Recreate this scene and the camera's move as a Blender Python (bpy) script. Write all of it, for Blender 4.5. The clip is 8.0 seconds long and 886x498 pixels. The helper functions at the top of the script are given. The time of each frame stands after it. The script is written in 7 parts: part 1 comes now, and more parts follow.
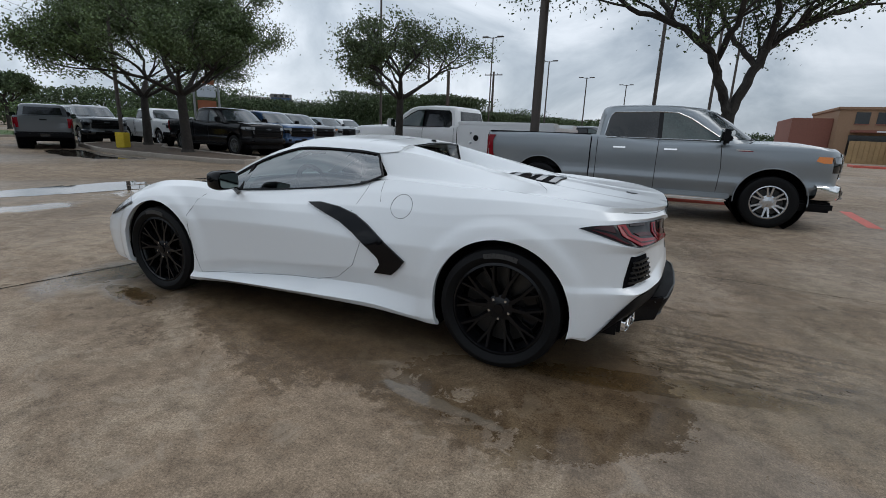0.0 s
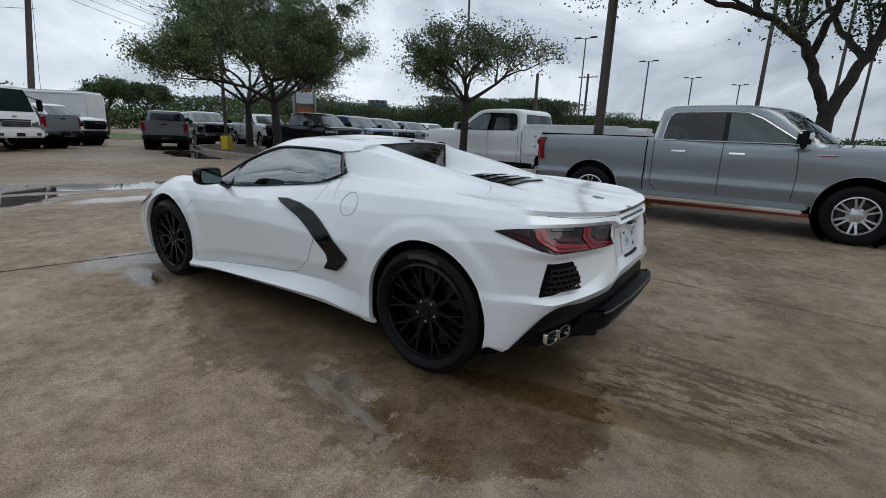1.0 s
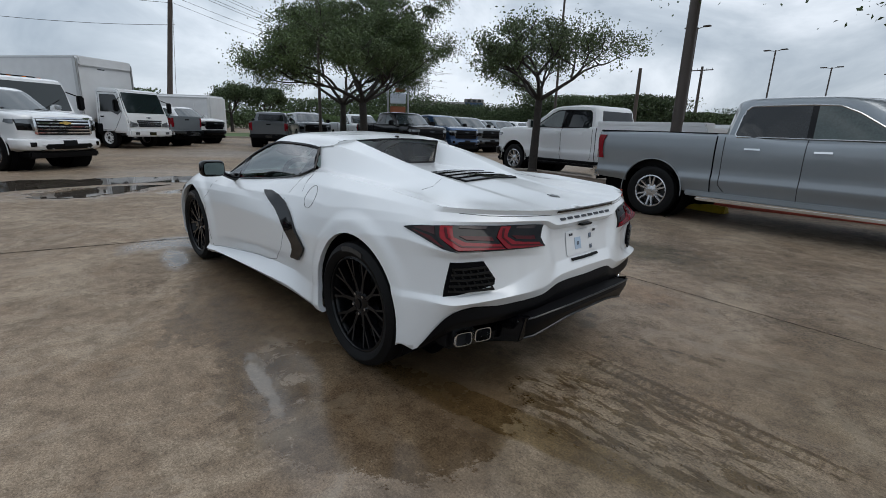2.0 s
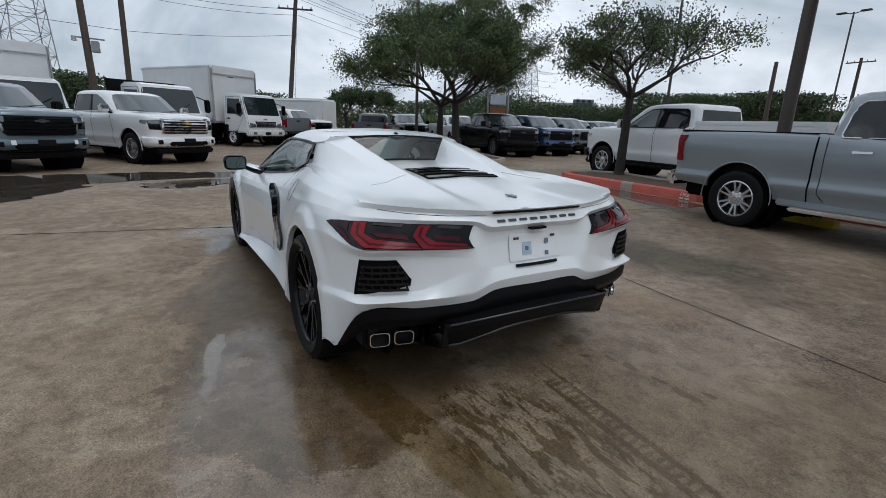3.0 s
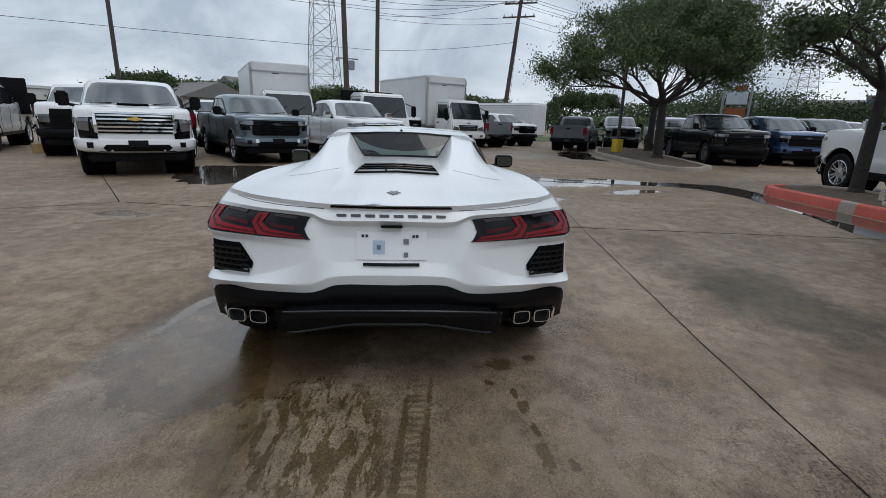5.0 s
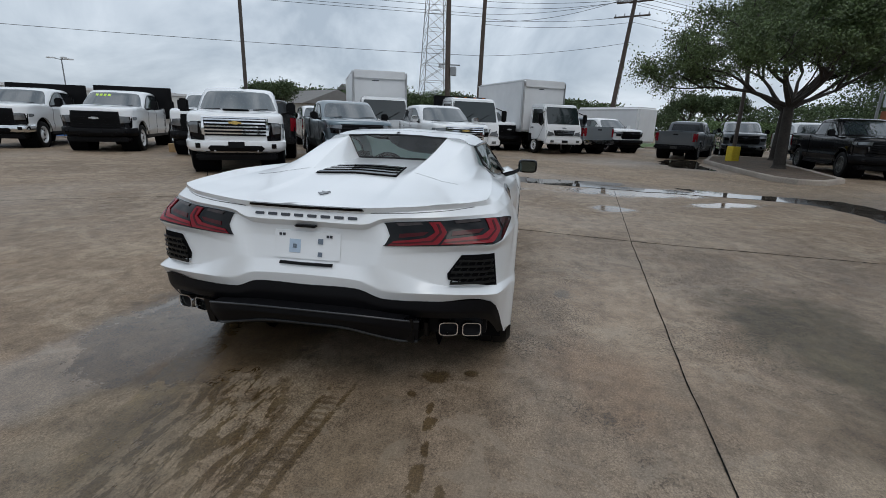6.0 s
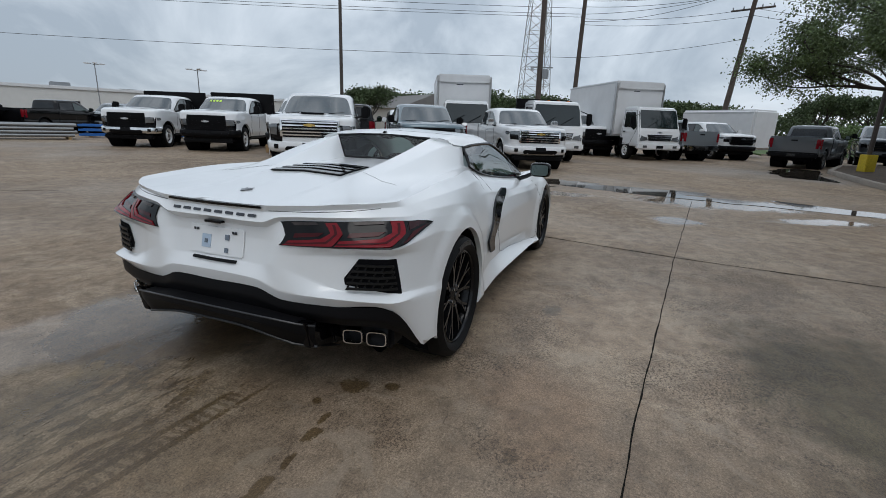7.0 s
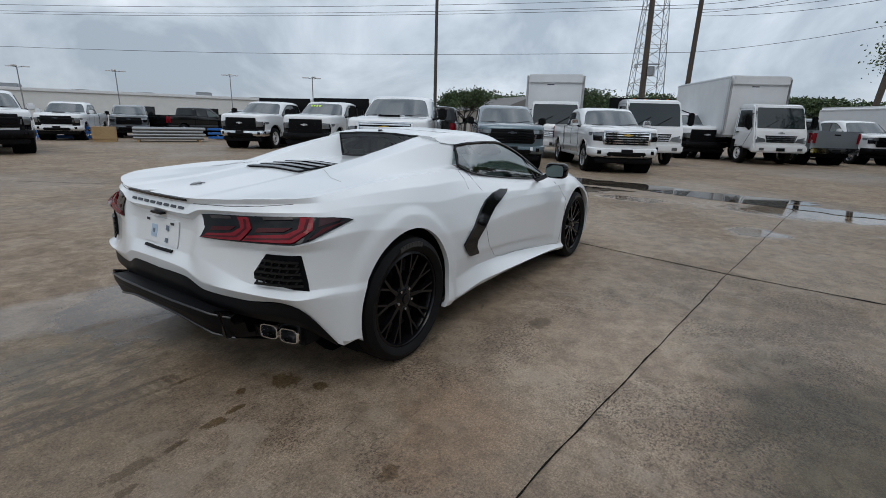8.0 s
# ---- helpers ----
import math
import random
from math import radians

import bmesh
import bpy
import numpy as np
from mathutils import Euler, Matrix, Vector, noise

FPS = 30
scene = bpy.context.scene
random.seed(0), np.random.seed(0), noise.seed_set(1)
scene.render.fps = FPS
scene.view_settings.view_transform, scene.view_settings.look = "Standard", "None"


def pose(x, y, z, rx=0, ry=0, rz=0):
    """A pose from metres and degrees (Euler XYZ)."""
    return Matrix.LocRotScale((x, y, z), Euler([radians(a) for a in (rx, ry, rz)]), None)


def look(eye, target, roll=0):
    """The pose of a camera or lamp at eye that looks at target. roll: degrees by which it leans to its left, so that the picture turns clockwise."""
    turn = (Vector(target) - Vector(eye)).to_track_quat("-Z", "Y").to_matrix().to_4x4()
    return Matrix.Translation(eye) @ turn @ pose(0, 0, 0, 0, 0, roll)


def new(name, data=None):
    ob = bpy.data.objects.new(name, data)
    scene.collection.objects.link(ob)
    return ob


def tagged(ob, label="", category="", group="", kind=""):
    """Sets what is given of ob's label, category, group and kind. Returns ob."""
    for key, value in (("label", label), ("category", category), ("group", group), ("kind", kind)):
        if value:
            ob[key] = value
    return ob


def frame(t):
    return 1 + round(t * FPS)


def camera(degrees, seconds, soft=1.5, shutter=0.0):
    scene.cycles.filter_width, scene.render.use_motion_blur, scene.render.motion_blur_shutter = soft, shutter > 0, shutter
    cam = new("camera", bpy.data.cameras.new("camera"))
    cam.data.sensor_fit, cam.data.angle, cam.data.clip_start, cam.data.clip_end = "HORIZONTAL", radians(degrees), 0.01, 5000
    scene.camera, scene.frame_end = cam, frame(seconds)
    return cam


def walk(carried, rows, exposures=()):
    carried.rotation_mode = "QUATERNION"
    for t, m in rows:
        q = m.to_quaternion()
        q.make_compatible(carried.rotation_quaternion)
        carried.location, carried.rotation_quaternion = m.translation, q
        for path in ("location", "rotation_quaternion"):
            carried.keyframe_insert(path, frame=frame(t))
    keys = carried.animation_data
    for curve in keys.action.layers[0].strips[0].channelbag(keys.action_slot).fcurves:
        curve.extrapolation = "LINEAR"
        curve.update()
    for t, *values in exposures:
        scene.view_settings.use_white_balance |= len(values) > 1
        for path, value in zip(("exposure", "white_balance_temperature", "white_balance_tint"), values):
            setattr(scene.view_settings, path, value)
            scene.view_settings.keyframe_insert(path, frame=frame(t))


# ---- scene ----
cam = camera(86.9, 8.0, soft=0.7)
PATH = [
    (0, (-0.667, 3.229, 1.281), (0.113, 1.453, 0.793), 2.2),
    (0.5, (-1.059, 3.031, 1.282), (-0.107, 1.34, 0.797), 2.1),
    (1, (-1.401, 2.77, 1.281), (-0.289, 1.18, 0.796), 2.2),
    (1.5, (-1.711, 2.486, 1.28), (-0.445, 1.017, 0.789), 2.1),
    (1.7, (-1.853, 2.373, 1.288), (-0.527, 0.961, 0.792), 2.0),
    (2.8, (-2.371, 1.614, 1.281), (-0.746, 0.567, 0.769), 2.1),
    (3, (-2.448, 1.468, 1.28), (-0.775, 0.498, 0.768), 2.0),
    (3.5, (-2.581, 1.086, 1.286), (-0.808, 0.318, 0.769), 1.8),
    (4, (-2.735, 0.692, 1.287), (-0.884, 0.14, 0.768), 1.5),
    (4.5, (-2.811, 0.273, 1.286), (-0.908, -0.053, 0.761), 1.5),
    (4.7, (-2.83, 0.097, 1.28), (-0.914, -0.139, 0.756), 1.6),
    (5.8, (-2.741, -0.836, 1.28), (-0.827, -0.585, 0.757), 1.9),
    (6, (-2.69, -1.009, 1.286), (-0.787, -0.673, 0.768), 1.9),
    (6.5, (-2.5, -1.383, 1.278), (-0.641, -0.85, 0.77), 2.1),
    (7, (-2.3, -1.782, 1.278), (-0.507, -1.06, 0.764), 2.0),
    (7.5, (-2.06, -2.123, 1.27), (-0.356, -1.21, 0.755), 1.8),
    (8, (-1.811, -2.441, 1.266), (-0.219, -1.347, 0.75), 1.5),
]
walk(cam, [(t, look(eye, target, roll)) for t, eye, target, roll in PATH])
from mathutils.bvhtree import BVHTree

# ---- world, sun ----
SUN_AZ, SUN_EL = radians(242), radians(60)
world = bpy.data.worlds.new("overcast_sky")
scene.world = world
world.use_nodes = True
wn, wl = world.node_tree.nodes, world.node_tree.links
wn.clear()
w_out = wn.new("ShaderNodeOutputWorld")
w_bg = wn.new("ShaderNodeBackground")
w_sky = wn.new("ShaderNodeTexSky")
w_sky.sky_type = "NISHITA"
w_sky.sun_disc = False
w_sky.sun_elevation, w_sky.sun_rotation = SUN_EL, SUN_AZ
w_geo = wn.new("ShaderNodeTexCoord")
w_map = wn.new("ShaderNodeMapping")
w_map.inputs["Scale"].default_value = (1.0, 1.0, 1.8)
w_map.inputs["Location"].default_value = (0.35, 1.9, 0.2)
w_noise = wn.new("ShaderNodeTexNoise")
w_noise.inputs["Scale"].default_value = 2.9
w_noise.inputs["Detail"].default_value = 7.0
w_noise.inputs["Roughness"].default_value = 0.56
w_noise.inputs["Distortion"].default_value = 0.45
w_ramp = wn.new("ShaderNodeValToRGB")
ce = w_ramp.color_ramp.elements
ce[0].position, ce[0].color = 0.38, (4.1, 4.85, 5.75, 1)
ce[1].position, ce[1].color = 0.64, (9.0, 9.75, 10.7, 1)
mid = ce.new(0.50)
mid.color = (6.1, 6.9, 7.8, 1)
w_mix = wn.new("ShaderNodeMixRGB")
w_mix.inputs[0].default_value = 0.93
w_bg.inputs["Strength"].default_value = 0.097
wl.new(w_geo.outputs["Generated"], w_map.inputs["Vector"])
wl.new(w_map.outputs["Vector"], w_noise.inputs["Vector"])
wl.new(w_noise.outputs["Fac"], w_ramp.inputs["Fac"])
wl.new(w_sky.outputs["Color"], w_mix.inputs[1])
# an overcast sky is brightest overhead
w_sep = wn.new("ShaderNodeSeparateXYZ")
w_lift = wn.new("ShaderNodeMapRange")
w_lift.inputs["From Min"].default_value, w_lift.inputs["From Max"].default_value = 0.0, 1.0
w_lift.inputs["To Min"].default_value, w_lift.inputs["To Max"].default_value = 1.0, 1.45
w_mul = wn.new("ShaderNodeMixRGB")
w_mul.blend_type = "MULTIPLY"
w_mul.inputs[0].default_value = 1.0
wl.new(w_geo.outputs["Generated"], w_sep.inputs[0])
wl.new(w_sep.outputs["Z"], w_lift.inputs["Value"])
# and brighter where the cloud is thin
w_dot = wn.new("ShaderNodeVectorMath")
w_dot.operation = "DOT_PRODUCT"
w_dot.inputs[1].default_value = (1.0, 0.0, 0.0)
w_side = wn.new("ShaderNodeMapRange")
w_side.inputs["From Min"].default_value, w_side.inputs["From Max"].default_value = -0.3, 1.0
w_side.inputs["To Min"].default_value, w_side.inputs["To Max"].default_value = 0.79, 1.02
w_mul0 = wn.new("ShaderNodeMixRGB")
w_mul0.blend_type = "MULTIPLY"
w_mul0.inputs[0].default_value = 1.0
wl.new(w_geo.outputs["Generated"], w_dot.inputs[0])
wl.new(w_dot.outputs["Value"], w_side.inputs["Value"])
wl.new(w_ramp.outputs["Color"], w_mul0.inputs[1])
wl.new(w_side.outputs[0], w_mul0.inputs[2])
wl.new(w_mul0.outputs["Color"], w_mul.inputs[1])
wl.new(w_lift.outputs[0], w_mul.inputs[2])
wl.new(w_mul.outputs["Color"], w_mix.inputs[2])
wl.new(w_mix.outputs["Color"], w_bg.inputs["Color"])
wl.new(w_bg.outputs["Background"], w_out.inputs["Surface"])
sun = new("sun", bpy.data.lights.new("sun", "SUN"))
sun.data.energy, sun.data.angle, sun.data.color = 0.72, radians(35), (1.0, 0.98, 0.955)
sun.matrix_basis = look((60 * math.sin(SUN_AZ), 60 * math.cos(SUN_AZ), 60 * math.tan(SUN_EL)), (0, 0, 0))


# ---- materials ----
def mat(name, base, rough=0.5, metal=0.0, coat=0.0, vary=0.12, grain=40.0, patch=1.5, bump=0.0, spread=0.1, alpha=None, emit=None, ior=1.5, piece=0.0):
    """A principled surface whose colour and roughness vary at two scales."""
    m = bpy.data.materials.new(name)
    m.use_nodes = True
    n, l = m.node_tree.nodes, m.node_tree.links
    b = n["Principled BSDF"]
    b.inputs["Metallic"].default_value = metal
    b.inputs["IOR"].default_value = ior
    b.inputs["Coat Weight"].default_value = coat
    b.inputs["Coat Roughness"].default_value = 0.03
    co = n.new("ShaderNodeTexCoord")
    fine = n.new("ShaderNodeTexNoise")
    fine.inputs["Scale"].default_value, fine.inputs["Detail"].default_value = grain, 4
    wide = n.new("ShaderNodeTexNoise")
    wide.inputs["Scale"].default_value, wide.inputs["Detail"].default_value = patch, 5
    for t in (fine, wide):
        l.new(co.outputs["Object"], t.inputs["Vector"])
    add = n.new("ShaderNodeMath")
    add.operation = "ADD"
    l.new(fine.outputs["Fac"], add.inputs[0])
    l.new(wide.outputs["Fac"], add.inputs[1])
    half = n.new("ShaderNodeMapRange")
    half.inputs["From Min"].default_value, half.inputs["From Max"].default_value = 0.6, 1.4
    l.new(add.outputs[0], half.inputs["Value"])
    ramp = n.new("ShaderNodeValToRGB")
    lo = [max(0.0, c * (1 - vary)) for c in base]
    hi = [min(1.0, c * (1 + vary)) for c in base]
    ramp.color_ramp.elements[0].color = (*lo, 1)
    ramp.color_ramp.elements[1].color = (*hi, 1)
    l.new(half.outputs[0], ramp.inputs["Fac"])
    col = ramp.outputs["Color"]
    if piece:
        info = n.new("ShaderNodeObjectInfo")
        isl = n.new("ShaderNodeNewGeometry")
        mr = n.new("ShaderNodeMapRange")
        mr.inputs["To Min"].default_value, mr.inputs["To Max"].default_value = 1 - piece, 1 + piece
        l.new(isl.outputs["Random Per Island"], mr.inputs["Value"])
        hsv = n.new("ShaderNodeHueSaturation")
        l.new(mr.outputs[0], hsv.inputs["Value"])
        l.new(col, hsv.inputs["Color"])
        col = hsv.outputs["Color"]
    l.new(col, b.inputs["Base Color"])
    rr = n.new("ShaderNodeMapRange")
    rr.inputs["To Min"].default_value, rr.inputs["To Max"].default_value = max(0.0, rough - spread * rough), min(1.0, rough + spread * rough)
    l.new(wide.outputs["Fac"], rr.inputs["Value"])
    l.new(rr.outputs[0], b.inputs["Roughness"])
    if bump:
        bp = n.new("ShaderNodeBump")
        bp.inputs["Strength"].default_value, bp.inputs["Distance"].default_value = bump, 0.01
        l.new(fine.outputs["Fac"], bp.inputs["Height"])
        l.new(bp.outputs["Normal"], b.inputs["Normal"])
    if emit:
        b.inputs["Emission Color"].default_value, b.inputs["Emission Strength"].default_value = (*emit[:3], 1), emit[3]
    return m


def glass(name, tint, gloss=0.02, ior=1.5):
    """Thin tinted sheet: what lies behind shows through the tint, and it mirrors by Fresnel."""
    m = bpy.data.materials.new(name)
    m.use_nodes = True
    n, l = m.node_tree.nodes, m.node_tree.links
    n.clear()
    out = n.new("ShaderNodeOutputMaterial")
    mix = n.new("ShaderNodeMixShader")
    tr = n.new("ShaderNodeBsdfTransparent")
    tr.inputs["Color"].default_value = (*tint, 1)
    gl = n.new("ShaderNodeBsdfGlossy")
    gl.inputs["Roughness"].default_value = gloss
    fr = n.new("ShaderNodeFresnel")
    fr.inputs["IOR"].default_value = ior
    l.new(fr.outputs[0], mix.inputs[0])
    l.new(tr.outputs[0], mix.inputs[1])
    l.new(gl.outputs[0], mix.inputs[2])
    l.new(mix.outputs[0], out.inputs["Surface"])
    return m


def paint(name, base, metal=0.0, rough=0.3, beads=0.03):
    m = mat(name, base, rough, metal, 1.0, vary=0.035, grain=400, patch=1.2, spread=0.2)
    m.node_tree.nodes["Principled BSDF"].inputs["Coat Roughness"].default_value = beads
    return m


M = {
    "arctic": paint("arctic_white_paint", (0.765, 0.785, 0.80), 0.0, 0.36, 0.16),
    "white": paint("white_truck_paint", (0.74, 0.75, 0.76), 0.0, 0.32),
    "silver": paint("sterling_grey_metallic_paint", (0.235, 0.262, 0.285), 0.55, 0.40),
    "steel": paint("slate_grey_metallic_paint", (0.12, 0.165, 0.19), 0.6, 0.36),
    "darkgrey": paint("dark_grey_metallic_paint", (0.09, 0.10, 0.11), 0.6, 0.34),
    "black_paint": mat("black_paint", (0.006, 0.006, 0.007), 0.12, vary=0.1, grain=400, patch=1.2, ior=1.42),
    "blue_paint": paint("deep_blue_metallic_paint", (0.03, 0.075, 0.17), 0.4, 0.3),
    "red_paint": paint("dark_red_paint", (0.26, 0.03, 0.03), 0.1, 0.3),
    "lip_black": mat("scuffed_black_plastic", (0.022, 0.024, 0.027), 0.30, vary=0.4, grain=40),
    "gloss_black": mat("gloss_black_plastic", (0.003, 0.003, 0.004), 0.07, ior=1.34, vary=0.1),
    "black": mat("matt_black_plastic", (0.005, 0.005, 0.006), 0.45, vary=0.25, grain=120, bump=0.05, ior=1.22),
    "void": mat("dark_underbody", (0.005, 0.005, 0.006), 0.9, vary=0.3, ior=1.15),
    "seam": mat("panel_gap", (0.02, 0.02, 0.022), 0.8),
    "rim_black": mat("gloss_black_alloy", (0.004, 0.004, 0.005), 0.18, 0.0, ior=1.36),
    "rim_grey": mat("machined_alloy", (0.55, 0.56, 0.58), 0.25, 0.95, vary=0.06),
    "rim_dark": mat("grey_painted_alloy", (0.16, 0.165, 0.17), 0.3, 0.8),
    "chrome": mat("chrome", (0.78, 0.79, 0.80), 0.08, 1.0, vary=0.03),
    "satin": mat("satin_metal_trim", (0.55, 0.56, 0.57), 0.25, 1.0, vary=0.05),
    "tyre": mat("tyre_rubber", (0.0055, 0.0055, 0.006), 0.6, vary=0.3, grain=90, bump=0.1, ior=1.25),
    "tyre_text": mat("moulded_rubber_letters", (0.035, 0.035, 0.035), 0.5),
    "disc": mat("brake_disc_iron", (0.05, 0.05, 0.05), 0.4, 1.0),
    "tl_red": mat("red_lamp_lens", (0.19, 0.005, 0.011), 0.12, vary=0.25, grain=60, ior=1.33),
    "tl_deep": mat("deep_red_lamp_lens", (0.05, 0.002, 0.004), 0.10, vary=0.25, grain=60, ior=1.33),
    "tl_dark": mat("smoked_lamp_lens", (0.030, 0.004, 0.006), 0.10, ior=1.4),
    "tl_clear": mat("clear_lamp_lens", (0.045, 0.036, 0.036), 0.12, 0.1, vary=0.6, grain=50, ior=1.35),
    "amber": mat("amber_lens", (0.75, 0.22, 0.03), 0.2, coat=0.6),
    "lamp_clear": mat("headlamp_lens", (0.20, 0.21, 0.22), 0.10, 0.6, coat=0.8, vary=0.25, grain=12),
    "gold": mat("gold_emblem", (0.55, 0.38, 0.12), 0.25, 0.8),
    "seat": mat("black_leather", (0.02, 0.02, 0.021), 0.5, bump=0.05),
    "glass_side": glass("tinted_side_glass", (0.26, 0.34, 0.31), ior=4.0),
    "glass_clear": glass("windscreen_glass", (0.46, 0.55, 0.52), ior=1.7),
    # dark green base stands in for trees that a tilted mirror would reflect
    "mirror": mat("dimming_mirror_glass", (0.10, 0.125, 0.12), 0.02, 1.0, vary=0.02),
    "kerb_red": mat("worn_red_kerb_paint", (0.52, 0.10, 0.07), 0.6, vary=0.28, grain=30, patch=2.0, bump=0.25),
    "kerb": mat("kerb_concrete", (0.30, 0.26, 0.22), 0.8, vary=0.3, grain=25, patch=1.2, bump=0.35),
    "soil": mat("mulch_and_soil", (0.085, 0.06, 0.042), 0.95, vary=0.6, grain=18, patch=2.5, bump=0.9),
    "yellow": mat("yellow_paint_on_concrete", (0.62, 0.46, 0.03), 0.6, vary=0.25, grain=20, bump=0.2),
    "sealant": mat("black_joint_sealant", (0.010, 0.009, 0.008), 0.9, vary=0.5, grain=14, bump=0.4, ior=1.2),
    "pole": mat("bronze_painted_steel_pole", (0.065, 0.052, 0.045), 0.5, 0.2, vary=0.2),
    "pole_grey": mat("galvanised_steel", (0.28, 0.29, 0.30), 0.45, 0.7, vary=0.15),
    "wood_pole": mat("tarred_timber_pole", (0.075, 0.058, 0.048), 0.85, vary=0.35, grain=12, bump=0.4),
    "wire": mat("cable", (0.05, 0.05, 0.055), 0.6),
    "bark": mat("live_oak_bark", (0.034, 0.029, 0.025), 0.9, vary=0.5, grain=16, patch=3, bump=0.8),
    "leaf": mat("live_oak_leaves", (0.072, 0.108, 0.036), 0.55, vary=0.5, grain=1.2, patch=0.4, piece=0.45),
    "leaf_far": mat("distant_foliage", (0.058, 0.088, 0.036), 0.8, vary=0.5, grain=1.0, patch=0.15, piece=0.4),
    "hedge": mat("hedge_leaves", (0.082, 0.132, 0.042), 0.65, vary=0.5, grain=1.2, patch=0.3, piece=0.4),
    "grass": mat("lawn", (0.06, 0.10, 0.025), 0.9, vary=0.4, grain=6, patch=0.4, bump=0.5),
    "panel_white": mat("white_aluminium_panel", (0.66, 0.67, 0.68), 0.38, vary=0.06, grain=3, patch=0.8),
    "panel_edge": mat("aluminium_rail", (0.50, 0.51, 0.52), 0.35, 0.7),
    "brick": mat("tan_masonry", (0.30, 0.19, 0.12), 0.85, vary=0.15, grain=8, patch=0.3),
    "brick_red": mat("red_brown_masonry", (0.24, 0.10, 0.075), 0.85, vary=0.15, grain=8, patch=0.3),
    "stone_grey": mat("pale_cladding", (0.62, 0.62, 0.60), 0.7, vary=0.06, grain=2, patch=0.2),
    "roof_grey": mat("roof_shingle", (0.17, 0.165, 0.16), 0.85, vary=0.2, grain=8),
    "wall_pale": mat("painted_siding", (0.42, 0.40, 0.36), 0.7, vary=0.08),
    "win_dark": mat("dark_window_glass", (0.03, 0.035, 0.04), 0.08, coat=0.5),
    "timber": mat("plywood_crate", (0.36, 0.24, 0.12), 0.8, vary=0.2, grain=10),
    "blue_steel": mat("blue_painted_steel", (0.02, 0.13, 0.42), 0.45, vary=0.15),
    "sign_face": mat("faded_sign_face", (0.45, 0.50, 0.56), 0.5, vary=0.2, patch=0.8),
    "sign_rust": mat("rusty_sign_board", (0.22, 0.075, 0.035), 0.8, vary=0.4, patch=1.5),
    "clip_grey": mat("blue_grey_clip", (0.12, 0.15, 0.19), 0.4, vary=0.6, grain=120),
    "text_dark": mat("dark_lettering", (0.03, 0.035, 0.045), 0.4),
    "text_white": mat("white_stencil_paint", (0.66, 0.60, 0.55), 0.7, vary=0.25, grain=30),
    "lime": mat("lime_window_marker", (0.55, 0.80, 0.10), 0.6),
    "label_blue": mat("pale_blue_label", (0.40, 0.50, 0.62), 0.5),
}


# ---- mesh tools ----
def part(name, bm, material, parent, label="", smooth=35):
    """Links a bmesh as one mesh object under a thing or a part."""
    me = bpy.data.meshes.new(name)
    bm.to_mesh(me)
    bm.free()
    me.materials.append(material)
    if smooth:
        me.polygons.foreach_set("use_smooth", [True] * len(me.polygons))
        me.set_sharp_from_angle(angle=radians(smooth))
    ob = new(name, me)
    if parent is not None:
        ob.parent = parent
    if label:
        tagged(ob, label)
    return ob


def again(name, src, parent, m=None):
    """Another part on the same mesh."""
    ob = new(name, src.data)
    ob.parent = parent
    if m is not None:
        ob.matrix_basis = m
    return ob


def thing(name, label, category, m=None, group="", kind=""):
    ob = new(name)
    ob.empty_display_size = 0.2
    if m is not None:
        ob.matrix_basis = m
    return tagged(ob, label, category, group, kind)


def box(x0, x1, y0, y1, z0, z1, bevel=0.0, bm=None, seg=2):
    bm = bm or bmesh.new()
    t = bmesh.ops.create_cube(bm, size=1.0)
    vs = t["verts"]
    bmesh.ops.scale(bm, verts=vs, vec=(x1 - x0, y1 - y0, z1 - z0))
    bmesh.ops.translate(bm, verts=vs, vec=((x0 + x1) / 2, (y0 + y1) / 2, (z0 + z1) / 2))
    if bevel:
        es = list({e for v in vs for e in v.link_edges})
        bmesh.ops.bevel(bm, geom=es, offset=bevel, segments=seg, affect="EDGES", clamp_overlap=True)
    return bm


def cyl(r0, r1, h, m=None, n=20, bm=None, caps=True):
    """A cone or cylinder along z from 0 to h, moved by m."""
    bm = bm or bmesh.new()
    t = bmesh.ops.create_cone(bm, cap_ends=caps, segments=n, radius1=r0, radius2=r1, depth=h)
    bmesh.ops.translate(bm, verts=t["verts"], vec=(0, 0, h / 2))
    if m is not None:
        bmesh.ops.transform(bm, matrix=m, verts=t["verts"])
    return bm


def between(p, q):
    """The pose at p whose z axis points to q."""
    d = Vector(q) - Vector(p)
    return Matrix.Translation(p) @ d.to_track_quat("Z", "Y").to_matrix().to_4x4(), d.length


def rod(p, q, r0, r1=None, n=8, bm=None):
    m, h = between(p, q)
    return cyl(r0, r0 if r1 is None else r1, h, m, n, bm)


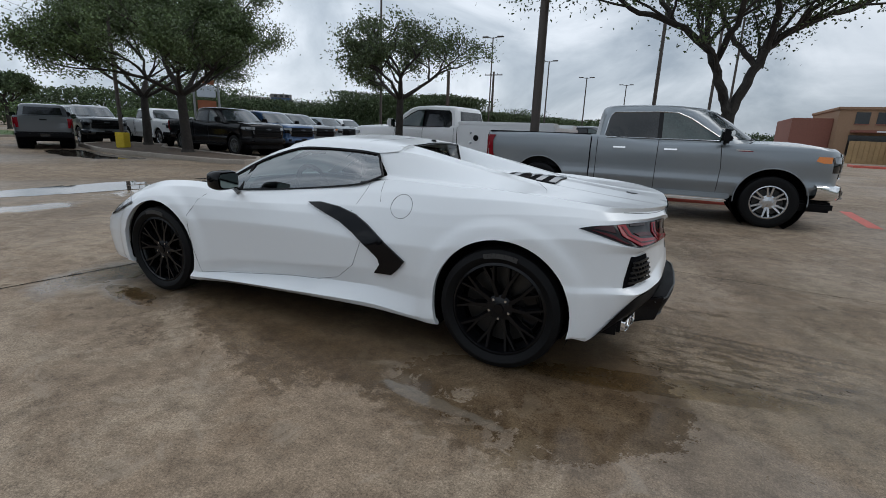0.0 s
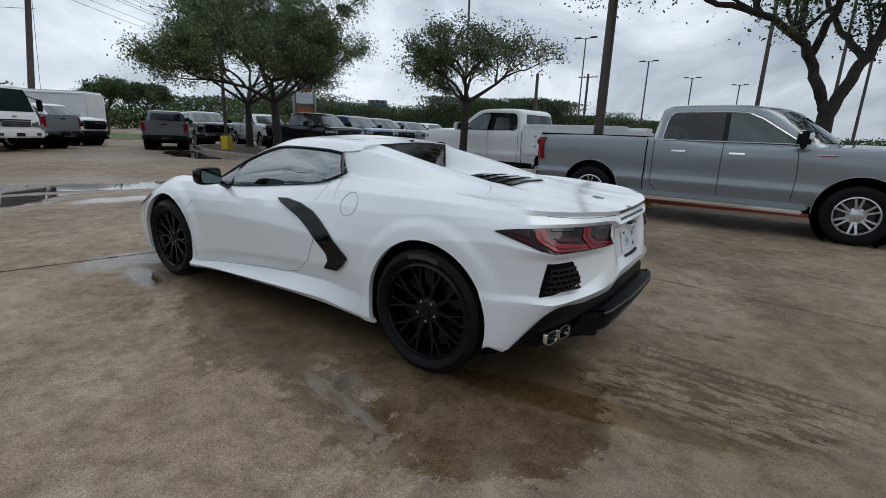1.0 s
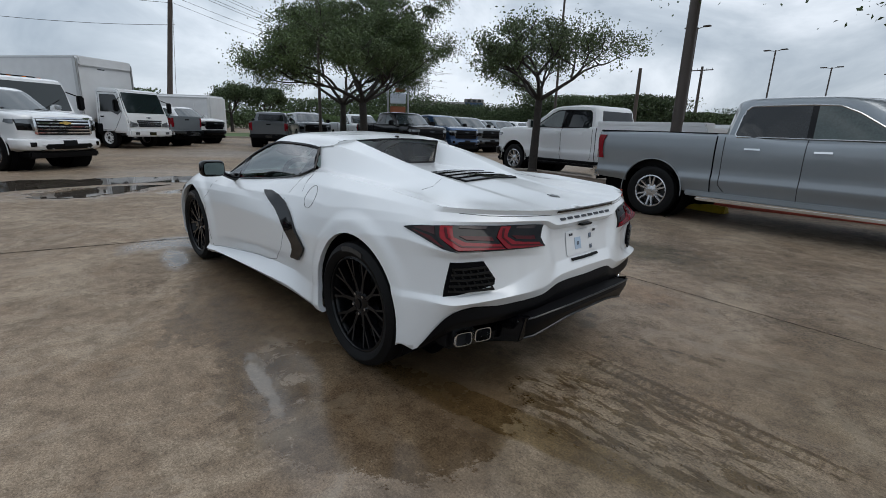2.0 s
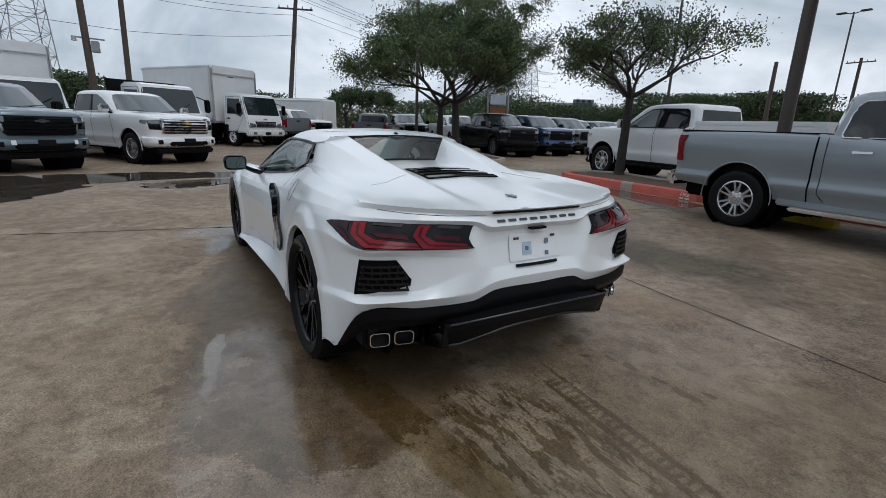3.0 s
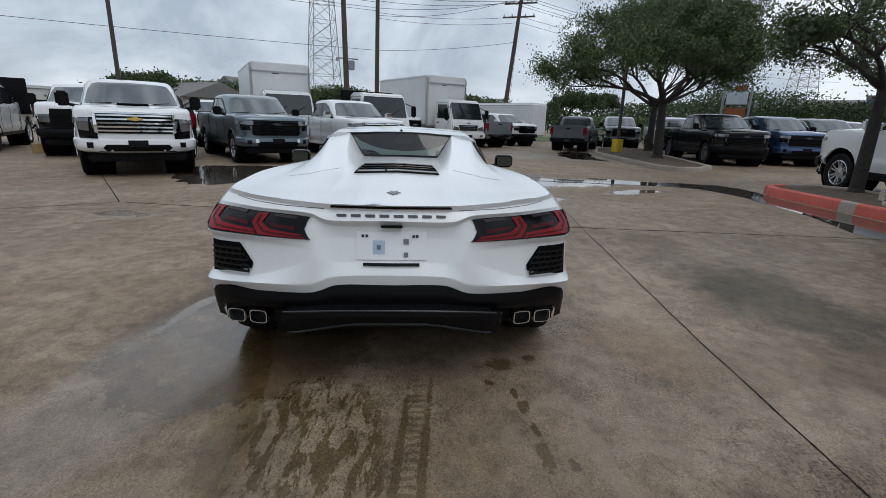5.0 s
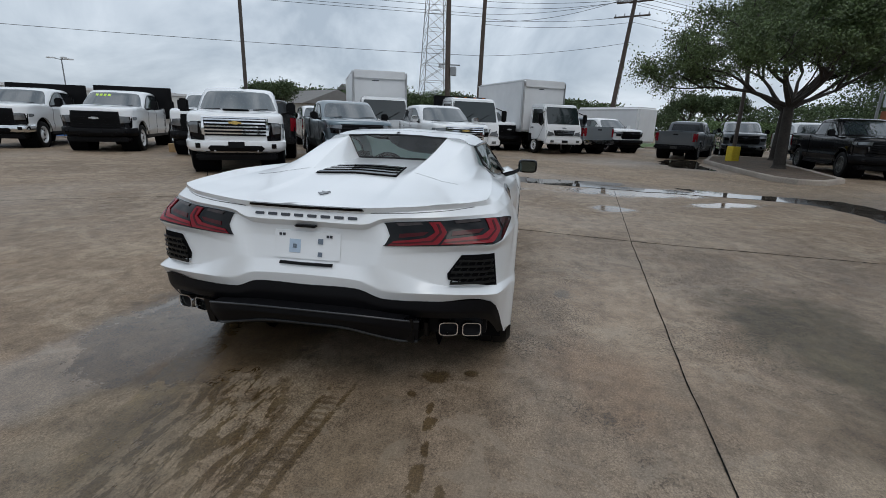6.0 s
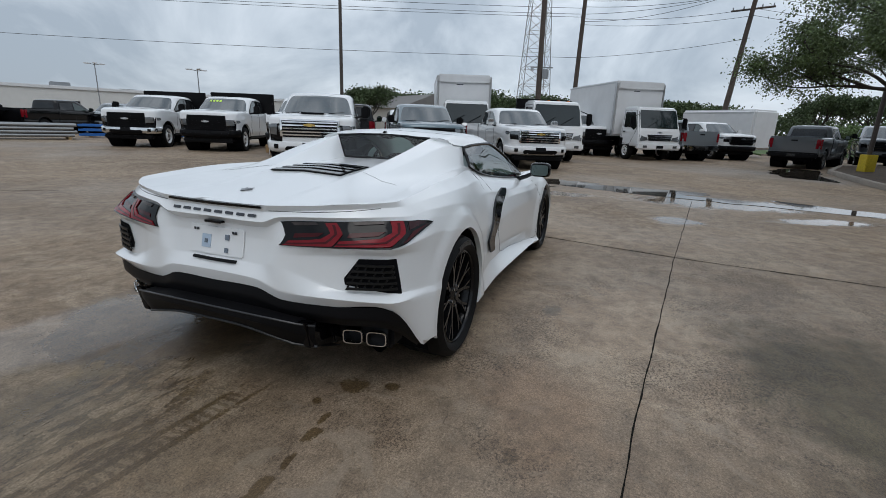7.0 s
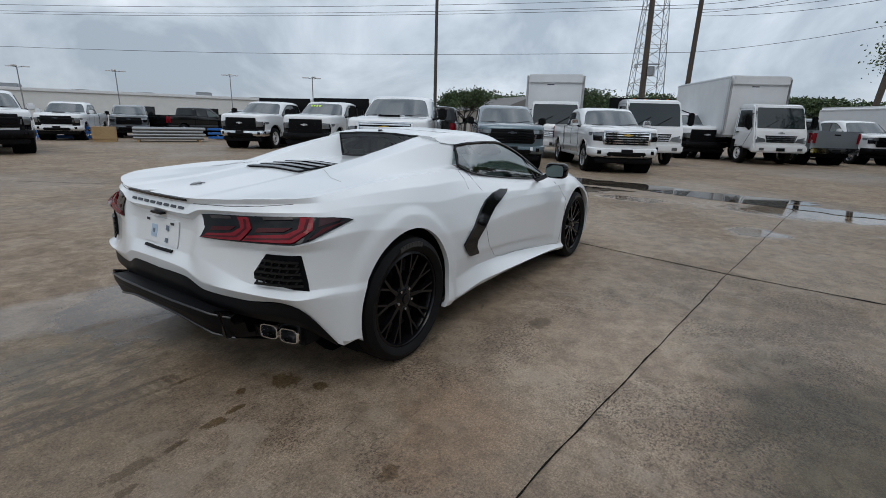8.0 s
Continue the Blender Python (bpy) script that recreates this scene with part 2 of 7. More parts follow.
def pipe(pts, r, n=6, bm=None, taper=None):
    """A tube along a polyline; taper gives the radius at its end."""
    bm = bm or bmesh.new()
    pts = [Vector(p) for p in pts]
    rings = []
    up = Vector((0.31, 0.12, 0.94))
    for i, p in enumerate(pts):
        d = (pts[min(i + 1, len(pts) - 1)] - pts[max(i - 1, 0)]).normalized()
        a = d.cross(up)
        a = (a if a.length > 0.05 else d.cross(Vector((1, 0, 0)))).normalized()
        b = d.cross(a)
        k = r if taper is None else r + (taper - r) * i / (len(pts) - 1)
        rings.append([bm.verts.new(p + k * (math.cos(2 * math.pi * j / n) * a + math.sin(2 * math.pi * j / n) * b)) for j in range(n)])
    for u, v in zip(rings, rings[1:]):
        for j in range(n):
            bm.faces.new((u[j], u[(j + 1) % n], v[(j + 1) % n], v[j]))
    bm.faces.new(rings[0][::-1])
    bm.faces.new(rings[-1])
    return bm


def facing(bm, d):
    """Turns an open sheet's faces to look the way of d."""
    bm.normal_update()
    if sum((f.normal * f.calc_area() for f in bm.faces), Vector()).dot(Vector(d)) < 0:
        bmesh.ops.reverse_faces(bm, faces=bm.faces)
    return bm


def lathe(profile, n=40, bm=None, axis="y"):
    """Spins (radius, along) pairs round an axis; the profile is closed when its ends agree."""
    bm = bm or bmesh.new()
    rings = []
    for r, a in profile:
        ring = []
        for j in range(n):
            c, s = math.cos(2 * math.pi * j / n), math.sin(2 * math.pi * j / n)
            ring.append(bm.verts.new((r * c, a, r * s) if axis == "y" else (r * c, r * s, a)))
        rings.append(ring)
    for u, v in zip(rings, rings[1:]):
        for j in range(n):
            bm.faces.new((u[j], u[(j + 1) % n], v[(j + 1) % n], v[j]))
    bmesh.ops.recalc_face_normals(bm, faces=bm.faces)
    return bm


def prism(outline, y0, y1, bevel=0.0, bm=None, plane="xz"):
    """An outline in a plane, thickened along the third axis."""
    bm = bm or bmesh.new()
    put = {"xz": lambda a, b, c: (a, c, b), "xy": lambda a, b, c: (a, b, c), "yz": lambda a, b, c: (c, a, b)}[plane]
    lo = [bm.verts.new(put(a, b, y0)) for a, b in outline]
    hi = [bm.verts.new(put(a, b, y1)) for a, b in outline]
    fs = [bm.faces.new(lo[::-1]), bm.faces.new(hi)]
    k = len(lo)
    for i in range(k):
        fs.append(bm.faces.new((lo[i], lo[(i + 1) % k], hi[(i + 1) % k], hi[i])))
    bmesh.ops.recalc_face_normals(bm, faces=fs)
    if bevel:
        es = list({e for f in fs for e in f.edges})
        bmesh.ops.bevel(bm, geom=es, offset=bevel, segments=2, affect="EDGES", clamp_overlap=True)
    return bm


def hermite(P, knots, at, tension):
    """Values of the curve through P (first axis) at the given knots."""
    P, knots = np.asarray(P, float), np.asarray(knots, float)
    n = len(P)
    T = np.zeros_like(P)
    for i in range(n):
        a, b = max(i - 1, 0), min(i + 1, n - 1)
        T[i] = tension * (P[b] - P[a]) / (knots[b] - knots[a])
    out = []
    for t in at:
        i = int(min(max(np.searchsorted(knots, t, side="right") - 1, 0), n - 2))
        h = knots[i + 1] - knots[i]
        s = (t - knots[i]) / h
        out.append((2 * s**3 - 3 * s**2 + 1) * P[i] + (s**3 - 2 * s**2 + s) * h * T[i] + (3 * s**2 - 2 * s**3) * P[i + 1] + (s**3 - s**2) * h * T[i + 1])
    return np.array(out)


def spread(P, step):
    """Knots by mean chord length and evenly spaced places on them that keep every station."""
    d = np.linalg.norm(np.diff(P, axis=1), axis=2).mean(axis=0)
    knots = np.concatenate([[0], np.cumsum(np.maximum(d, 1e-4))])
    at = [0.0]
    for a, b in zip(knots, knots[1:]):
        k = max(1, int(round((b - a) / step)))
        at += [a + (b - a) * (j + 1) / k for j in range(k)]
    return knots, at


def surface(lines, step=0.04, rows=5, along=0.9, across=0.7):
    """A grid of points through feature lines that share their stations. rows: strips between two lines."""
    P = np.array(lines, float)
    knots, at = spread(P, step)
    Q = np.stack([hermite(L, knots, at, along) for L in P])
    ks = np.arange(len(P))
    av = [i + j / rows for i in range(len(P) - 1) for j in range(rows)] + [len(P) - 1]
    return hermite(Q, ks, av, across)


def sheet(G, bm=None, mirror=True):
    """Faces over a grid of points, and over its mirror image in y."""
    bm = bm or bmesh.new()
    for sgn in ((1, -1) if mirror else (1,)):
        V = [[bm.verts.new((p[0], sgn * p[1], p[2])) for p in row] for row in G]
        for a, b in zip(V, V[1:]):
            for i in range(len(a) - 1):
                q = (a[i], a[i + 1], b[i + 1], b[i])
                bm.faces.new(q if sgn > 0 else q[::-1])
    return bm


def cut_arch(bm, cx, cz, r, ymin=0.5, lip=0.03):
    """Opens a round wheel arch in the side walls and turns its edge inwards."""
    def d(p):
        return math.hypot(p.x - cx, p.z - cz)
    gone = [f for f in bm.faces if abs(f.calc_center_median().y) > ymin and d(f.calc_center_median()) < r]
    bmesh.ops.delete(bm, geom=gone, context="FACES")
    edge = [e for e in bm.edges if e.is_boundary and all(abs(v.co.y) > ymin and abs(d(v.co) - r) < 0.09 for v in e.verts)]
    for v in {v for e in edge for v in e.verts}:
        k = d(v.co)
        if v.co.z > cz - r * 0.9:
            v.co.x, v.co.z = cx + (v.co.x - cx) * r / k, cz + (v.co.z - cz) * r / k
    if lip:
        ex = bmesh.ops.extrude_edge_only(bm, edges=edge)
        for v in [g for g in ex["geom"] if isinstance(g, bmesh.types.BMVert)]:
            v.co.y -= math.copysign(lip, v.co.y)


def bvh_of(*bms):
    """A tree for laying panels on built surfaces."""
    vs, fs = [], []
    for bm in bms:
        bm.verts.ensure_lookup_table()
        bm.verts.index_update()
        k = len(vs)
        vs += [v.co.copy() for v in bm.verts]
        fs += [[k + v.index for v in f.verts] for f in bm.faces]
    return BVHTree.FromPolygons(vs, fs)


WAYS = {"left": (1, Vector((0, -1, 0)), lambda a, b: Vector((a, 3, b))), "right": (-1, Vector((0, 1, 0)), lambda a, b: Vector((a, -3, b))),
        "rear": (1, Vector((1, 0, 0)), lambda a, b: Vector((-9, a, b))), "front": (-1, Vector((-1, 0, 0)), lambda a, b: Vector((12, a, b))),
        "top": (1, Vector((0, 0, -1)), lambda a, b: Vector((a, b, 6)))}


def lay(tree, side, outline, out=0.004, thick=0.006, step=0.06, bm=None, reach=0.25):
    """A panel with the given outline (in the plane of that side), laid on the surface and thickened outwards."""
    bm = bm or bmesh.new()
    t = bmesh.new()
    vs = [t.verts.new((a, b, 0)) for a, b in outline]
    f = t.faces.new(vs)
    t.normal_update()
    bmesh.ops.triangulate(t, faces=[f])
    A = np.array(outline)
    for ax in (0, 1):
        k = int((A[:, ax].max() - A[:, ax].min()) / step)
        for i in range(1, k + 1):
            c = A[:, ax].min() + (A[:, ax].max() - A[:, ax].min()) * i / (k + 1)
            bmesh.ops.bisect_plane(t, geom=t.verts[:] + t.edges[:] + t.faces[:], plane_co=(c, 0, 0) if ax == 0 else (0, c, 0), plane_no=(1, 0, 0) if ax == 0 else (0, 1, 0))
    _, way, origin = WAYS[side]
    places = []
    for v in t.verts:
        o = origin(v.co.x, v.co.y)
        hit = tree.ray_cast(o, way)
        places.append((o, hit[3] if hit[0] is not None else None))
    known = [d for _, d in places if d is not None]
    if not known:
        t.free()
        return bm
    med = sorted(known)[len(known) // 2]
    for v, (o, d) in zip(t.verts, places):
        d = med if d is None or abs(d - med) > reach else d
        v.co = o + way * (d - out)
    ex = bmesh.ops.extrude_face_region(t, geom=t.faces[:])
    for g in ex["geom"]:
        if isinstance(g, bmesh.types.BMVert):
            g.co -= way * thick
    bmesh.ops.recalc_face_normals(t, faces=t.faces)
    me = bpy.data.meshes.new("tmp")
    t.to_mesh(me)
    t.free()
    bm.from_mesh(me)
    bpy.data.meshes.remove(me)
    return bm


def drape(place, outline, out=0.004, thick=0.006, step=0.05, bm=None):
    """A panel whose outline lies in the (f, g) coordinates of a surface patch; place gives point and normal."""
    bm = bm or bmesh.new()
    t = bmesh.new()
    f = t.faces.new([t.verts.new((a, b, 0)) for a, b in outline])
    t.normal_update()
    bmesh.ops.triangulate(t, faces=[f])
    for ax in (0, 1):
        for i in range(1, int(1 / step)):
            c = i * step
            bmesh.ops.bisect_plane(t, geom=t.verts[:] + t.edges[:] + t.faces[:], plane_co=(c, 0, 0) if ax == 0 else (0, c, 0), plane_no=(1, 0, 0) if ax == 0 else (0, 1, 0))
    nor = {}
    for v in t.verts:
        p, n = place(v.co.x, v.co.y)
        v.co = p + n * out
        nor[v] = n
    pairs = [(v.co.copy(), nor[v]) for v in t.verts]
    ex = bmesh.ops.extrude_face_region(t, geom=t.faces[:])
    for g in ex["geom"]:
        if isinstance(g, bmesh.types.BMVert):
            n = min(pairs, key=lambda q: (q[0] - g.co).length_squared)[1]
            g.co += n * thick
    bmesh.ops.recalc_face_normals(t, faces=t.faces)
    me = bpy.data.meshes.new("tmp")
    t.to_mesh(me)
    t.free()
    bm.from_mesh(me)
    bpy.data.meshes.remove(me)
    return bm


def seam(tree, side, pts, width=0.005, bm=None, step=0.05, out=0.001):
    """A dark panel gap along a polyline on a surface."""
    dense = []
    for p, q in zip(pts, pts[1:]):
        k = max(1, int(math.dist(p, q) / step))
        dense += [(p[0] + (q[0] - p[0]) * i / k, p[1] + (q[1] - p[1]) * i / k) for i in range(k)]
    dense.append(pts[-1])
    _, way, origin = WAYS[side]
    run = []
    for a, b in dense:
        o = origin(a, b)
        h = tree.ray_cast(o, way)
        if h[0] is not None:
            run.append(h[0] - way * out)
    return pipe(run, width / 2, 4, bm) if len(run) > 1 else (bm or bmesh.new())


def writing(name, text, size, material, parent, m, thick=0.002, wide=1.0, label=""):
    """Letters as a mesh part, in the built-in font."""
    cu = bpy.data.curves.new(name, "FONT")
    cu.body, cu.size, cu.extrude, cu.align_x, cu.align_y = text, size, thick, "CENTER", "CENTER"
    cu.resolution_u = 3
    tmp = bpy.data.objects.new(name, cu)
    scene.collection.objects.link(tmp)
    me = bpy.data.meshes.new_from_object(tmp.evaluated_get(bpy.context.evaluated_depsgraph_get()))
    bpy.data.objects.remove(tmp)
    me.transform(Matrix.Diagonal((wide, 1, 1, 1)))
    me.materials.clear()
    me.materials.append(material)
    ob = new(name, me)
    ob.parent = parent
    ob.matrix_basis = m
    return tagged(ob, label) if label else ob
# ---- ground ----
def concrete():
    """Stained tan concrete: broom grain, blotches, dark wet areas and rusty tints."""
    m = bpy.data.materials.new("stained_concrete")
    m.use_nodes = True
    n, l = m.node_tree.nodes, m.node_tree.links
    b = n["Principled BSDF"]
    co = n.new("ShaderNodeTexCoord")

    def noise(scale, detail=6, rough=0.55, dist=0.0, stretch=None):
        t = n.new("ShaderNodeTexNoise")
        t.inputs["Scale"].default_value, t.inputs["Detail"].default_value = scale, detail
        t.inputs["Roughness"].default_value, t.inputs["Distortion"].default_value = rough, dist
        src = co.outputs["Object"]
        if stretch:
            mp = n.new("ShaderNodeMapping")
            mp.inputs["Scale"].default_value = stretch
            mp.inputs["Rotation"].default_value = (0, 0, radians(-8))
            l.new(src, mp.inputs["Vector"])
            src = mp.outputs["Vector"]
        l.new(src, t.inputs["Vector"])
        return t.outputs["Fac"]

    def ramp(src, p0, p1, c0=(0, 0, 0, 1), c1=(1, 1, 1, 1)):
        r = n.new("ShaderNodeValToRGB")
        r.color_ramp.elements[0].position, r.color_ramp.elements[0].color = p0, c0
        r.color_ramp.elements[1].position, r.color_ramp.elements[1].color = p1, c1
        l.new(src, r.inputs["Fac"])
        return r.outputs["Color"]

    def mix(kind, fac, a, c):
        x = n.new("ShaderNodeMixRGB")
        x.blend_type = kind
        for i, v in ((0, fac), (1, a), (2, c)):
            if isinstance(v, (float, int)):
                x.inputs[i].default_value = v
            elif isinstance(v, tuple):
                x.inputs[i].default_value = v
            else:
                l.new(v, x.inputs[i])
        return x.outputs["Color"]

    def math_node(op, *args):
        x = n.new("ShaderNodeMath")
        x.operation = op
        for i, v in enumerate(args):
            if isinstance(v, (float, int)):
                x.inputs[i].default_value = v
            else:
                l.new(v, x.inputs[i])
        return x.outputs[0]

    geo = n.new("ShaderNodeSeparateXYZ")
    l.new(co.outputs["Object"], geo.inputs[0])

    def oval(cx, cy, rx, ry, turn=0.0):
        """Distance from a turned ellipse's centre, 1 on its rim."""
        c, q = math.cos(radians(turn)), math.sin(radians(turn))
        px, py = math_node("SUBTRACT", geo.outputs["X"], cx), math_node("SUBTRACT", geo.outputs["Y"], cy)
        ex = math_node("DIVIDE", math_node("ADD", math_node("MULTIPLY", px, c), math_node("MULTIPLY", py, q)), rx)
        ey = math_node("DIVIDE", math_node("SUBTRACT", math_node("MULTIPLY", py, c), math_node("MULTIPLY", px, q)), ry)
        return math_node("SQRT", math_node("ADD", math_node("MULTIPLY", ex, ex), math_node("MULTIPLY", ey, ey)))

    base = ramp(noise(0.35, 7), 0.34, 0.68, (0.172, 0.130, 0.093, 1), (0.272, 0.214, 0.160, 1))
    base = mix("MIX", math_node("MULTIPLY", ramp(noise(1.7, 6, 0.6, 0.4), 0.54, 0.72), 0.8), base, (0.190, 0.134, 0.088, 1))
    # pale worn patches, darker pitted ones between them
    worn = ramp(noise(1.15, 10, 0.74, 0.6), 0.50, 0.57)
    base = mix("MIX", math_node("MULTIPLY", worn, 0.48), base, (0.330, 0.276, 0.215, 1))
    base = mix("MULTIPLY", 0.8, base, ramp(noise(6, 9, 0.80), 0.38, 0.58, (0.60, 0.57, 0.54, 1), (1.28, 1.28, 1.27, 1)))
    bare = ramp(math_node("ADD", oval(0.4, -2.9, 3.6, 2.3), math_node("MULTIPLY", math_node("SUBTRACT", noise(1.3, 6, 0.65), 0.5), 1.6)), 0.7, 1.25, (1, 1, 1, 1), (0.10, 0.10, 0.10, 1))
    rough_zone = math_node("MULTIPLY", ramp(noise(0.9, 8, 0.72, 0.3), 0.46, 0.56), bare)
    pits = math_node("MULTIPLY", ramp(noise(58, 5, 0.80), 0.50, 0.56), math_node("ADD", math_node("MULTIPLY", rough_zone, 0.9), 0.26))
    base = mix("MULTIPLY", pits, base, (0.30, 0.27, 0.23, 1))
    grit = math_node("MULTIPLY", ramp(noise(150, 3, 0.7), 0.54, 0.60), rough_zone)
    base = mix("MULTIPLY", math_node("MULTIPLY", grit, 0.6), base, (0.40, 0.38, 0.36, 1))
    base = mix("MULTIPLY", 0.8, base, ramp(noise(110, 4, 0.8), 0.34, 0.64, (0.42, 0.41, 0.40, 1), (1.52, 1.52, 1.52, 1)))
    spots = ramp(noise(4.3, 3, 0.5, 0.8), 0.70, 0.74)
    base = mix("MULTIPLY", spots, base, (0.60, 0.57, 0.53, 1))
    # the washed, still damp area round the sports car, with a ragged rim
    ragged = math_node("SUBTRACT", noise(2.2, 8, 0.68, 0.5), 0.5)
    torn = math_node("ADD", math_node("MULTIPLY", ragged, 0.9), math_node("MULTIPLY", math_node("SUBTRACT", noise(11, 8, 0.75), 0.5), 0.55))
    damp = None
    for o in ((1.0, 0.60, 1.80, 0.98, -10), (-0.15, 0.85, 0.90, 0.85, 0)):
        d = oval(*o)
        damp = d if damp is None else math_node("MINIMUM", damp, d)
    damp = ramp(math_node("ADD", damp, torn), 0.89, 0.95, (1, 1, 1, 1), (0, 0, 0, 1))
    # patches inside its rim that have dried already
    dried = math_node("MULTIPLY", ramp(noise(6.5, 9, 0.72, 0.5), 0.52, 0.56), ramp(math_node("ADD", oval(0.05, 1.45, 0.85, 0.30, -22), ragged), 0.6, 1.0, (1, 1, 1, 1), (0, 0, 0, 1)))
    damp = math_node("MULTIPLY", damp, math_node("SUBTRACT", 1.0, math_node("MULTIPLY", dried, 0.9)))
    damp = math_node("MULTIPLY", damp, ramp(noise(1.3, 7, 0.7, 0.8, (0.7, 1.6, 1)), 0.30, 0.52, (0.78, 0.78, 0.78, 1), (1, 1, 1, 1)))
    # shallow wet films, with soft broken rims
    wet = None
    for o in ((3.45, 0.95, 0.42, 0.62, 10), (3.40, 3.75, 0.30, 0.60, -10), (5.40, -2.40, 0.42, 0.50, 30), (2.9, 1.12, 0.55, 0.16, -8), (8.0, 1.2, 0.9, 1.3, 20), (7.9, -3.4, 0.9, 2.0, 12), (6.6, -4.6, 0.35, 1.2, 25), (7.4, -0.4, 0.4, 0.9, 0)):
        d = oval(*o)
        wet = d if wet is None else math_node("MINIMUM", wet, d)
    wet = ramp(math_node("ADD", wet, math_node("MULTIPLY", ragged, 1.5)), 0.55, 1.05, (1, 1, 1, 1), (0, 0, 0, 1))
    # smooth wet film that mirrors the sky beside the rear wheel
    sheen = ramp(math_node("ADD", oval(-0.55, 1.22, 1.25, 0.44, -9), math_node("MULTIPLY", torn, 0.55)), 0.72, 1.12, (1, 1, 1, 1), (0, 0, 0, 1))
    # narrow wet streak; its sky reflection is partly painted in as pale colour
    glint_streak = ramp(math_node("ADD", oval(0.16, 1.38, 0.42, 0.050, -9), math_node("MULTIPLY", torn, 2.4)), 0.70, 0.95, (1, 1, 1, 1), (0, 0, 0, 1))
    wet = math_node("MAXIMUM", wet, glint_streak)
    # wet track of one rear wheel, water blown off in rows behind the car, a tyre print and a line of drops
    drips = ramp(math_node("ADD", oval(-0.80, 0.68, 0.95, 0.125, 10), math_node("MULTIPLY", torn, 0.7)), 0.80, 1.02, (1, 1, 1, 1), (0, 0, 0, 1))
    drip_zone = ramp(math_node("ADD", oval(-1.25, 0.25, 0.75, 0.36, 6), math_node("MULTIPLY", torn, 0.5)), 0.72, 1.0, (1, 1, 1, 1), (0, 0, 0, 1))
    rows = ramp(noise(11, 6, 0.68, 0.35, (0.34, 1.25, 1)), 0.495, 0.515)
    blown = math_node("MULTIPLY", rows, drip_zone)
    edge_noise = math_node("MULTIPLY", math_node("SUBTRACT", noise(22, 6, 0.72), 0.5), 2.4)
    rungs = n.new("ShaderNodeTexWave")
    rungs.wave_type, rungs.bands_direction = "BANDS", "X"
    rungs.inputs["Scale"].default_value, rungs.inputs["Distortion"].default_value = 7.0, 2.5
    rungs.inputs["Detail Scale"].default_value = 3.0
    l.new(co.outputs["Object"], rungs.inputs["Vector"])
    for o in ((-1.40, -0.085, 0.75, 0.020, -3), (-1.40, -0.180, 0.80, 0.020, -4)):
        tread = ramp(math_node("ADD", oval(*o), edge_noise), 0.80, 1.05, (1, 1, 1, 1), (0, 0, 0, 1))
        blown = math_node("MAXIMUM", blown, math_node("MULTIPLY", tread, 0.9))
    print_zone = ramp(math_node("ADD", oval(-1.40, -0.13, 0.72, 0.085, -3), math_node("MULTIPLY", edge_noise, 0.4)), 0.8, 1.0, (1, 1, 1, 1), (0, 0, 0, 1))
    blown = math_node("MAXIMUM", blown, math_node("MULTIPLY", math_node("MULTIPLY", print_zone, ramp(rungs.outputs["Fac"], 0.45, 0.7)), 0.6))
    for o in ((-0.52, -0.61, 0.07, 0.085), (-0.45, -0.79, 0.035, 0.05), (-0.71, -0.53, 0.03, 0.025), (-0.80, -0.64, 0.06, 0.018), (-0.92, -0.66, 0.06, 0.034), (-1.09, -0.68, 0.055, 0.02), (-1.26, -0.68, 0.10, 0.035), (-1.31, -0.78, 0.05, 0.02), (0.95, -1.35, 0.13, 0.07), (2.75, 1.05, 0.25, 0.16), (-0.70, -1.46, 0.05, 0.04)):
        blown = math_node("MAXIMUM", blown, ramp(math_node("ADD", oval(*o), edge_noise), 0.8, 0.95, (1, 1, 1, 1), (0, 0, 0, 1)))
    tracked = ramp(math_node("ADD", oval(-1.55, 0.12, 1.30, 0.98, 4), math_node("MULTIPLY", torn, 0.6)), 0.55, 1.15, (1, 1, 1, 1), (0, 0, 0, 1))
    stain = ramp(math_node("ADD", oval(0.52, -2.98, 1.15, 0.66, 8), math_node("MULTIPLY", ragged, 1.6)), 0.55, 1.15, (1, 1, 1, 1), (0, 0, 0, 1))
    film = ramp(noise(0.16, 4, 0.5), 0.46, 0.60)
    scuff = ramp(noise(2.6, 9, 0.72, 1.2), 0.56, 0.60)
    base = mix("MIX", math_node("MULTIPLY", scuff, 0.35), base, (0.30, 0.255, 0.205, 1))
    for o in ((-1.95, -1.3, 0.75, 1.25, 0), (-0.6, -2.9, 0.8, 0.7, 0)):
        near = ramp(math_node("ADD", oval(*o), math_node("MULTIPLY", ragged, 1.4)), 0.5, 1.15, (1, 1, 1, 1), (0, 0, 0, 1))
        base = mix("MULTIPLY", near, base, (0.78, 0.77, 0.73, 1))
    pale = ramp(math_node("ADD", oval(0.7, -1.9, 1.5, 0.75, 10), math_node("MULTIPLY", torn, 1.2)), 0.55, 1.15, (1, 1, 1, 1), (0, 0, 0, 1))
    base = mix("MULTIPLY", pale, base, (1.24, 1.24, 1.24, 1))
    rust = ramp(math_node("ADD", oval(-0.30, -1.50, 0.55, 0.35, 20), math_node("MULTIPLY", ragged, 1.6)), 0.5, 1.1, (1, 1, 1, 1), (0, 0, 0, 1))
    base = mix("MULTIPLY", rust, base, (1.02, 0.93, 0.86, 1))
    base = mix("MULTIPLY", damp, base, (0.55, 0.50, 0.42, 1))
    base = mix("MULTIPLY", stain, base, (0.42, 0.42, 0.34, 1))
    base = mix("MULTIPLY", tracked, base, (0.84, 0.83, 0.78, 1))
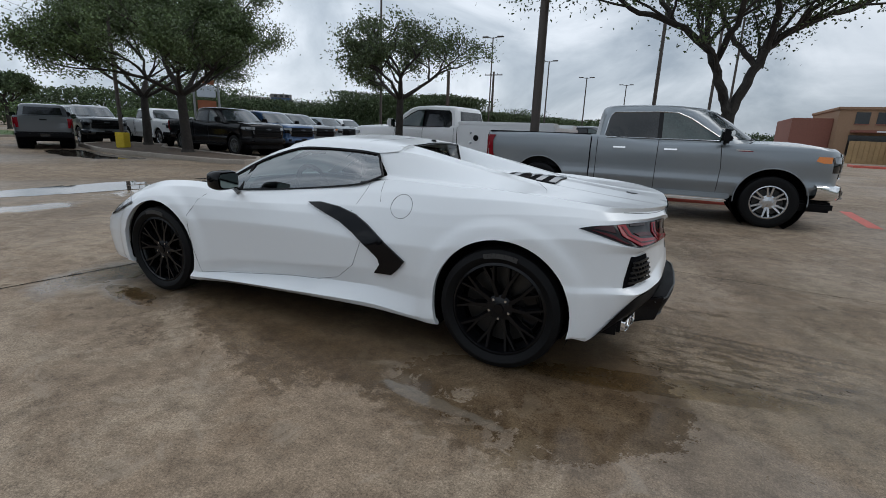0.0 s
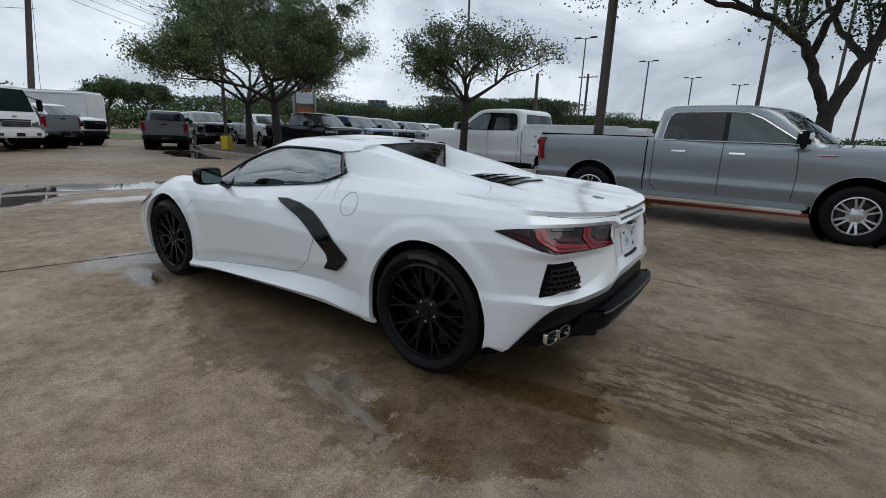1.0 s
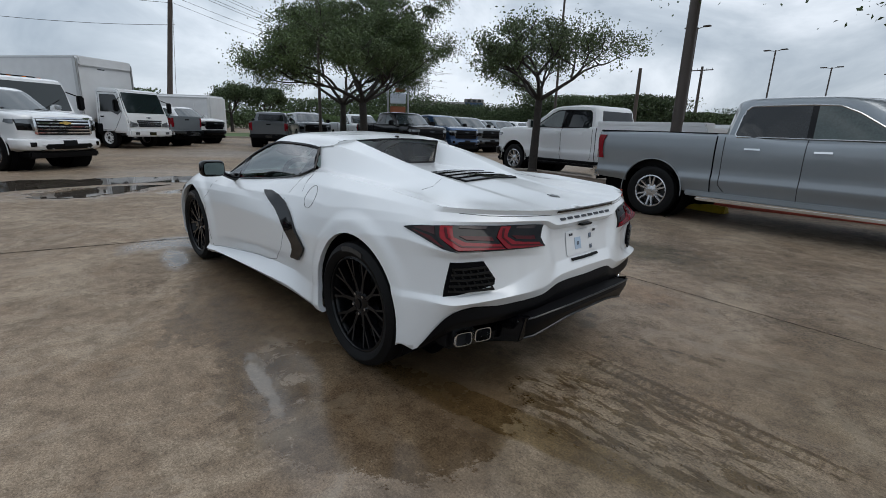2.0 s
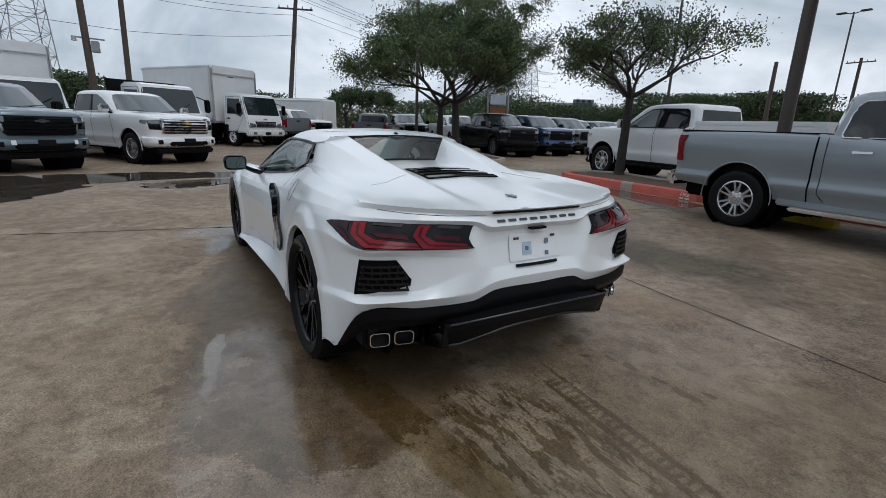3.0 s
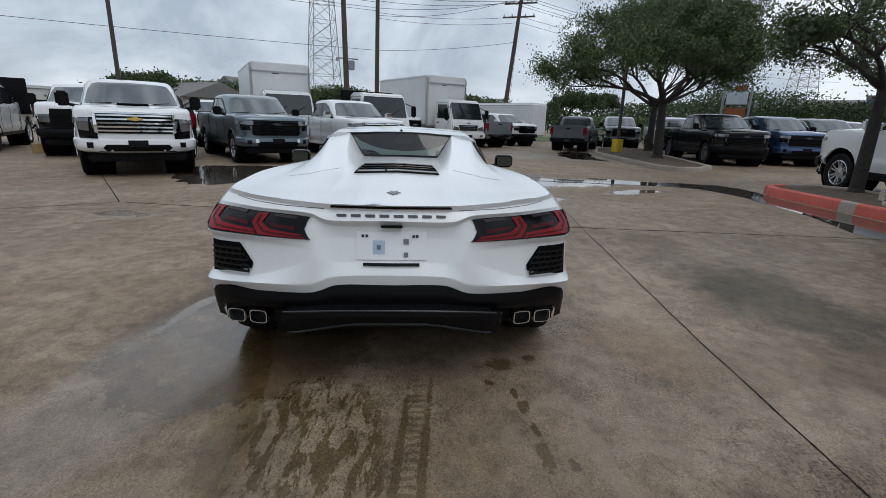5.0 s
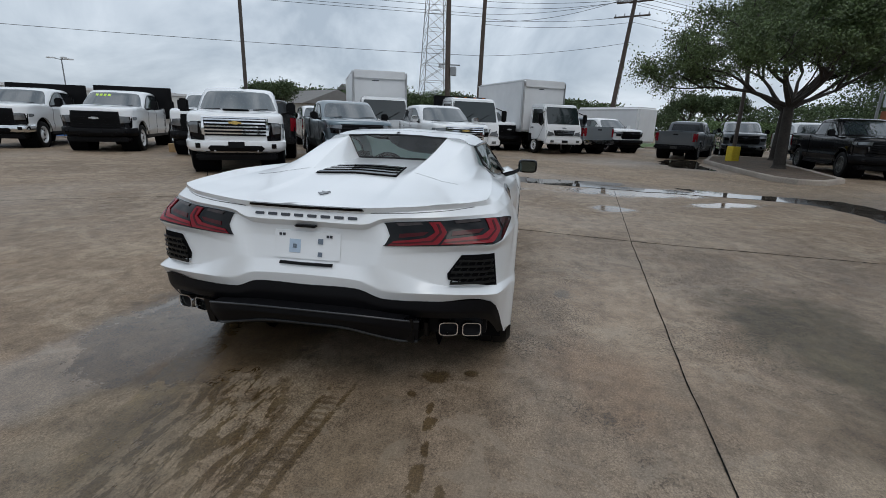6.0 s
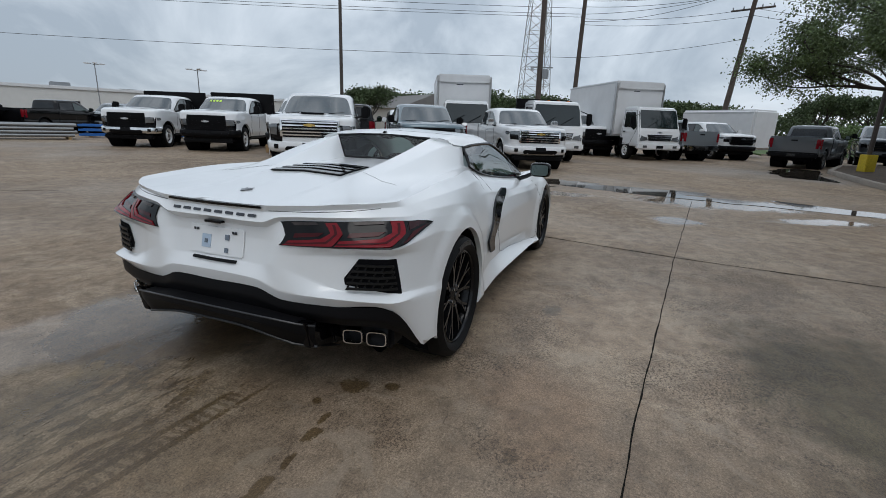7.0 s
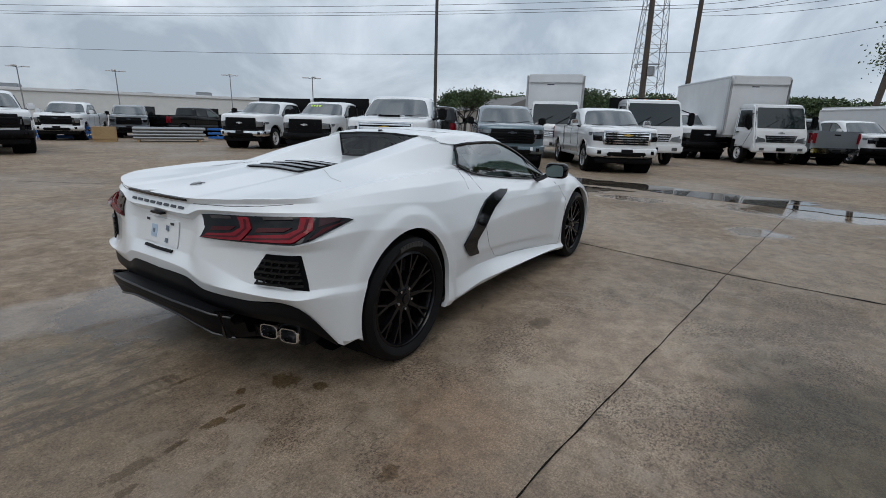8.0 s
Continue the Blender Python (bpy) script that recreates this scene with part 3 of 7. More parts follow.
    base = mix("MULTIPLY", drips, base, (0.70, 0.64, 0.48, 1))
    base = mix("MULTIPLY", blown, base, (0.50, 0.45, 0.34, 1))
    # slight cool lift of the film's colour imitates reflected sky
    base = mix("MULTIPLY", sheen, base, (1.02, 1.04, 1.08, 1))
    # pale mix stands in for bright sky mirrored in the streak
    base = mix("MIX", math_node("MULTIPLY", glint_streak, 0.30), base, (0.50, 0.49, 0.48, 1))
    slick = ramp(math_node("ADD", math_node("MINIMUM", oval(-1.9, 1.0, 1.3, 0.95, 0), oval(0.7, 1.26, 1.3, 0.17, -10)), math_node("MULTIPLY", torn, 0.9)), 0.75, 1.1, (1, 1, 1, 1), (0, 0, 0, 1))
    base = mix("MULTIPLY", math_node("MULTIPLY", slick, 0.7), base, (0.68, 0.66, 0.62, 1))
    base = mix("MULTIPLY", wet, base, (0.74, 0.70, 0.64, 1))
    base = mix("MULTIPLY", math_node("MULTIPLY", film, 0.30), base, (0.62, 0.59, 0.56, 1))
    # hairline cracks
    vor = n.new("ShaderNodeTexVoronoi")
    vor.feature = "DISTANCE_TO_EDGE"
    vor.inputs["Scale"].default_value = 0.42
    warp = n.new("ShaderNodeVectorMath")
    warp.operation = "ADD"
    wob = n.new("ShaderNodeTexNoise")
    wob.inputs["Scale"].default_value, wob.inputs["Detail"].default_value = 2.5, 6
    l.new(co.outputs["Object"], wob.inputs["Vector"])
    l.new(co.outputs["Object"], warp.inputs[0])
    l.new(wob.outputs["Color"], warp.inputs[1])
    l.new(warp.outputs[0], vor.inputs["Vector"])
    crack = ramp(vor.outputs["Distance"], 0.0, 0.0022, (1, 1, 1, 1), (0, 0, 0, 1))
    crack = math_node("MULTIPLY", crack, ramp(noise(0.5, 3), 0.50, 0.58))
    base = mix("MULTIPLY", math_node("MULTIPLY", crack, 0.75), base, (0.35, 0.32, 0.28, 1))
    base = mix("MULTIPLY", 1.0, base, (1.02, 0.985, 0.935, 1))
    l.new(base, b.inputs["Base Color"])
    b.inputs["IOR"].default_value = 1.45
    soak = math_node("MAXIMUM", math_node("MAXIMUM", wet, math_node("MULTIPLY", sheen, 0.9)), math_node("MULTIPLY", film, 0.5))
    l.new(math_node("ADD", 0.40, math_node("MULTIPLY", soak, 0.35)), b.inputs["Specular IOR Level"])
    r = math_node("SUBTRACT", 0.74, math_node("MULTIPLY", film, 0.22))
    r = math_node("SUBTRACT", r, math_node("MULTIPLY", damp, 0.26))
    r = math_node("SUBTRACT", r, math_node("MULTIPLY", math_node("MAXIMUM", drips, blown), 0.20))
    r = math_node("SUBTRACT", r, math_node("MULTIPLY", sheen, 0.34))
    r = math_node("SUBTRACT", r, math_node("MULTIPLY", tracked, 0.10))
    r = math_node("SUBTRACT", r, math_node("MULTIPLY", slick, 0.06))
    r = math_node("SUBTRACT", r, math_node("MULTIPLY", wet, 0.54))
    r = math_node("MAXIMUM", r, 0.06)
    r = math_node("ADD", r, math_node("MULTIPLY", math_node("MULTIPLY", math_node("SUBTRACT", noise(14, 4), 0.5), math_node("SUBTRACT", 1.0, wet)), 0.25))
    l.new(r, b.inputs["Roughness"])
    bp = n.new("ShaderNodeBump")
    bp.inputs["Distance"].default_value = 0.004
    l.new(math_node("MULTIPLY", math_node("SUBTRACT", 1.0, math_node("MAXIMUM", wet, math_node("MULTIPLY", sheen, 0.8))), 0.30), bp.inputs["Strength"])
    l.new(mix("ADD", 0.6, noise(120, 3, 0.7), noise(26, 7, 0.8)), bp.inputs["Height"])
    l.new(bp.outputs["Normal"], b.inputs["Normal"])
    return m


M["concrete"] = concrete()
bm = bmesh.new()
vs = [bm.verts.new((x, y, 0)) for x, y in ((-900, -900), (900, -900), (900, 900), (-900, 900))]
bm.faces.new(vs)
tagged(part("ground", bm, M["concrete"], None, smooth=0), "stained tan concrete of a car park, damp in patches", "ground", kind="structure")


def water_mat():
    m = mat("rain_water", (0.060, 0.050, 0.040), 0.03, vary=0.2, patch=1.0, ior=1.45)
    return m


M["water"] = water_mat()


def puddle(pts, z=0.004, ragged=0.12, material="water", label="shallow rain puddle lying on concrete"):
    """A sheet of water with a ragged rim round the given outline."""
    P = np.array(pts, float)
    knots = np.arange(len(P) + 1)
    rim = hermite(np.vstack([P, P[:1]]), knots, np.linspace(0, len(P), len(P) * 9 + 1)[:-1], 0.9)
    bm = bmesh.new()
    vs = []
    for i, p in enumerate(rim):
        k = ragged * (noise.noise((p[0] * 2.1, p[1] * 2.1, 3.0)) + 0.6 * noise.noise((p[0] * 6, p[1] * 6, 1.0)))
        c = P.mean(axis=0)
        d = (p - c) / max(1e-3, np.linalg.norm(p - c))
        vs.append(bm.verts.new((p[0] + d[0] * k, p[1] + d[1] * k, z)))
    f = bm.faces.new(vs)
    f.normal_update()
    if f.normal.z < 0:
        f.normal_flip()
    bmesh.ops.triangulate(bm, faces=[f])
    return tagged(part("puddle", bm, M[material], None, smooth=0), label, "puddle", "puddles", "structure")


def joint(pts, width=0.016):
    """Dark sealant in a slab joint, a little wavy."""
    bm = bmesh.new()
    rows = []
    for (ax, ay), (bx, by) in zip(pts, pts[1:]):
        k = max(2, int(math.dist((ax, ay), (bx, by)) / 0.05))
        for i in range(k + 1):
            x, y = ax + (bx - ax) * i / k, ay + (by - ay) * i / k
            d = Vector((bx - ax, by - ay, 0)).normalized()
            o = Vector((-d.y, d.x, 0))
            wob = 0.010 * noise.noise((x * 3, y * 3, 0))
            w = width * (0.45 + 1.1 * abs(noise.noise((x * 9, y * 9, 2))) + 1.6 * max(0.0, noise.noise((x * 5, y * 5, 7)) - 0.45))
            rows.append([bm.verts.new(Vector((x, y, 0.003)) + o * (wob + s * w / 2)) for s in (-1, 1)])
    for a, b in zip(rows, rows[1:]):
        bm.faces.new((a[0], a[1], b[1], b[0]))
    tagged(part("slab_joint", bm, M["sealant"], None, smooth=0), "dark sealed joint between concrete slabs", "joint", "slab joints", "structure")


joint([(2.50, -8.0), (3.04, -2.3), (3.32, -0.79), (3.72, 1.5), (4.22, 4.27)], 0.024)
joint([(4.22, 4.27), (3.43, 5.5), (0.73, 9.67), (-2.5, 14.6)], 0.024)
joint([(-5.5, -1.42), (-1.5, -1.82), (-0.4, -1.905), (3.05, -2.27), (7.9, -2.85)], 0.011)
joint([(4.22, 4.27), (7.2, 6.41), (12.0, 9.85)], 0.022)
puddle([(9.1, 5.9), (6.7, 4.6), (6.5, 3.5), (8.4, 2.6), (9.0, 0.4), (8.5, -1.4), (8.9, -3.0), (9.5, -3.2), (9.6, -1.5), (10.1, 0.6), (10.2, 3.0), (9.9, 5.0)], ragged=0.55)
puddle([(8.45, -1.2), (8.2, -2.6), (7.95, -4.1), (7.7, -5.5), (7.95, -5.7), (8.35, -4.5), (8.75, -3.0), (8.75, -1.6)], z=0.0065, ragged=0.16)
puddle([(8.0, -5.0), (7.7, -5.5), (7.3, -6.35), (6.2, -6.55), (5.0, -6.45), (3.9, -6.25), (2.8, -5.95), (2.5, -6.6), (3.0, -7.15), (6.0, -7.22), (6.9, -7.45), (8.1, -7.2), (8.5, -5.6), (9.0, -4.4)], ragged=0.14)
puddle([(8.5, -0.2), (7.4, 1.3), (7.6, 2.0), (8.6, 1.0)], 0.006, 0.2)
puddle([(16.0, -6.2), (15.2, -7.4), (17.4, -7.6), (20.5, -8.4), (21.0, -7.4), (18.5, -6.3)], ragged=0.3)


# ---- wheels ----
def tyre_mesh(r, rim, w):
    """Outline of a tyre: rounded shoulders, bulging wall, tread with grooves."""
    h = w / 2
    return [(rim, -h * 0.80), (rim + 0.012, -h * 0.92), ((r + rim) / 2, -h), (r - 0.03, -h * 0.95), (r - 0.008, -h * 0.84), (r, -h * 0.66),
            (r, -h * 0.33), (r - 0.008, -h * 0.30), (r - 0.008, -h * 0.25), (r, -h * 0.22), (r, h * 0.22), (r - 0.008, h * 0.25), (r - 0.008, h * 0.30), (r, h * 0.33),
            (r, h * 0.66), (r - 0.008, h * 0.84), (r - 0.03, h * 0.95), ((r + rim) / 2, h), (rim + 0.012, h * 0.92), (rim, h * 0.80)]


def spoke(a, r0, r1, w0, w1, y0, y1, t, bm, lean=0.0):
    """One tapered, bevelled spoke in the wheel's plane (axis y), from radius r0 to r1, at angle a and leaning sideways."""
    c, s = math.cos(a), math.sin(a)
    c2, s2 = math.cos(a + lean), math.sin(a + lean)
    p, q = Vector((r0 * c, y0, r0 * s)), Vector((r1 * c2, y1, r1 * s2))
    d = (q - p).normalized()
    o = d.cross(Vector((0, 1, 0))).normalized()
    vs = []
    for base, w in ((p, w0), (q, w1)):
        for k, dy in ((-1, -t), (1, -t), (0.55, 0.0), (-0.55, 0.0)):
            vs.append(bm.verts.new(base + o * (k * w / 2) + Vector((0, dy, 0))))
    for f in ((0, 1, 5, 4), (1, 2, 6, 5), (2, 3, 7, 6), (3, 0, 4, 7), (0, 3, 2, 1), (4, 5, 6, 7)):
        bm.faces.new([vs[i] for i in f])


M["louvre_gloss"] = mat("polished_black_louvre", (0.004, 0.004, 0.005), 0.06, ior=1.7)
M["seam_soft"] = mat("fine_panel_gap", (0.13, 0.13, 0.135), 0.7)
M["vent_bar"] = mat("grey_black_mesh_plastic", (0.008, 0.0085, 0.009), 0.35, ior=1.36)
M["glass_rear"] = glass("rear_glass", (0.66, 0.78, 0.72), ior=1.75)


def wheel(parent, pos, r, rim, w, style, finish, src=None, flip=False, name="wheel", nuts=False):
    """tyre, rim with spokes, brake disc, lug nuts; the face points to +y, or to -y when flipped."""
    m = pose(*pos, 0, 0, 180 if flip else 0)
    if src is not None:
        hub = new(name)
        hub.parent = parent
        hub.matrix_basis = m
        for ch in src.children:
            o = new(ch.name.split(".")[0], ch.data)
            o.parent = hub
            o.matrix_basis = ch.matrix_basis.copy()
        return hub
    hub = new(name)
    hub.parent = parent
    hub.matrix_basis = m
    h = w / 2
    part("tyre", lathe(tyre_mesh(r, rim, w), 56), M["tyre"], hub)
    bm = lathe([(rim + 0.004, h * 0.84), (rim + 0.004, h * 0.78), (rim - 0.012, h * 0.74), (rim - 0.024, h * 0.55), (rim - 0.035, -h * 0.6), (rim + 0.002, -h * 0.8)], 56)
    lathe([(rim + 0.004, h * 0.84), (rim - 0.010, h * 0.87), (rim - 0.016, h * 0.80), (rim - 0.016, h * 0.70)], 56, bm)
    if style == "six":
        part("rim_barrel", bm, M["rim_dark"], hub)
        bm = lathe([(rim + 0.004, h * 0.85), (rim - 0.012, h * 0.88), (rim - 0.020, h * 0.80), (rim - 0.020, h * 0.70)], 56)
    y0, y1 = h * 0.62, h * 0.78
    if style == "trident":
        for i in range(5):
            a = math.pi / 2 + i * 2 * math.pi / 5
            for s in (-1, 1):
                spoke(a + s * 0.20, 0.035, rim * 0.56, 0.050, 0.030, y0, y0 + 0.012, 0.045, bm, s * 0.10)
                spoke(a + s * 0.30, rim * 0.53, rim - 0.008, 0.028, 0.022, y0 + 0.012, y1, 0.035, bm, s * 0.11)
                spoke(a + s * 0.30, rim * 0.53, rim - 0.008, 0.024, 0.018, y0 + 0.010, y1, 0.03, bm, -s * 0.13)
        lathe([(0.0, y0 + 0.014), (0.042, y0 + 0.012), (0.075, y0 - 0.002), (0.085, y0 - 0.05)], 30, bm)
    elif style == "six":
        for i in range(6):
            a = math.pi / 2 + i * math.pi / 3
            for s in (-1, 1):
                spoke(a + s * 0.16, 0.06, rim - 0.01, 0.062, 0.046, y0, y1, 0.05, bm, s * 0.02)
        lathe([(0.0, y0 + 0.012), (0.05, y0 + 0.010), (0.115, y0 - 0.004), (0.125, y0 - 0.05)], 30, bm)
    elif style == "steel":
        lathe([(0.06, y0 + 0.03), (0.10, y0 + 0.03), (0.14, y0 - 0.02), (rim * 0.78, y0 - 0.035), (rim * 0.9, y0 + 0.01), (rim - 0.012, y0 + 0.02)], 40, bm)
    part("rim", bm, finish, hub)
    if style == "steel":
        slot = part("rim_slot", cyl(0.030, 0.030, 0.012, pose(rim * 0.66, y0 - 0.022, 0, -90), 12), M["void"], hub)
        for i in range(1, 8):
            again("rim_slot", slot, hub, Matrix.Rotation(i * math.pi / 4, 4, "Y"))
    bm = lathe([(0.05, h * 0.1), (rim * 0.82, h * 0.1), (rim * 0.82, h * 0.02), (0.05, h * 0.02)], 40)
    part("brake_disc", bm, M["disc"], hub)
    part("wheel_back", lathe([(0.0, -h * 0.15), (rim - 0.02, -h * 0.15)], 32), M["void"], hub)
    if nuts:
        k, rr = (5, 0.058) if style == "trident" else (6, 0.075)
        for i in range(k):
            a = math.pi / 2 + (i + 0.5) * 2 * math.pi / k
            part("lug_nut", cyl(0.010, 0.008, 0.022, pose(rr * math.cos(a), y0 - 0.008, rr * math.sin(a), -90), 6), M["satin"], hub)
    part("hub_cap", cyl(0.030, 0.026, 0.012, pose(0, y0 + 0.008, 0, -90), 20), M["gloss_black"] if style == "trident" else M["satin"], hub)
    if style == "trident":
        part("brake_caliper", prism([(rim * 0.80 * math.cos(a), rim * 0.80 * math.sin(a)) for a in np.linspace(2.6, 3.7, 7)] + [(rim * 0.5 * math.cos(a), rim * 0.5 * math.sin(a)) for a in np.linspace(3.7, 2.6, 7)], -0.01, h * 0.30, 0.008), M["gloss_black"], hub)
        bm = bmesh.new()
        for j, a in enumerate(np.linspace(1.30, 1.84, 8)):
            q = (r + rim) / 2 + 0.004
            t = box(-0.011, 0.011, -0.002, 0.002, -0.013, 0.013)
            bmesh.ops.transform(t, matrix=Matrix.Translation((q * math.cos(a), h * 1.0, q * math.sin(a))) @ Matrix.Rotation(math.pi / 2 - a, 4, "Y"), verts=t.verts)
            me = bpy.data.meshes.new("t")
            t.to_mesh(me)
            t.free()
            bm.from_mesh(me)
            bpy.data.meshes.remove(me)
        part("tyre_lettering", bm, M["tyre_text"], hub)
    return hub


# ---- the sports car: x forwards from the rear axle, y to its left ----
def sports_car(m):
    car = thing("sports_car", "white mid-engined sports coupe with black wheels on wet concrete", "car", m)
    # feature lines from the middle of the tail round the corner, along the side and to the nose
    border = [(-.79, 0, .549), (-.785, .25, .547), (-.77, .36, .505), (-.72, .62, .495), (-.635, .85, .487), (-.47, .912, .275), (-.37, .942, .255), (0, .945, .23), (.41, .930, .185),
              (.85, .922, .205), (1.4, .912, .192), (2.0, .905, .168), (2.36, .925, .15), (2.72, .935, .165), (3.10, .905, .185), (3.42, .80, .18), (3.66, .45, .17), (3.72, 0, .17)]
    ledge = [(-.80, 0, .60), (-.795, .26, .59), (-.785, .37, .55), (-.752, .62, .543), (-.66, .872, .533), (-.555, .918, .528), (-.40, .948, .515), (0, .947, .46), (.41, .945, .225),
             (.85, .938, .238), (1.4, .942, .222), (2.0, .945, .198), (2.36, .945, .18), (2.72, .942, .22), (3.10, .915, .23), (3.43, .81, .23), (3.68, .45, .22), (3.73, 0, .22)]
    flank = [(-.77, 0, .66), (-.765, .25, .65), (-.775, .34, .66), (-.708, .62, .572), (-.618, .848, .560), (-.532, .900, .556), (-.40, .938, .55), (0, .945, .55), (.41, .930, .34),
             (.85, .882, .335), (1.4, .848, .298), (2.0, .872, .245), (2.36, .925, .215), (2.72, .940, .32), (3.10, .92, .33), (3.44, .82, .33), (3.69, .45, .32), (3.74, 0, .32)]
    tuck = [(-.755, 0, .715), (-.752, .258, .708), (-.765, .352, .708), (-.690, .62, .722), (-.622, .842, .728), (-.535, .892, .728), (-.39, .935, .71), (0, .947, .66), (.41, .935, .47),
            (.85, .898, .450), (1.4, .892, .395), (2.0, .903, .345), (2.36, .925, .30), (2.72, .948, .44), (3.10, .925, .42), (3.45, .82, .41), (3.70, .45, .38), (3.745, 0, .38)]
    crease = [(-.745, 0, .76), (-.742, .265, .76), (-.758, .362, .752), (-.712, .62, .758), (-.640, .855, .764), (-.550, .900, .772), (-.37, .936, .788), (0, .946, .745), (.41, .928, .64),
              (.85, .893, .62), (1.4, .895, .63), (2.0, .910, .62), (2.36, .925, .60), (2.72, .945, .58), (3.10, .92, .53), (3.44, .81, .48), (3.67, .45, .44), (3.73, 0, .44)]
    flat = [(-.742, 0, .815), (-.738, .27, .815), (-.738, .36, .852), (-.66, .62, .862), (-.515, .845, .862), (-.45, .882, .858), (-.345, .912, .856), (0, .928, .82), (.41, .90, .755),
            (.85, .850, .738), (1.4, .862, .735), (2.0, .885, .715), (2.36, .910, .70), (2.72, .932, .675), (3.10, .905, .60), (3.42, .80, .52), (3.64, .46, .48), (3.70, 0, .48)]
    brow = [(-.772, 0, .845), (-.767, .28, .845), (-.752, .36, .872), (-.668, .62, .880), (-.512, .838, .882), (-.445, .868, .882), (-.345, .890, .890), (0, .910, .872), (.41, .875, .825),
            (.85, .815, .82), (1.4, .830, .785), (2.0, .860, .755), (2.36, .890, .755), (2.72, .905, .735), (3.08, .88, .655), (3.38, .78, .56), (3.58, .46, .51), (3.62, 0, .51)]
    under_lip = [(-.748, 0, .886), (-.743, .27, .887), (-.727, .36, .895), (-.640, .62, .910), (-.490, .805, .917), (-.435, .835, .922), (-.35, .850, .928), (0, .868, .935), (.41, .825, .92),
                 (.85, .752, .905), (1.4, .765, .845), (2.0, .805, .798), (2.36, .850, .825), (2.72, .855, .800), (3.06, .83, .715), (3.32, .74, .61), (3.5, .45, .55), (3.54, 0, .545)]
    belt = [(-.762, 0, .914), (-.755, .27, .916), (-.742, .36, .920), (-.650, .62, .932), (-.500, .795, .941), (-.430, .808, .947), (-.34, .812, .954), (0, .795, .975), (.41, .752, .975),
            (.85, .675, .972), (1.4, .705, .885), (2.0, .752, .826), (2.36, .790, .858), (2.72, .790, .842), (3.04, .755, .762), (3.27, .68, .665), (3.42, .42, .595), (3.45, 0, .59)]
    wall = [border, ledge, flank, tuck, crease, flat, brow, under_lip, belt]
    G = surface(wall, 0.028, 6, 0.85, 0.16)
    for row in G:
        for p in row:
            if p[1] > .5:
                p[1] *= 1 - .013 * min(1.0, max(0.0, (1.0 - p[0]) / .6))
    # flared bands round the wheel openings
    for cx, cz, r in ((.03, .350, .388), (2.70, .335, .370)):
        for row in G:
            for p in row:
                d = math.hypot(p[0] - cx, p[2] - cz)
                if p[1] > .7 and d < r + .12:
                    p[1] += .016 * min(1.0, max(0.0, (r + .115 - d) / .05))
    P = np.array(wall, float)
    knots, places = spread(P, 0.028)
    lamp_c0, lamp_c1 = (float(np.argmin(np.abs(np.array(places) - knots[k]))) for k in (2, 6))
    body = sheet(G)
    cut_arch(body, 0.03, 0.350, 0.388)
    cut_arch(body, 2.70, 0.335, 0.370)
    # rear deck, haunches and flying buttresses
    haunch = [(-.43, .808, .947), (-.34, .812, .954), (0, .795, .975), (.41, .752, .975), (.85, .675, .972), (.95, .668, .968)]
    valley = [(-.52, .72, .936), (-.36, .71, .945), (0, .675, .962), (.40, .645, .978), (.80, .628, .992), (.90, .622, .998)]
    ridge = [(-.66, .50, .926), (-.42, .47, .940), (-.05, .45, .985), (.40, .50, 1.075), (.82, .535, 1.142), (1.0, .560, 1.130)]
    ridge_in = [(-.735, .36, .921), (-.45, .31, .944), (-.05, .305, .992), (.40, .352, 1.083), (.74, .375, 1.160), (.835, .380, 1.180)]
    trough = [(-.745, .27, .918), (-.45, .25, .940), (-.05, .25, .985), (.35, .262, 1.005), (.66, .268, 1.015), (.745, .272, 1.02)]
    spine = [(-.752, 0, .916), (-.45, 0, .950), (-.05, 0, .995), (.35, 0, 1.012), (.66, 0, 1.02), (.76, 0, 1.022)]
    D = surface([haunch, valley, ridge, ridge_in, trough, spine], 0.04, 6, 0.85, 0.26)
    for row in D:
        for p in row:
            if p[1] > .55:
                p[1] *= 1 - .013 * min(1.0, (p[1] - .55) / .12) * min(1.0, max(0.0, (1.0 - p[0]) / .6))
    # let the deck start exactly on the lip's edge
    lip = [p for p in G[-1] if p[0] < -.38]
    for row in D:
        near = min(lip, key=lambda p: abs(p[1] - row[0][1]))
        gap = near - row[0]
        for k, w in ((0, 1.0), (1, .75), (2, .45), (3, .2)):
            row[k] = row[k] + gap * w
    sheet(D, body)
    # front wings and bonnet
    wing = [(1.9, .742, .832), (2.0, .752, .826), (2.36, .790, .858), (2.72, .790, .842), (3.04, .755, .762), (3.27, .68, .665), (3.42, .42, .595), (3.45, 0, .59)]
    wing_in = [(2.0, .70, .836), (2.12, .70, .835), (2.40, .66, .835), (2.72, .61, .79), (3.0, .58, .72), (3.2, .52, .65), (3.38, .32, .60), (3.43, 0, .592)]
    hood = [(2.26, .35, .850), (2.34, .35, .845), (2.5, .35, .825), (2.72, .33, .77), (2.96, .32, .71), (3.16, .30, .655), (3.34, .2, .61), (3.41, 0, .594)]
    hood_mid = [(2.34, 0, .855), (2.42, 0, .845), (2.52, 0, .825), (2.72, 0, .78), (2.96, 0, .715), (3.16, 0, .66), (3.34, 0, .615), (3.40, 0, .598)]
    sheet(surface([wing, wing_in, hood, hood_mid], 0.07, 4, 0.85, 0.8), body)
    # roof
    edge = [(.86, .548, 1.142), (1.0, .572, 1.130), (1.12, .588, 1.140), (1.4, .600, 1.145), (1.60, .605, 1.133), (1.72, .612, 1.102)]
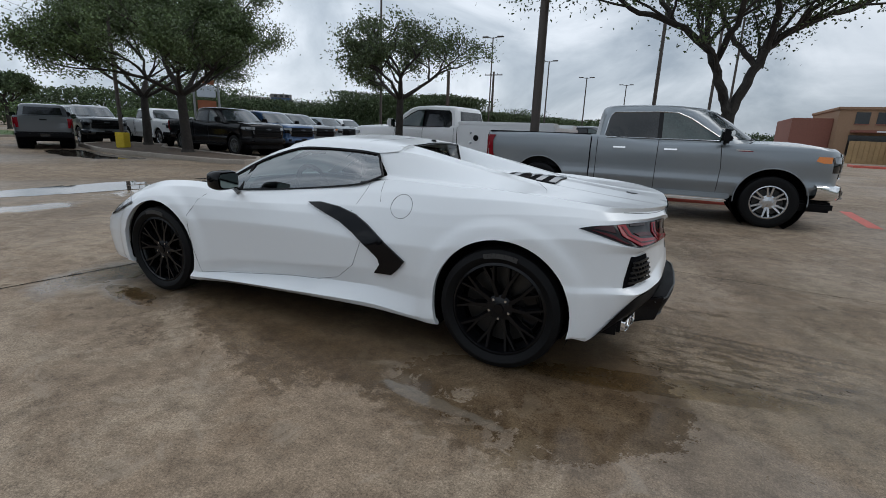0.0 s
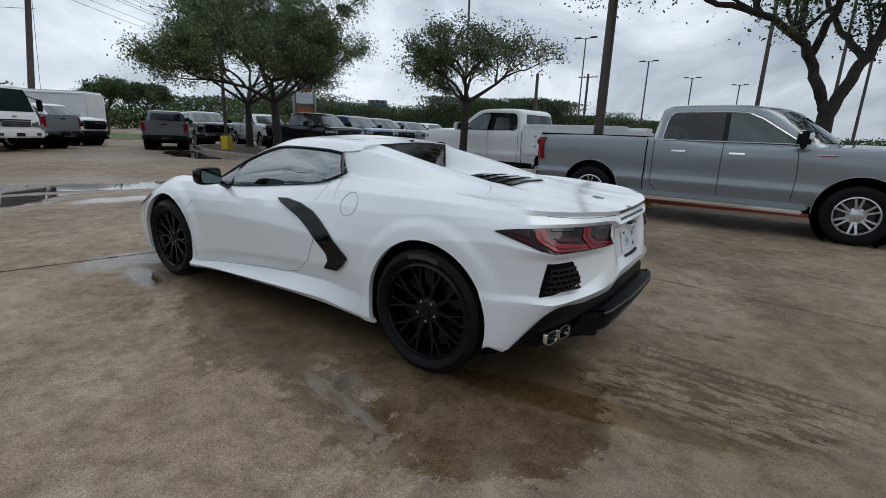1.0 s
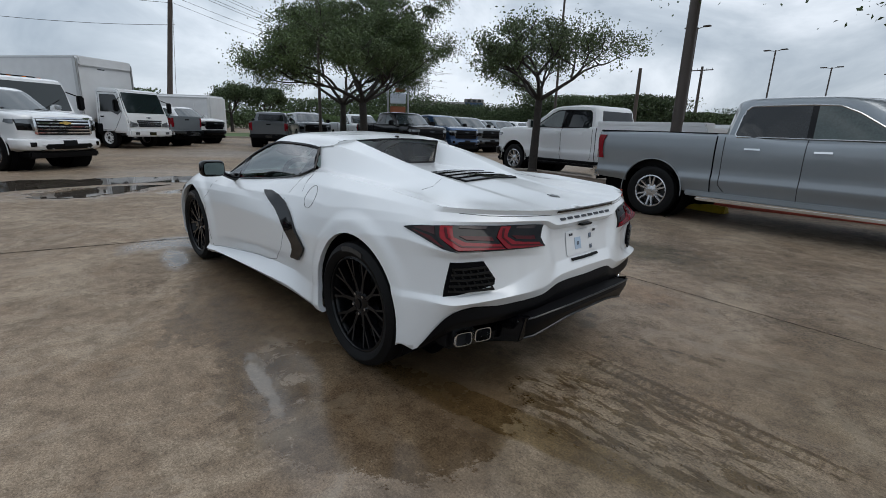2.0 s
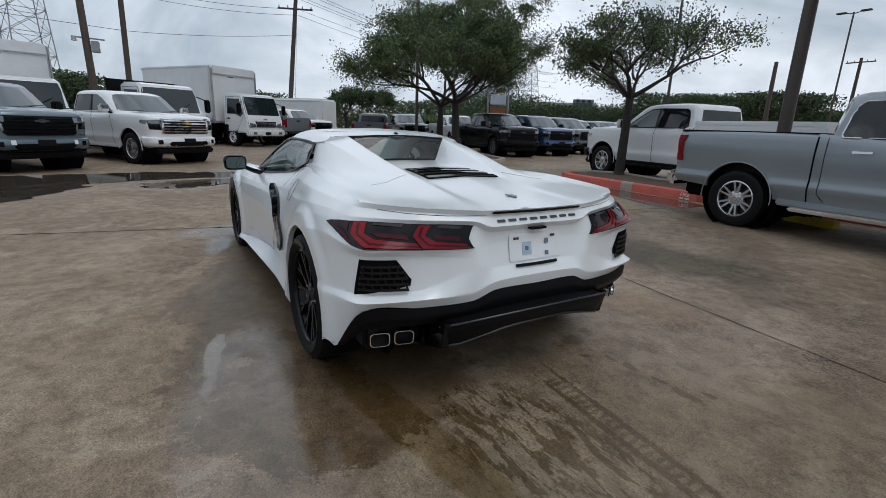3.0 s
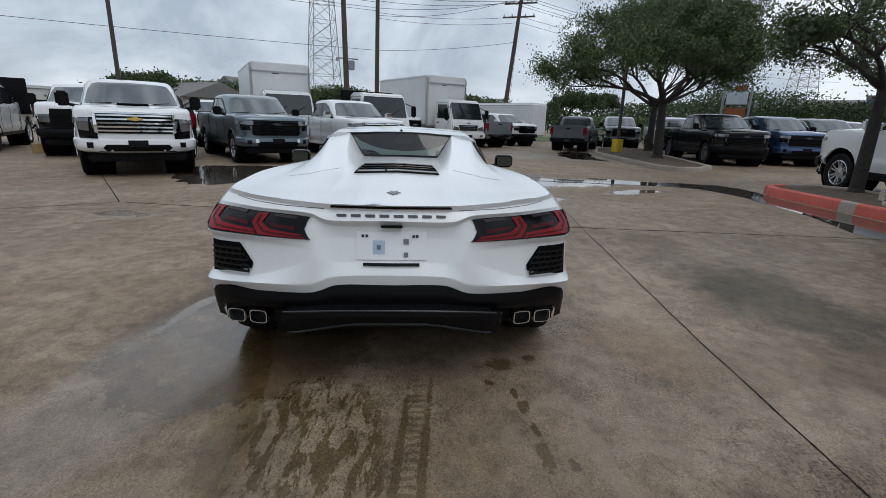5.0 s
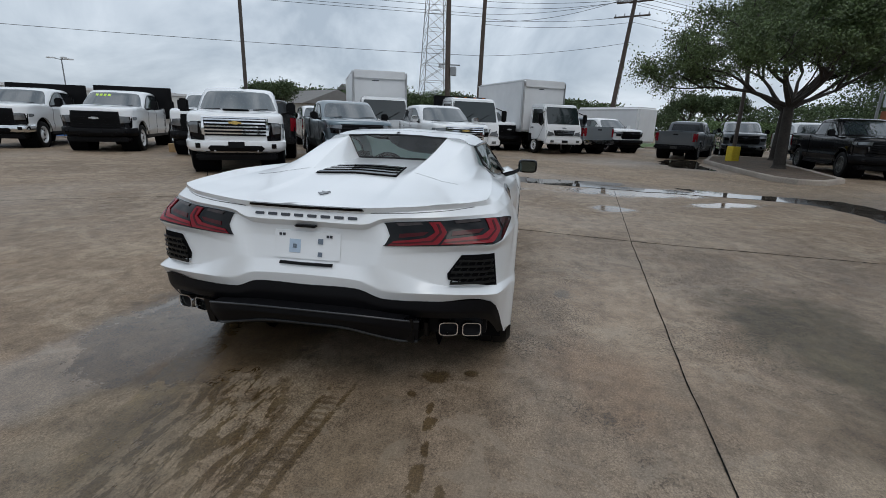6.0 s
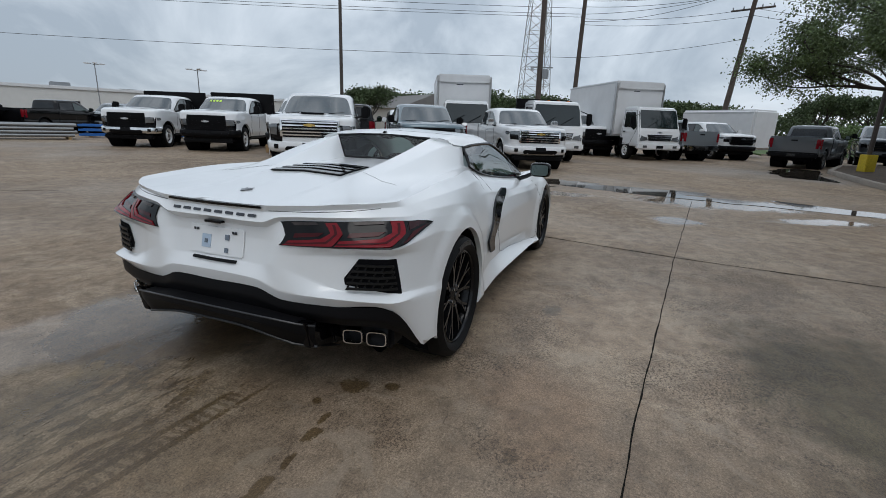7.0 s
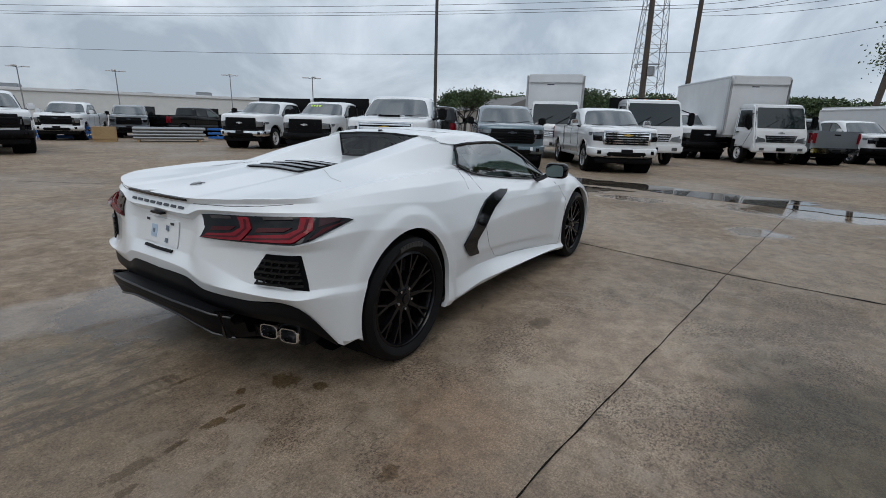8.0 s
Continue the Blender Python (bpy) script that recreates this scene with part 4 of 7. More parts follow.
    shoulder = [(.84, .50, 1.172), (1.0, .515, 1.184), (1.12, .520, 1.192), (1.4, .525, 1.196), (1.60, .525, 1.180), (1.74, .53, 1.142)]
    crown = [(.83, .42, 1.184), (1.0, .41, 1.206), (1.12, .41, 1.216), (1.4, .41, 1.216), (1.60, .41, 1.198), (1.78, .40, 1.158)]
    ridge_top = [(.82, 0, 1.198), (1.0, 0, 1.224), (1.12, 0, 1.236), (1.4, 0, 1.236), (1.60, 0, 1.220), (1.82, 0, 1.178)]
    sheet(surface([edge, shoulder, crown, ridge_top], 0.05, 5, 0.85, 0.8), body)
    sheet(surface([[(.86, .548, 1.142), (.84, .50, 1.172), (.83, .43, 1.184), (.828, .385, 1.186)], [(.90, .535, 1.09), (.87, .49, 1.10), (.85, .42, 1.11), (.845, .385, 1.11)]], 0.05, 2), body)
    # windscreen pillars
    sheet(surface([[(1.60, .607, 1.135), (1.82, .630, 1.070), (2.02, .672, .975), (2.20, .735, .868), (2.27, .765, .832)],
                   [(1.66, .535, 1.160), (1.87, .568, 1.088), (2.09, .610, .985), (2.27, .655, .875), (2.34, .67, .840)]], 0.05, 3), body)
    bmesh.ops.remove_doubles(body, verts=body.verts, dist=0.0015)
    tree = bvh_of(body)
    part("body", body, M["arctic"], car, smooth=28)
    # glass
    low = [(.912, .657, .990), (1.05, .704, .936), (1.40, .712, .884), (1.72, .732, .850), (2.0, .756, .826), (2.22, .772, .818)]
    high = [(.988, .577, 1.120), (1.13, .592, 1.134), (1.42, .604, 1.139), (1.62, .609, 1.124), (1.90, .648, 1.030), (2.21, .745, .850)]
    W = surface([low, high], 0.05, 8)
    for k, row in enumerate(W):
        for p in row:
            p[1] += .020 * math.sin(math.pi * k / (len(W) - 1))
    for sgn in (1, -1):
        bm = sheet([[(p[0], sgn * p[1], p[2]) for p in row] for row in W], mirror=False)
        part("door_window", facing(bm, (0, sgn, .3)), M["glass_side"], car, "tinted side glass with a black surround")
        fr = pipe([(x, sgn * (y + .003), z) for x, y, z in hermite(low, range(6), np.linspace(0, 5, 25), 0.9)], 0.006, 6)
        pipe([(x, sgn * (y + .004), z) for x, y, z in hermite(high, range(6), np.linspace(0, 5, 30), 0.9)], 0.011, 6, fr)
        pipe([(.912, sgn * .660, .990), (.988, sgn * .580, 1.12)], 0.009, 6, fr)
        pipe([(1.05, sgn * .707, .936), (.992, sgn * .582, 1.12)], 0.004, 6, fr)
        pipe([(2.02, sgn * .760, .824), (1.95, sgn * .676, .995)], 0.013, 6, fr)
        part("window_surround", fr, M["gloss_black"], car)
        bm = bmesh.new()
        bm.faces.new([bm.verts.new((x, sgn * (y + .003), z)) for x, y, z in ((.914, .660, .988), (1.05, .706, .937), (.990, .579, 1.118))])
        part("quarter_panel", bm, M["gloss_black"], car, smooth=0)
        bm = bmesh.new()
        bm.faces.new([bm.verts.new((x, sgn * (y + .003), z)) for x, y, z in ((2.03, .762, .824), (2.21, .776, .818), (2.19, .742, .858), (1.96, .678, .990))])
        part("mirror_triangle", bm, M["gloss_black"], car, smooth=0)
    scr = surface([[(1.66, .535, 1.158), (1.87, .568, 1.086), (2.09, .610, .983), (2.34, .67, .840)], [(1.78, .40, 1.156), (1.98, .40, 1.08), (2.2, .40, .975), (2.40, .40, .845)],
                   [(1.82, 0, 1.178), (2.04, 0, 1.09), (2.26, 0, .975), (2.46, 0, .845)]], 0.08, 6)
    part("windscreen", facing(sheet(scr), (1, 0, 1)), M["glass_clear"], car)
    rw = surface([[(.824, -.43, 1.170), (.816, 0, 1.192), (.824, .43, 1.170)], [(.745, -.33, 1.020), (.74, 0, 1.024), (.745, .33, 1.020)]], 0.1, 4)
    part("rear_window", facing(sheet(rw, mirror=False), (-1, 0, .5)), M["glass_rear"], car, "upright rear window between the buttresses")
    fr = pipe([(.820, -.378, 1.176), (.816, -.19, 1.190), (.814, 0, 1.194), (.816, .19, 1.190), (.820, .378, 1.176)], 0.006, 6)
    pipe([(.742, .275, 1.024), (.735, 0, 1.026), (.742, -.275, 1.024)], 0.008, 6, fr)
    for s in (1, -1):
        rod((.820, s * .376, 1.176), (.742, s * .274, 1.024), .006, n=6, bm=fr)
    part("rear_window_seal", fr, M["gloss_black"], car)
    part("aerial_nub", box(.845, .885, -.012, .012, 1.192, 1.216, .006), M["gloss_black"], car)
    # tub, seats, dash
    part("cabin_floor", box(.75, 2.35, -.60, .60, .30, .50, .05), M["void"], car)
    part("dashboard", box(1.85, 2.24, -.62, .62, .60, .835, .07), M["black"], car)
    part("engine_cover", box(-.30, .74, -.58, .58, .35, .90, .03), M["void"], car)
    bm = bmesh.new()
    lathe([(.155, 0), (.175, .012), (.195, 0), (.175, -.012), (.155, 0)], 28, bm)
    box(-.16, .16, -.012, .012, -.03, .03, .01, bm)
    bmesh.ops.transform(bm, matrix=pose(1.70, .34, .82, 20, 0, 90), verts=bm.verts)
    part("steering_wheel", bm, M["black"], car)
    for s in (1, -1):
        seat = part("seat", box(1.05, 1.55, s * .36 - .24, s * .36 + .24, .38, .54, .06), M["seat"], car, "black leather bucket seat")
        b2 = box(-.07, .07, -.24, .24, 0, .46, .06)
        box(-.055, .045, -.13, .13, .44, .62, .045, b2)
        bmesh.ops.transform(b2, matrix=pose(1.14, s * .36, .45, 0, -14, 0), verts=b2.verts)
        part("seat_backrest", b2, M["seat"], seat)
    for s in (1, -1):
        part("door_card", box(.92, 2.20, s * .60 - .03, s * .60 + .03, .40, .815, .025), M["seat"], car, "black leather door trim")
    part("interior_mirror", box(1.90, 1.93, -.11, .11, 1.055, 1.11, .02), M["gloss_black"], car)
    for s in (1, -1):
        hl = part("headlamp", lay(tree, "left" if s > 0 else "right", [(2.98, .672), (3.10, .690), (3.30, .585), (3.30, .545), (3.12, .615)], .003, .006, .06), M["lamp_clear"], car, "narrow clear headlamp")
        part("headlamp_edge", lay(tree, "left" if s > 0 else "right", [(2.96, .664), (2.98, .672), (3.12, .615), (3.30, .545), (3.30, .532), (3.11, .60)], .004, .006, .06), M["gloss_black"], hl)
    # underbody and wheel wells
    part("underbody", box(-.30, 3.50, -.78, .78, .14, .24, .03), M["void"], car)
    for cx, cz, r in ((.03, .345, .40), (2.70, .33, .385)):
        for s in (1, -1):
            bm = bmesh.new()
            t = bmesh.ops.create_cone(bm, cap_ends=True, segments=28, radius1=r, radius2=r, depth=.36)
            bmesh.ops.rotate(bm, verts=bm.verts, matrix=Matrix.Rotation(math.pi / 2, 3, "X"))
            bmesh.ops.translate(bm, verts=bm.verts, vec=(cx, s * .715, cz))
            bmesh.ops.delete(bm, geom=[f for f in bm.faces if s * f.calc_center_median().y > .83], context="FACES")
            bmesh.ops.delete(bm, geom=[f for f in bm.faces if f.calc_center_median().z < .20], context="FACES")
            part("wheel_well", bm, M["void"], car)
    # black lower fascia and diffuser
    skirt = [[(x, y, z) for x, y, z in border[:6]],
             [(-.80, 0, .50), (-.795, .25, .50), (-.775, .36, .462), (-.725, .62, .445), (-.635, .84, .43), (-.468, .900, .270)],
             [(-.79, 0, .455), (-.785, .25, .452), (-.75, .40, .42), (-.69, .62, .40), (-.61, .82, .385), (-.45, .885, .25)]]
    fascia = sheet(surface(skirt, 0.05, 4, 0.85, 0.6))
    part("lower_fascia", fascia, M["black"], car, "matt black lower rear bumper")
    rows = [[(-.79, 0, .458), (-.785, .25, .455), (-.755, .44, .43), (-.70, .50, .41)],
            [(-.862, 0, .452), (-.855, .25, .448), (-.815, .475, .425), (-.755, .53, .40)],
            [(-.866, 0, .425), (-.86, .25, .42), (-.815, .47, .39), (-.76, .53, .36)],
            [(-.835, 0, .375), (-.83, .20, .372), (-.79, .44, .315), (-.73, .52, .29)],
            [(-.50, 0, .20), (-.50, .20, .20), (-.50, .42, .19), (-.50, .50, .19)]]
    part("diffuser", sheet(surface(rows, 0.05, 3, 0.8, 0.12)), M["black"], car, "black rear diffuser", smooth=25)
    # lighter grey edge tubes imitate the lit line along the gloss lip
    for run, r in (([(-.757, .53, .402), (-.817, .475, .427), (-.860, .25, .450), (-.867, 0, .454)], .005), ([(-.735, .52, .292), (-.795, .44, .317), (-.832, .22, .368), (-.838, .16, .376), (-.838, 0, .377)], .006)):
        part("diffuser_lip", pipe(run + [(x, -y, z) for x, y, z in run[-2::-1]], r, 6), M["lip_black"], car, "edge of the diffuser, greyed as a highlight")
    for s in (1, -1):
        part("diffuser_fin", prism([(-.80, .435), (-.77, .30), (-.50, .22), (-.52, .36)], s * .50 - .012, s * .50 + .03, .004), M["gloss_black"], car)
        part("splash_fin", prism([(-.66, .36), (-.64, .275), (-.52, .262), (-.55, .36)], s * .545 - .01, s * .545 + .01, .004), M["gloss_black"], car)
        part("exhaust_surround", box(-.60, -.48, s * .665 - .165, s * .665 + .165, .278, .40, .02), M["black"], car)
        for y in (.655, .765):
            tm = Matrix.Translation((-.632 - (.022 if y < .7 else 0), s * y, .333)) @ Matrix.Rotation(radians(-14) * s, 4, "Z")
            o = bmesh.new()
            loops = []
            for k, x in ((1.0, .16), (1.0, .008), (.96, .0), (.86, .0), (.82, .008), (.74, .11)):
                loops.append([o.verts.new((x, k * .048 * math.copysign(abs(math.cos(a)) ** .45, math.cos(a)), k * .035 * math.copysign(abs(math.sin(a)) ** .45, math.sin(a)))) for a in np.linspace(0, 2 * math.pi, 33)[:-1]])
            for u, w in zip(loops, loops[1:]):
                for j in range(32):
                    o.faces.new((u[j], u[(j + 1) % 32], w[(j + 1) % 32], w[j]))
            bore = bmesh.new()
            bore.faces.new([bore.verts.new(q.co) for q in loops[-1]])
            bmesh.ops.recalc_face_normals(o, faces=o.faces)
            for q in (o, bore):
                bmesh.ops.transform(q, matrix=tm, verts=q.verts)
            tip = part("exhaust_tip", o, M["chrome"], car, "polished square-section exhaust tip")
            part("exhaust_bore", bore, M["void"], tip)
        # tail lamps
        def mir(pts):
            return [(s * a, b) for a, b in pts]
        def on_lamp(f, g):
            """Place and outward normal on the strip between the lamp's lower and upper edge."""
            c, r = lamp_c0 + f * (lamp_c1 - lamp_c0), 24 + g * 6
            def at(rr, cc):
                r0, c0 = min(int(rr), len(G) - 2), min(int(cc), len(G[0]) - 2)
                u, w = rr - r0, cc - c0
                return (G[r0][c0] * (1 - u) + G[r0 + 1][c0] * u) * (1 - w) + (G[r0][c0 + 1] * (1 - u) + G[r0 + 1][c0 + 1] * u) * w
            p, du, dv = at(r, c), at(r + .3, c) - at(r - .3, c), at(r, c + .3) - at(r, c - .3)
            nn = np.cross(du, dv)
            nn = nn / np.linalg.norm(nn)
            nn = nn if nn[1] * .5 - nn[0] > 0 else -nn
            return Vector((p[0], s * p[1], p[2])), Vector((nn[0], s * nn[1], nn[2]))
        lens = part("tail_lamp", drape(on_lamp, [(0, 0), (.35, -.02), (.70, 0), (.80, .14), (1.0, .70), (.86, 1.0), (.5, 1.02), (0, 1.0), (.045, .45)], .001, .006), M["gloss_black"], car, "dark-edged red tail lamp")
        part("lamp_red", drape(on_lamp, [(.70, .93), (.765, .50), (.69, .08), (.37, .05), (.395, .30), (.615, .38), (.665, .52), (.625, .90)], .007, .005), M["tl_red"], lens, "bright red chevron lamp section")
        part("lamp_red", drape(on_lamp, [(.345, .88), (.405, .50), (.35, .06), (.03, .05), (.07, .28), (.27, .36), (.325, .52), (.275, .86)], .007, .005), M["tl_red"], lens, "bright red chevron lamp section")
        part("lamp_groove", drape(on_lamp, [(.385, .155), (.660, .225), (.722, .50), (.690, .80), (.672, .80), (.704, .50), (.648, .275), (.390, .205)], .0115, .002), M["tl_deep"], lens)
        part("lamp_groove", drape(on_lamp, [(.052, .155), (.315, .215), (.372, .50), (.340, .78), (.322, .78), (.354, .50), (.303, .265), (.060, .205)], .0115, .002), M["tl_deep"], lens)
        part("lamp_deep", drape(on_lamp, [(.435, .40), (.595, .45), (.625, .56), (.44, .53)], .007, .003), M["tl_deep"], lens, "deep red lamp bar")
        part("lamp_deep", drape(on_lamp, [(.10, .38), (.255, .43), (.285, .54), (.105, .50)], .007, .003), M["tl_deep"], lens, "deep red lamp bar")
        part("lamp_deep", drape(on_lamp, [(.775, .20), (.80, .22), (.945, .66), (.83, .52)], .007, .004), M["tl_deep"], lens, "deep red lamp corner")
        part("lamp_clear", drape(on_lamp, [(.075, .90), (.10, .74), (.245, .77), (.225, .90)], .007, .004), M["tl_clear"], lens, "clear reversing lamp section")
        part("lamp_clear", drape(on_lamp, [(.435, .92), (.455, .76), (.60, .79), (.585, .92)], .007, .004), M["tl_clear"], lens, "clear reversing lamp section")
        part("lamp_smoked", drape(on_lamp, [(.745, .92), (.79, .58), (.93, .74), (.86, .92)], .007, .003), M["tl_dark"], lens)
        # vents with mesh
        vo = mir([(.868, .556), (.850, .716), (.705, .712), (.645, .625), (.650, .598)])
        vent = part("rear_vent", lay(tree, "rear", vo, .003, .004, .05, reach=.5), M["void"], car, "black hexagon-mesh rear vent")
        bm = bmesh.new()
        for i in range(5):
            z = .578 + i * .026
            y0 = .655 + max(0, (z - .625)) * .62 + .004
            lay(tree, "rear", mir([(y0, z), (.860 - (z - .556) * .1, z), (.859 - (z - .556) * .1, z + .010), (y0 + .004, z + .010)]), .012, .008, .05, bm, reach=.5)
            for j in range(6):
                y = y0 + (j + .5 * (i % 2)) * .034
                if y < .835 and i < 4:
                    lay(tree, "rear", mir([(y, z + .006), (y + .007, z + .006), (y + .015, z + .022), (y + .008, z + .022)]), .009, .005, .1, bm, reach=.5)
        part("vent_mesh", bm, M["vent_bar"], vent)
        side = "left" if s > 0 else "right"
        # intake blade behind the door
        blade = lay(tree, side, [(1.37, .806), (1.28, .814), (1.13, .800), (.995, .764), (.90, .715), (.76, .625), (.615, .530), (.66, .47), (.70, .437), (.825, .428), (.785, .487), (.80, .525), (.99, .658), (1.10, .715)], .004, .014, .06)
        part("intake_blade", blade, M["gloss_black"], car, "gloss black intake blade")
        for run in ([(2.20, .818), (2.30, .74), (2.37, .63), (2.35, .45), (2.27, .215), (1.9, .25), (1.5, .29), (1.28, .305), (1.12, .345), (.99, .45), (.95, .56), (.93, .62)],
                    [(1.045, .765), (1.01, .83), (.985, .90), (.985, .948)], [(.885, .962), (.872, .91), (.85, .85)],
                    *([[(.69 + .075 * math.cos(a), .838 + .068 * math.sin(a)) for a in np.linspace(0, 2 * math.pi, 28)]] if s > 0 else [])):
            part("panel_gap", seam(tree, side, run, .0024), M["seam"], car)
        # mirror on its stalk
        mm = Matrix.Translation((1.90, s * 1.0, .918))
        bm = bmesh.new()
        bmesh.ops.create_icosphere(bm, subdivisions=3, radius=1.0)
        for v in bm.verts:
            x, y, z = v.co
            kx = .105 if x > 0 else .05
            v.co = Vector((x * kx, math.copysign(abs(y) ** .5, y) * .090, math.copysign(abs(z) ** .5, z) * .064))
        bmesh.ops.transform(bm, matrix=mm, verts=bm.verts)
        bmesh.ops.delete(bm, geom=[v for v in bm.verts if v.co.x < 1.862], context="VERTS")
        mir_ob = part("door_mirror", bm, M["gloss_black"], car, "gloss black door mirror")
        g = prism([(math.copysign(abs(math.cos(a)) ** .42, math.cos(a)) * .073 + s * 1.0, math.copysign(abs(math.sin(a)) ** .42, math.sin(a)) * .047 + .918) for a in np.linspace(0, 2 * math.pi, 28)[:-1]], 1.858, 1.870, 0, plane="yz")
        part("mirror_glass", g, M["mirror"], mir_ob, "reflective mirror glass")
        part("mirror_stalk", pipe([(2.02, s * .78, .815), (1.96, s * .86, .845), (1.92, s * .93, .880)], .022, 8, taper=.018), M["gloss_black"], mir_ob)
    # plate panel, lip slot, lettering, badge
    part("brake_light", lay(tree, "rear", [(-.272, .900), (0, .897), (.272, .900), (.266, .911), (0, .909), (-.266, .911)], .004, .006, .06), M["gloss_black"], car, "dark third brake light slot under the tail lip")
    part("reversing_camera", box(-.775, -.74, -.05, .05, .813, .824, .004), M["gloss_black"], car)
    plate = part("number_plate_mount", lay(tree, "rear", [(-.155, .665), (.155, .665), (.16, .672), (.16, .785), (.155, .79), (-.155, .79), (-.16, .785), (-.16, .672)], .002, .004, .08), M["arctic"], car, "blank white plate recess with clips")
    lb = lay(tree, "rear", [(.03, .692), (.085, .692), (.085, .752), (.03, .752)], .007, .002)
    part("plate_label", lb, M["label_blue"], plate, "pale blue paper label")
    for y, z, h in ((-.066, .748, .012), (-.066, .690, .010), (.112, .772, .006), (.130, .772, .006), (-.10, .772, .006), (-.116, .772, .006), (.058, .722, .009)):
        part("plate_clip", lay(tree, "rear", [(y - h, z - h), (y + h, z - h), (y + h, z + h), (y - h, z + h)], .009, .002), M["clip_grey"] if h > .007 else M["text_dark"], plate)
    part("plate_bar", lay(tree, "rear", [(-.128, .640), (.128, .640), (.128, .651), (-.128, .651)], .003, .008), M["black"], car)
    for i in range(8):
        y = .222 - i * .0634
        part("tail_mark", lay(tree, "rear", [(y - .022, .861), (y + .019, .861), (y + .022, .864), (y + .022, .872), (y - .019, .872), (y - .022, .869)], .002, .003, .05), M["text_dark"], car)
    bm = lay(tree, "top", [(-.59, 0), (-.545, .034), (-.55, .012), (-.52, .022), (-.535, 0), (-.52, -.022), (-.55, -.012), (-.545, -.034)], .002, .003)
    part("deck_badge", bm, M["rim_dark"], car, "small metal badge on the deck")
    # deck louvres
    grille = part("engine_louvre", lay(tree, "top", [(-.10, -.245), (-.10, .245), (.26, .215), (.26, -.215)], .002, .004, .06), M["void"], car, "black slatted engine louvre")
    for i in range(4):
        x = -.075 + i * .088
        w = .236 - i * .007
        b2 = lay(tree, "top", [(x - .024, -w), (x + .020, -w), (x + .020, w), (x - .024, w)], .007, .005, .08)
        part("louvre_slat", b2, M["louvre_gloss"], grille)
    for q in (1, -1):
        part("lip_groove", seam(tree, "rear", [(q * .30, .892), (q * .48, .896), (q * .64, .905), (q * .74, .914)], .0035), M["seam_soft"], car)
    for run in ([(.02, .30), (-.10, .50), (-.12, .60)], [(.02, -.30), (-.10, -.50), (-.12, -.60)], [(1.13, .575), (1.10, .50), (1.02, .42), (1.0, 0), (1.02, -.42), (1.10, -.50), (1.13, -.575)],
                [(1.60, .585), (1.62, .50)], [(1.60, -.585), (1.62, -.50)]):
        part("deck_gap", seam(tree, "top", run, .0013), M["seam_soft"], car)
    # wheels
    rear = wheel(car, (.028, .806, .345), .345, .262, .285, "trident", M["rim_black"], nuts=True)
    wheel(car, (.028, -.806, .345), .345, .262, .285, "trident", M["rim_black"], rear, True)
    front = wheel(car, (2.70, .826, .327), .327, .248, .24, "trident", M["rim_black"], nuts=True)
    wheel(car, (2.70, -.826, .327), .327, .248, .24, "trident", M["rim_black"], front, True)
    return car


sports_car(pose(0, -0.022, 0, 0, 0, 0.9))


# ---- pickups and other parked vehicles: x forwards from the rear axle, y to the left ----
def ring(stations, z, inset):
    return [(x, max(0.0, y - i) if y > 0 else 0.0, h) for (x, y), h, i in zip(stations, z, inset)]


def well(parent, cx, cz, r, y0, y1):
    for s in (1, -1):
        bm = bmesh.new()
        bmesh.ops.create_cone(bm, cap_ends=True, segments=24, radius1=r, radius2=r, depth=y1 - y0)
        bmesh.ops.rotate(bm, verts=bm.verts, matrix=Matrix.Rotation(math.pi / 2, 3, "X"))
        bmesh.ops.translate(bm, verts=bm.verts, vec=(cx, s * (y0 + y1) / 2, cz))
        bmesh.ops.delete(bm, geom=[f for f in bm.faces if s * f.calc_center_median().y > y1 - 0.05], context="FACES")
        part("wheel_well", bm, M["void"], parent)


def emblem(tree, side, y, z, w, material, parent, out=0.03):
    """A plain bow-shaped emblem."""
    h = w * 0.27
    pts = [(-.5, -.28), (-.18, -.28), (-.18, -.5), (.22, -.5), (.18, -.28), (.5, -.28), (.44, .28), (.18, .28), (.18, .5), (-.22, .5), (-.18, .28), (-.5, .28)]
    return part("emblem", lay(tree, side, [(y + a * w, z + b * h) for a, b in pts], out, .012, .2), material, parent)


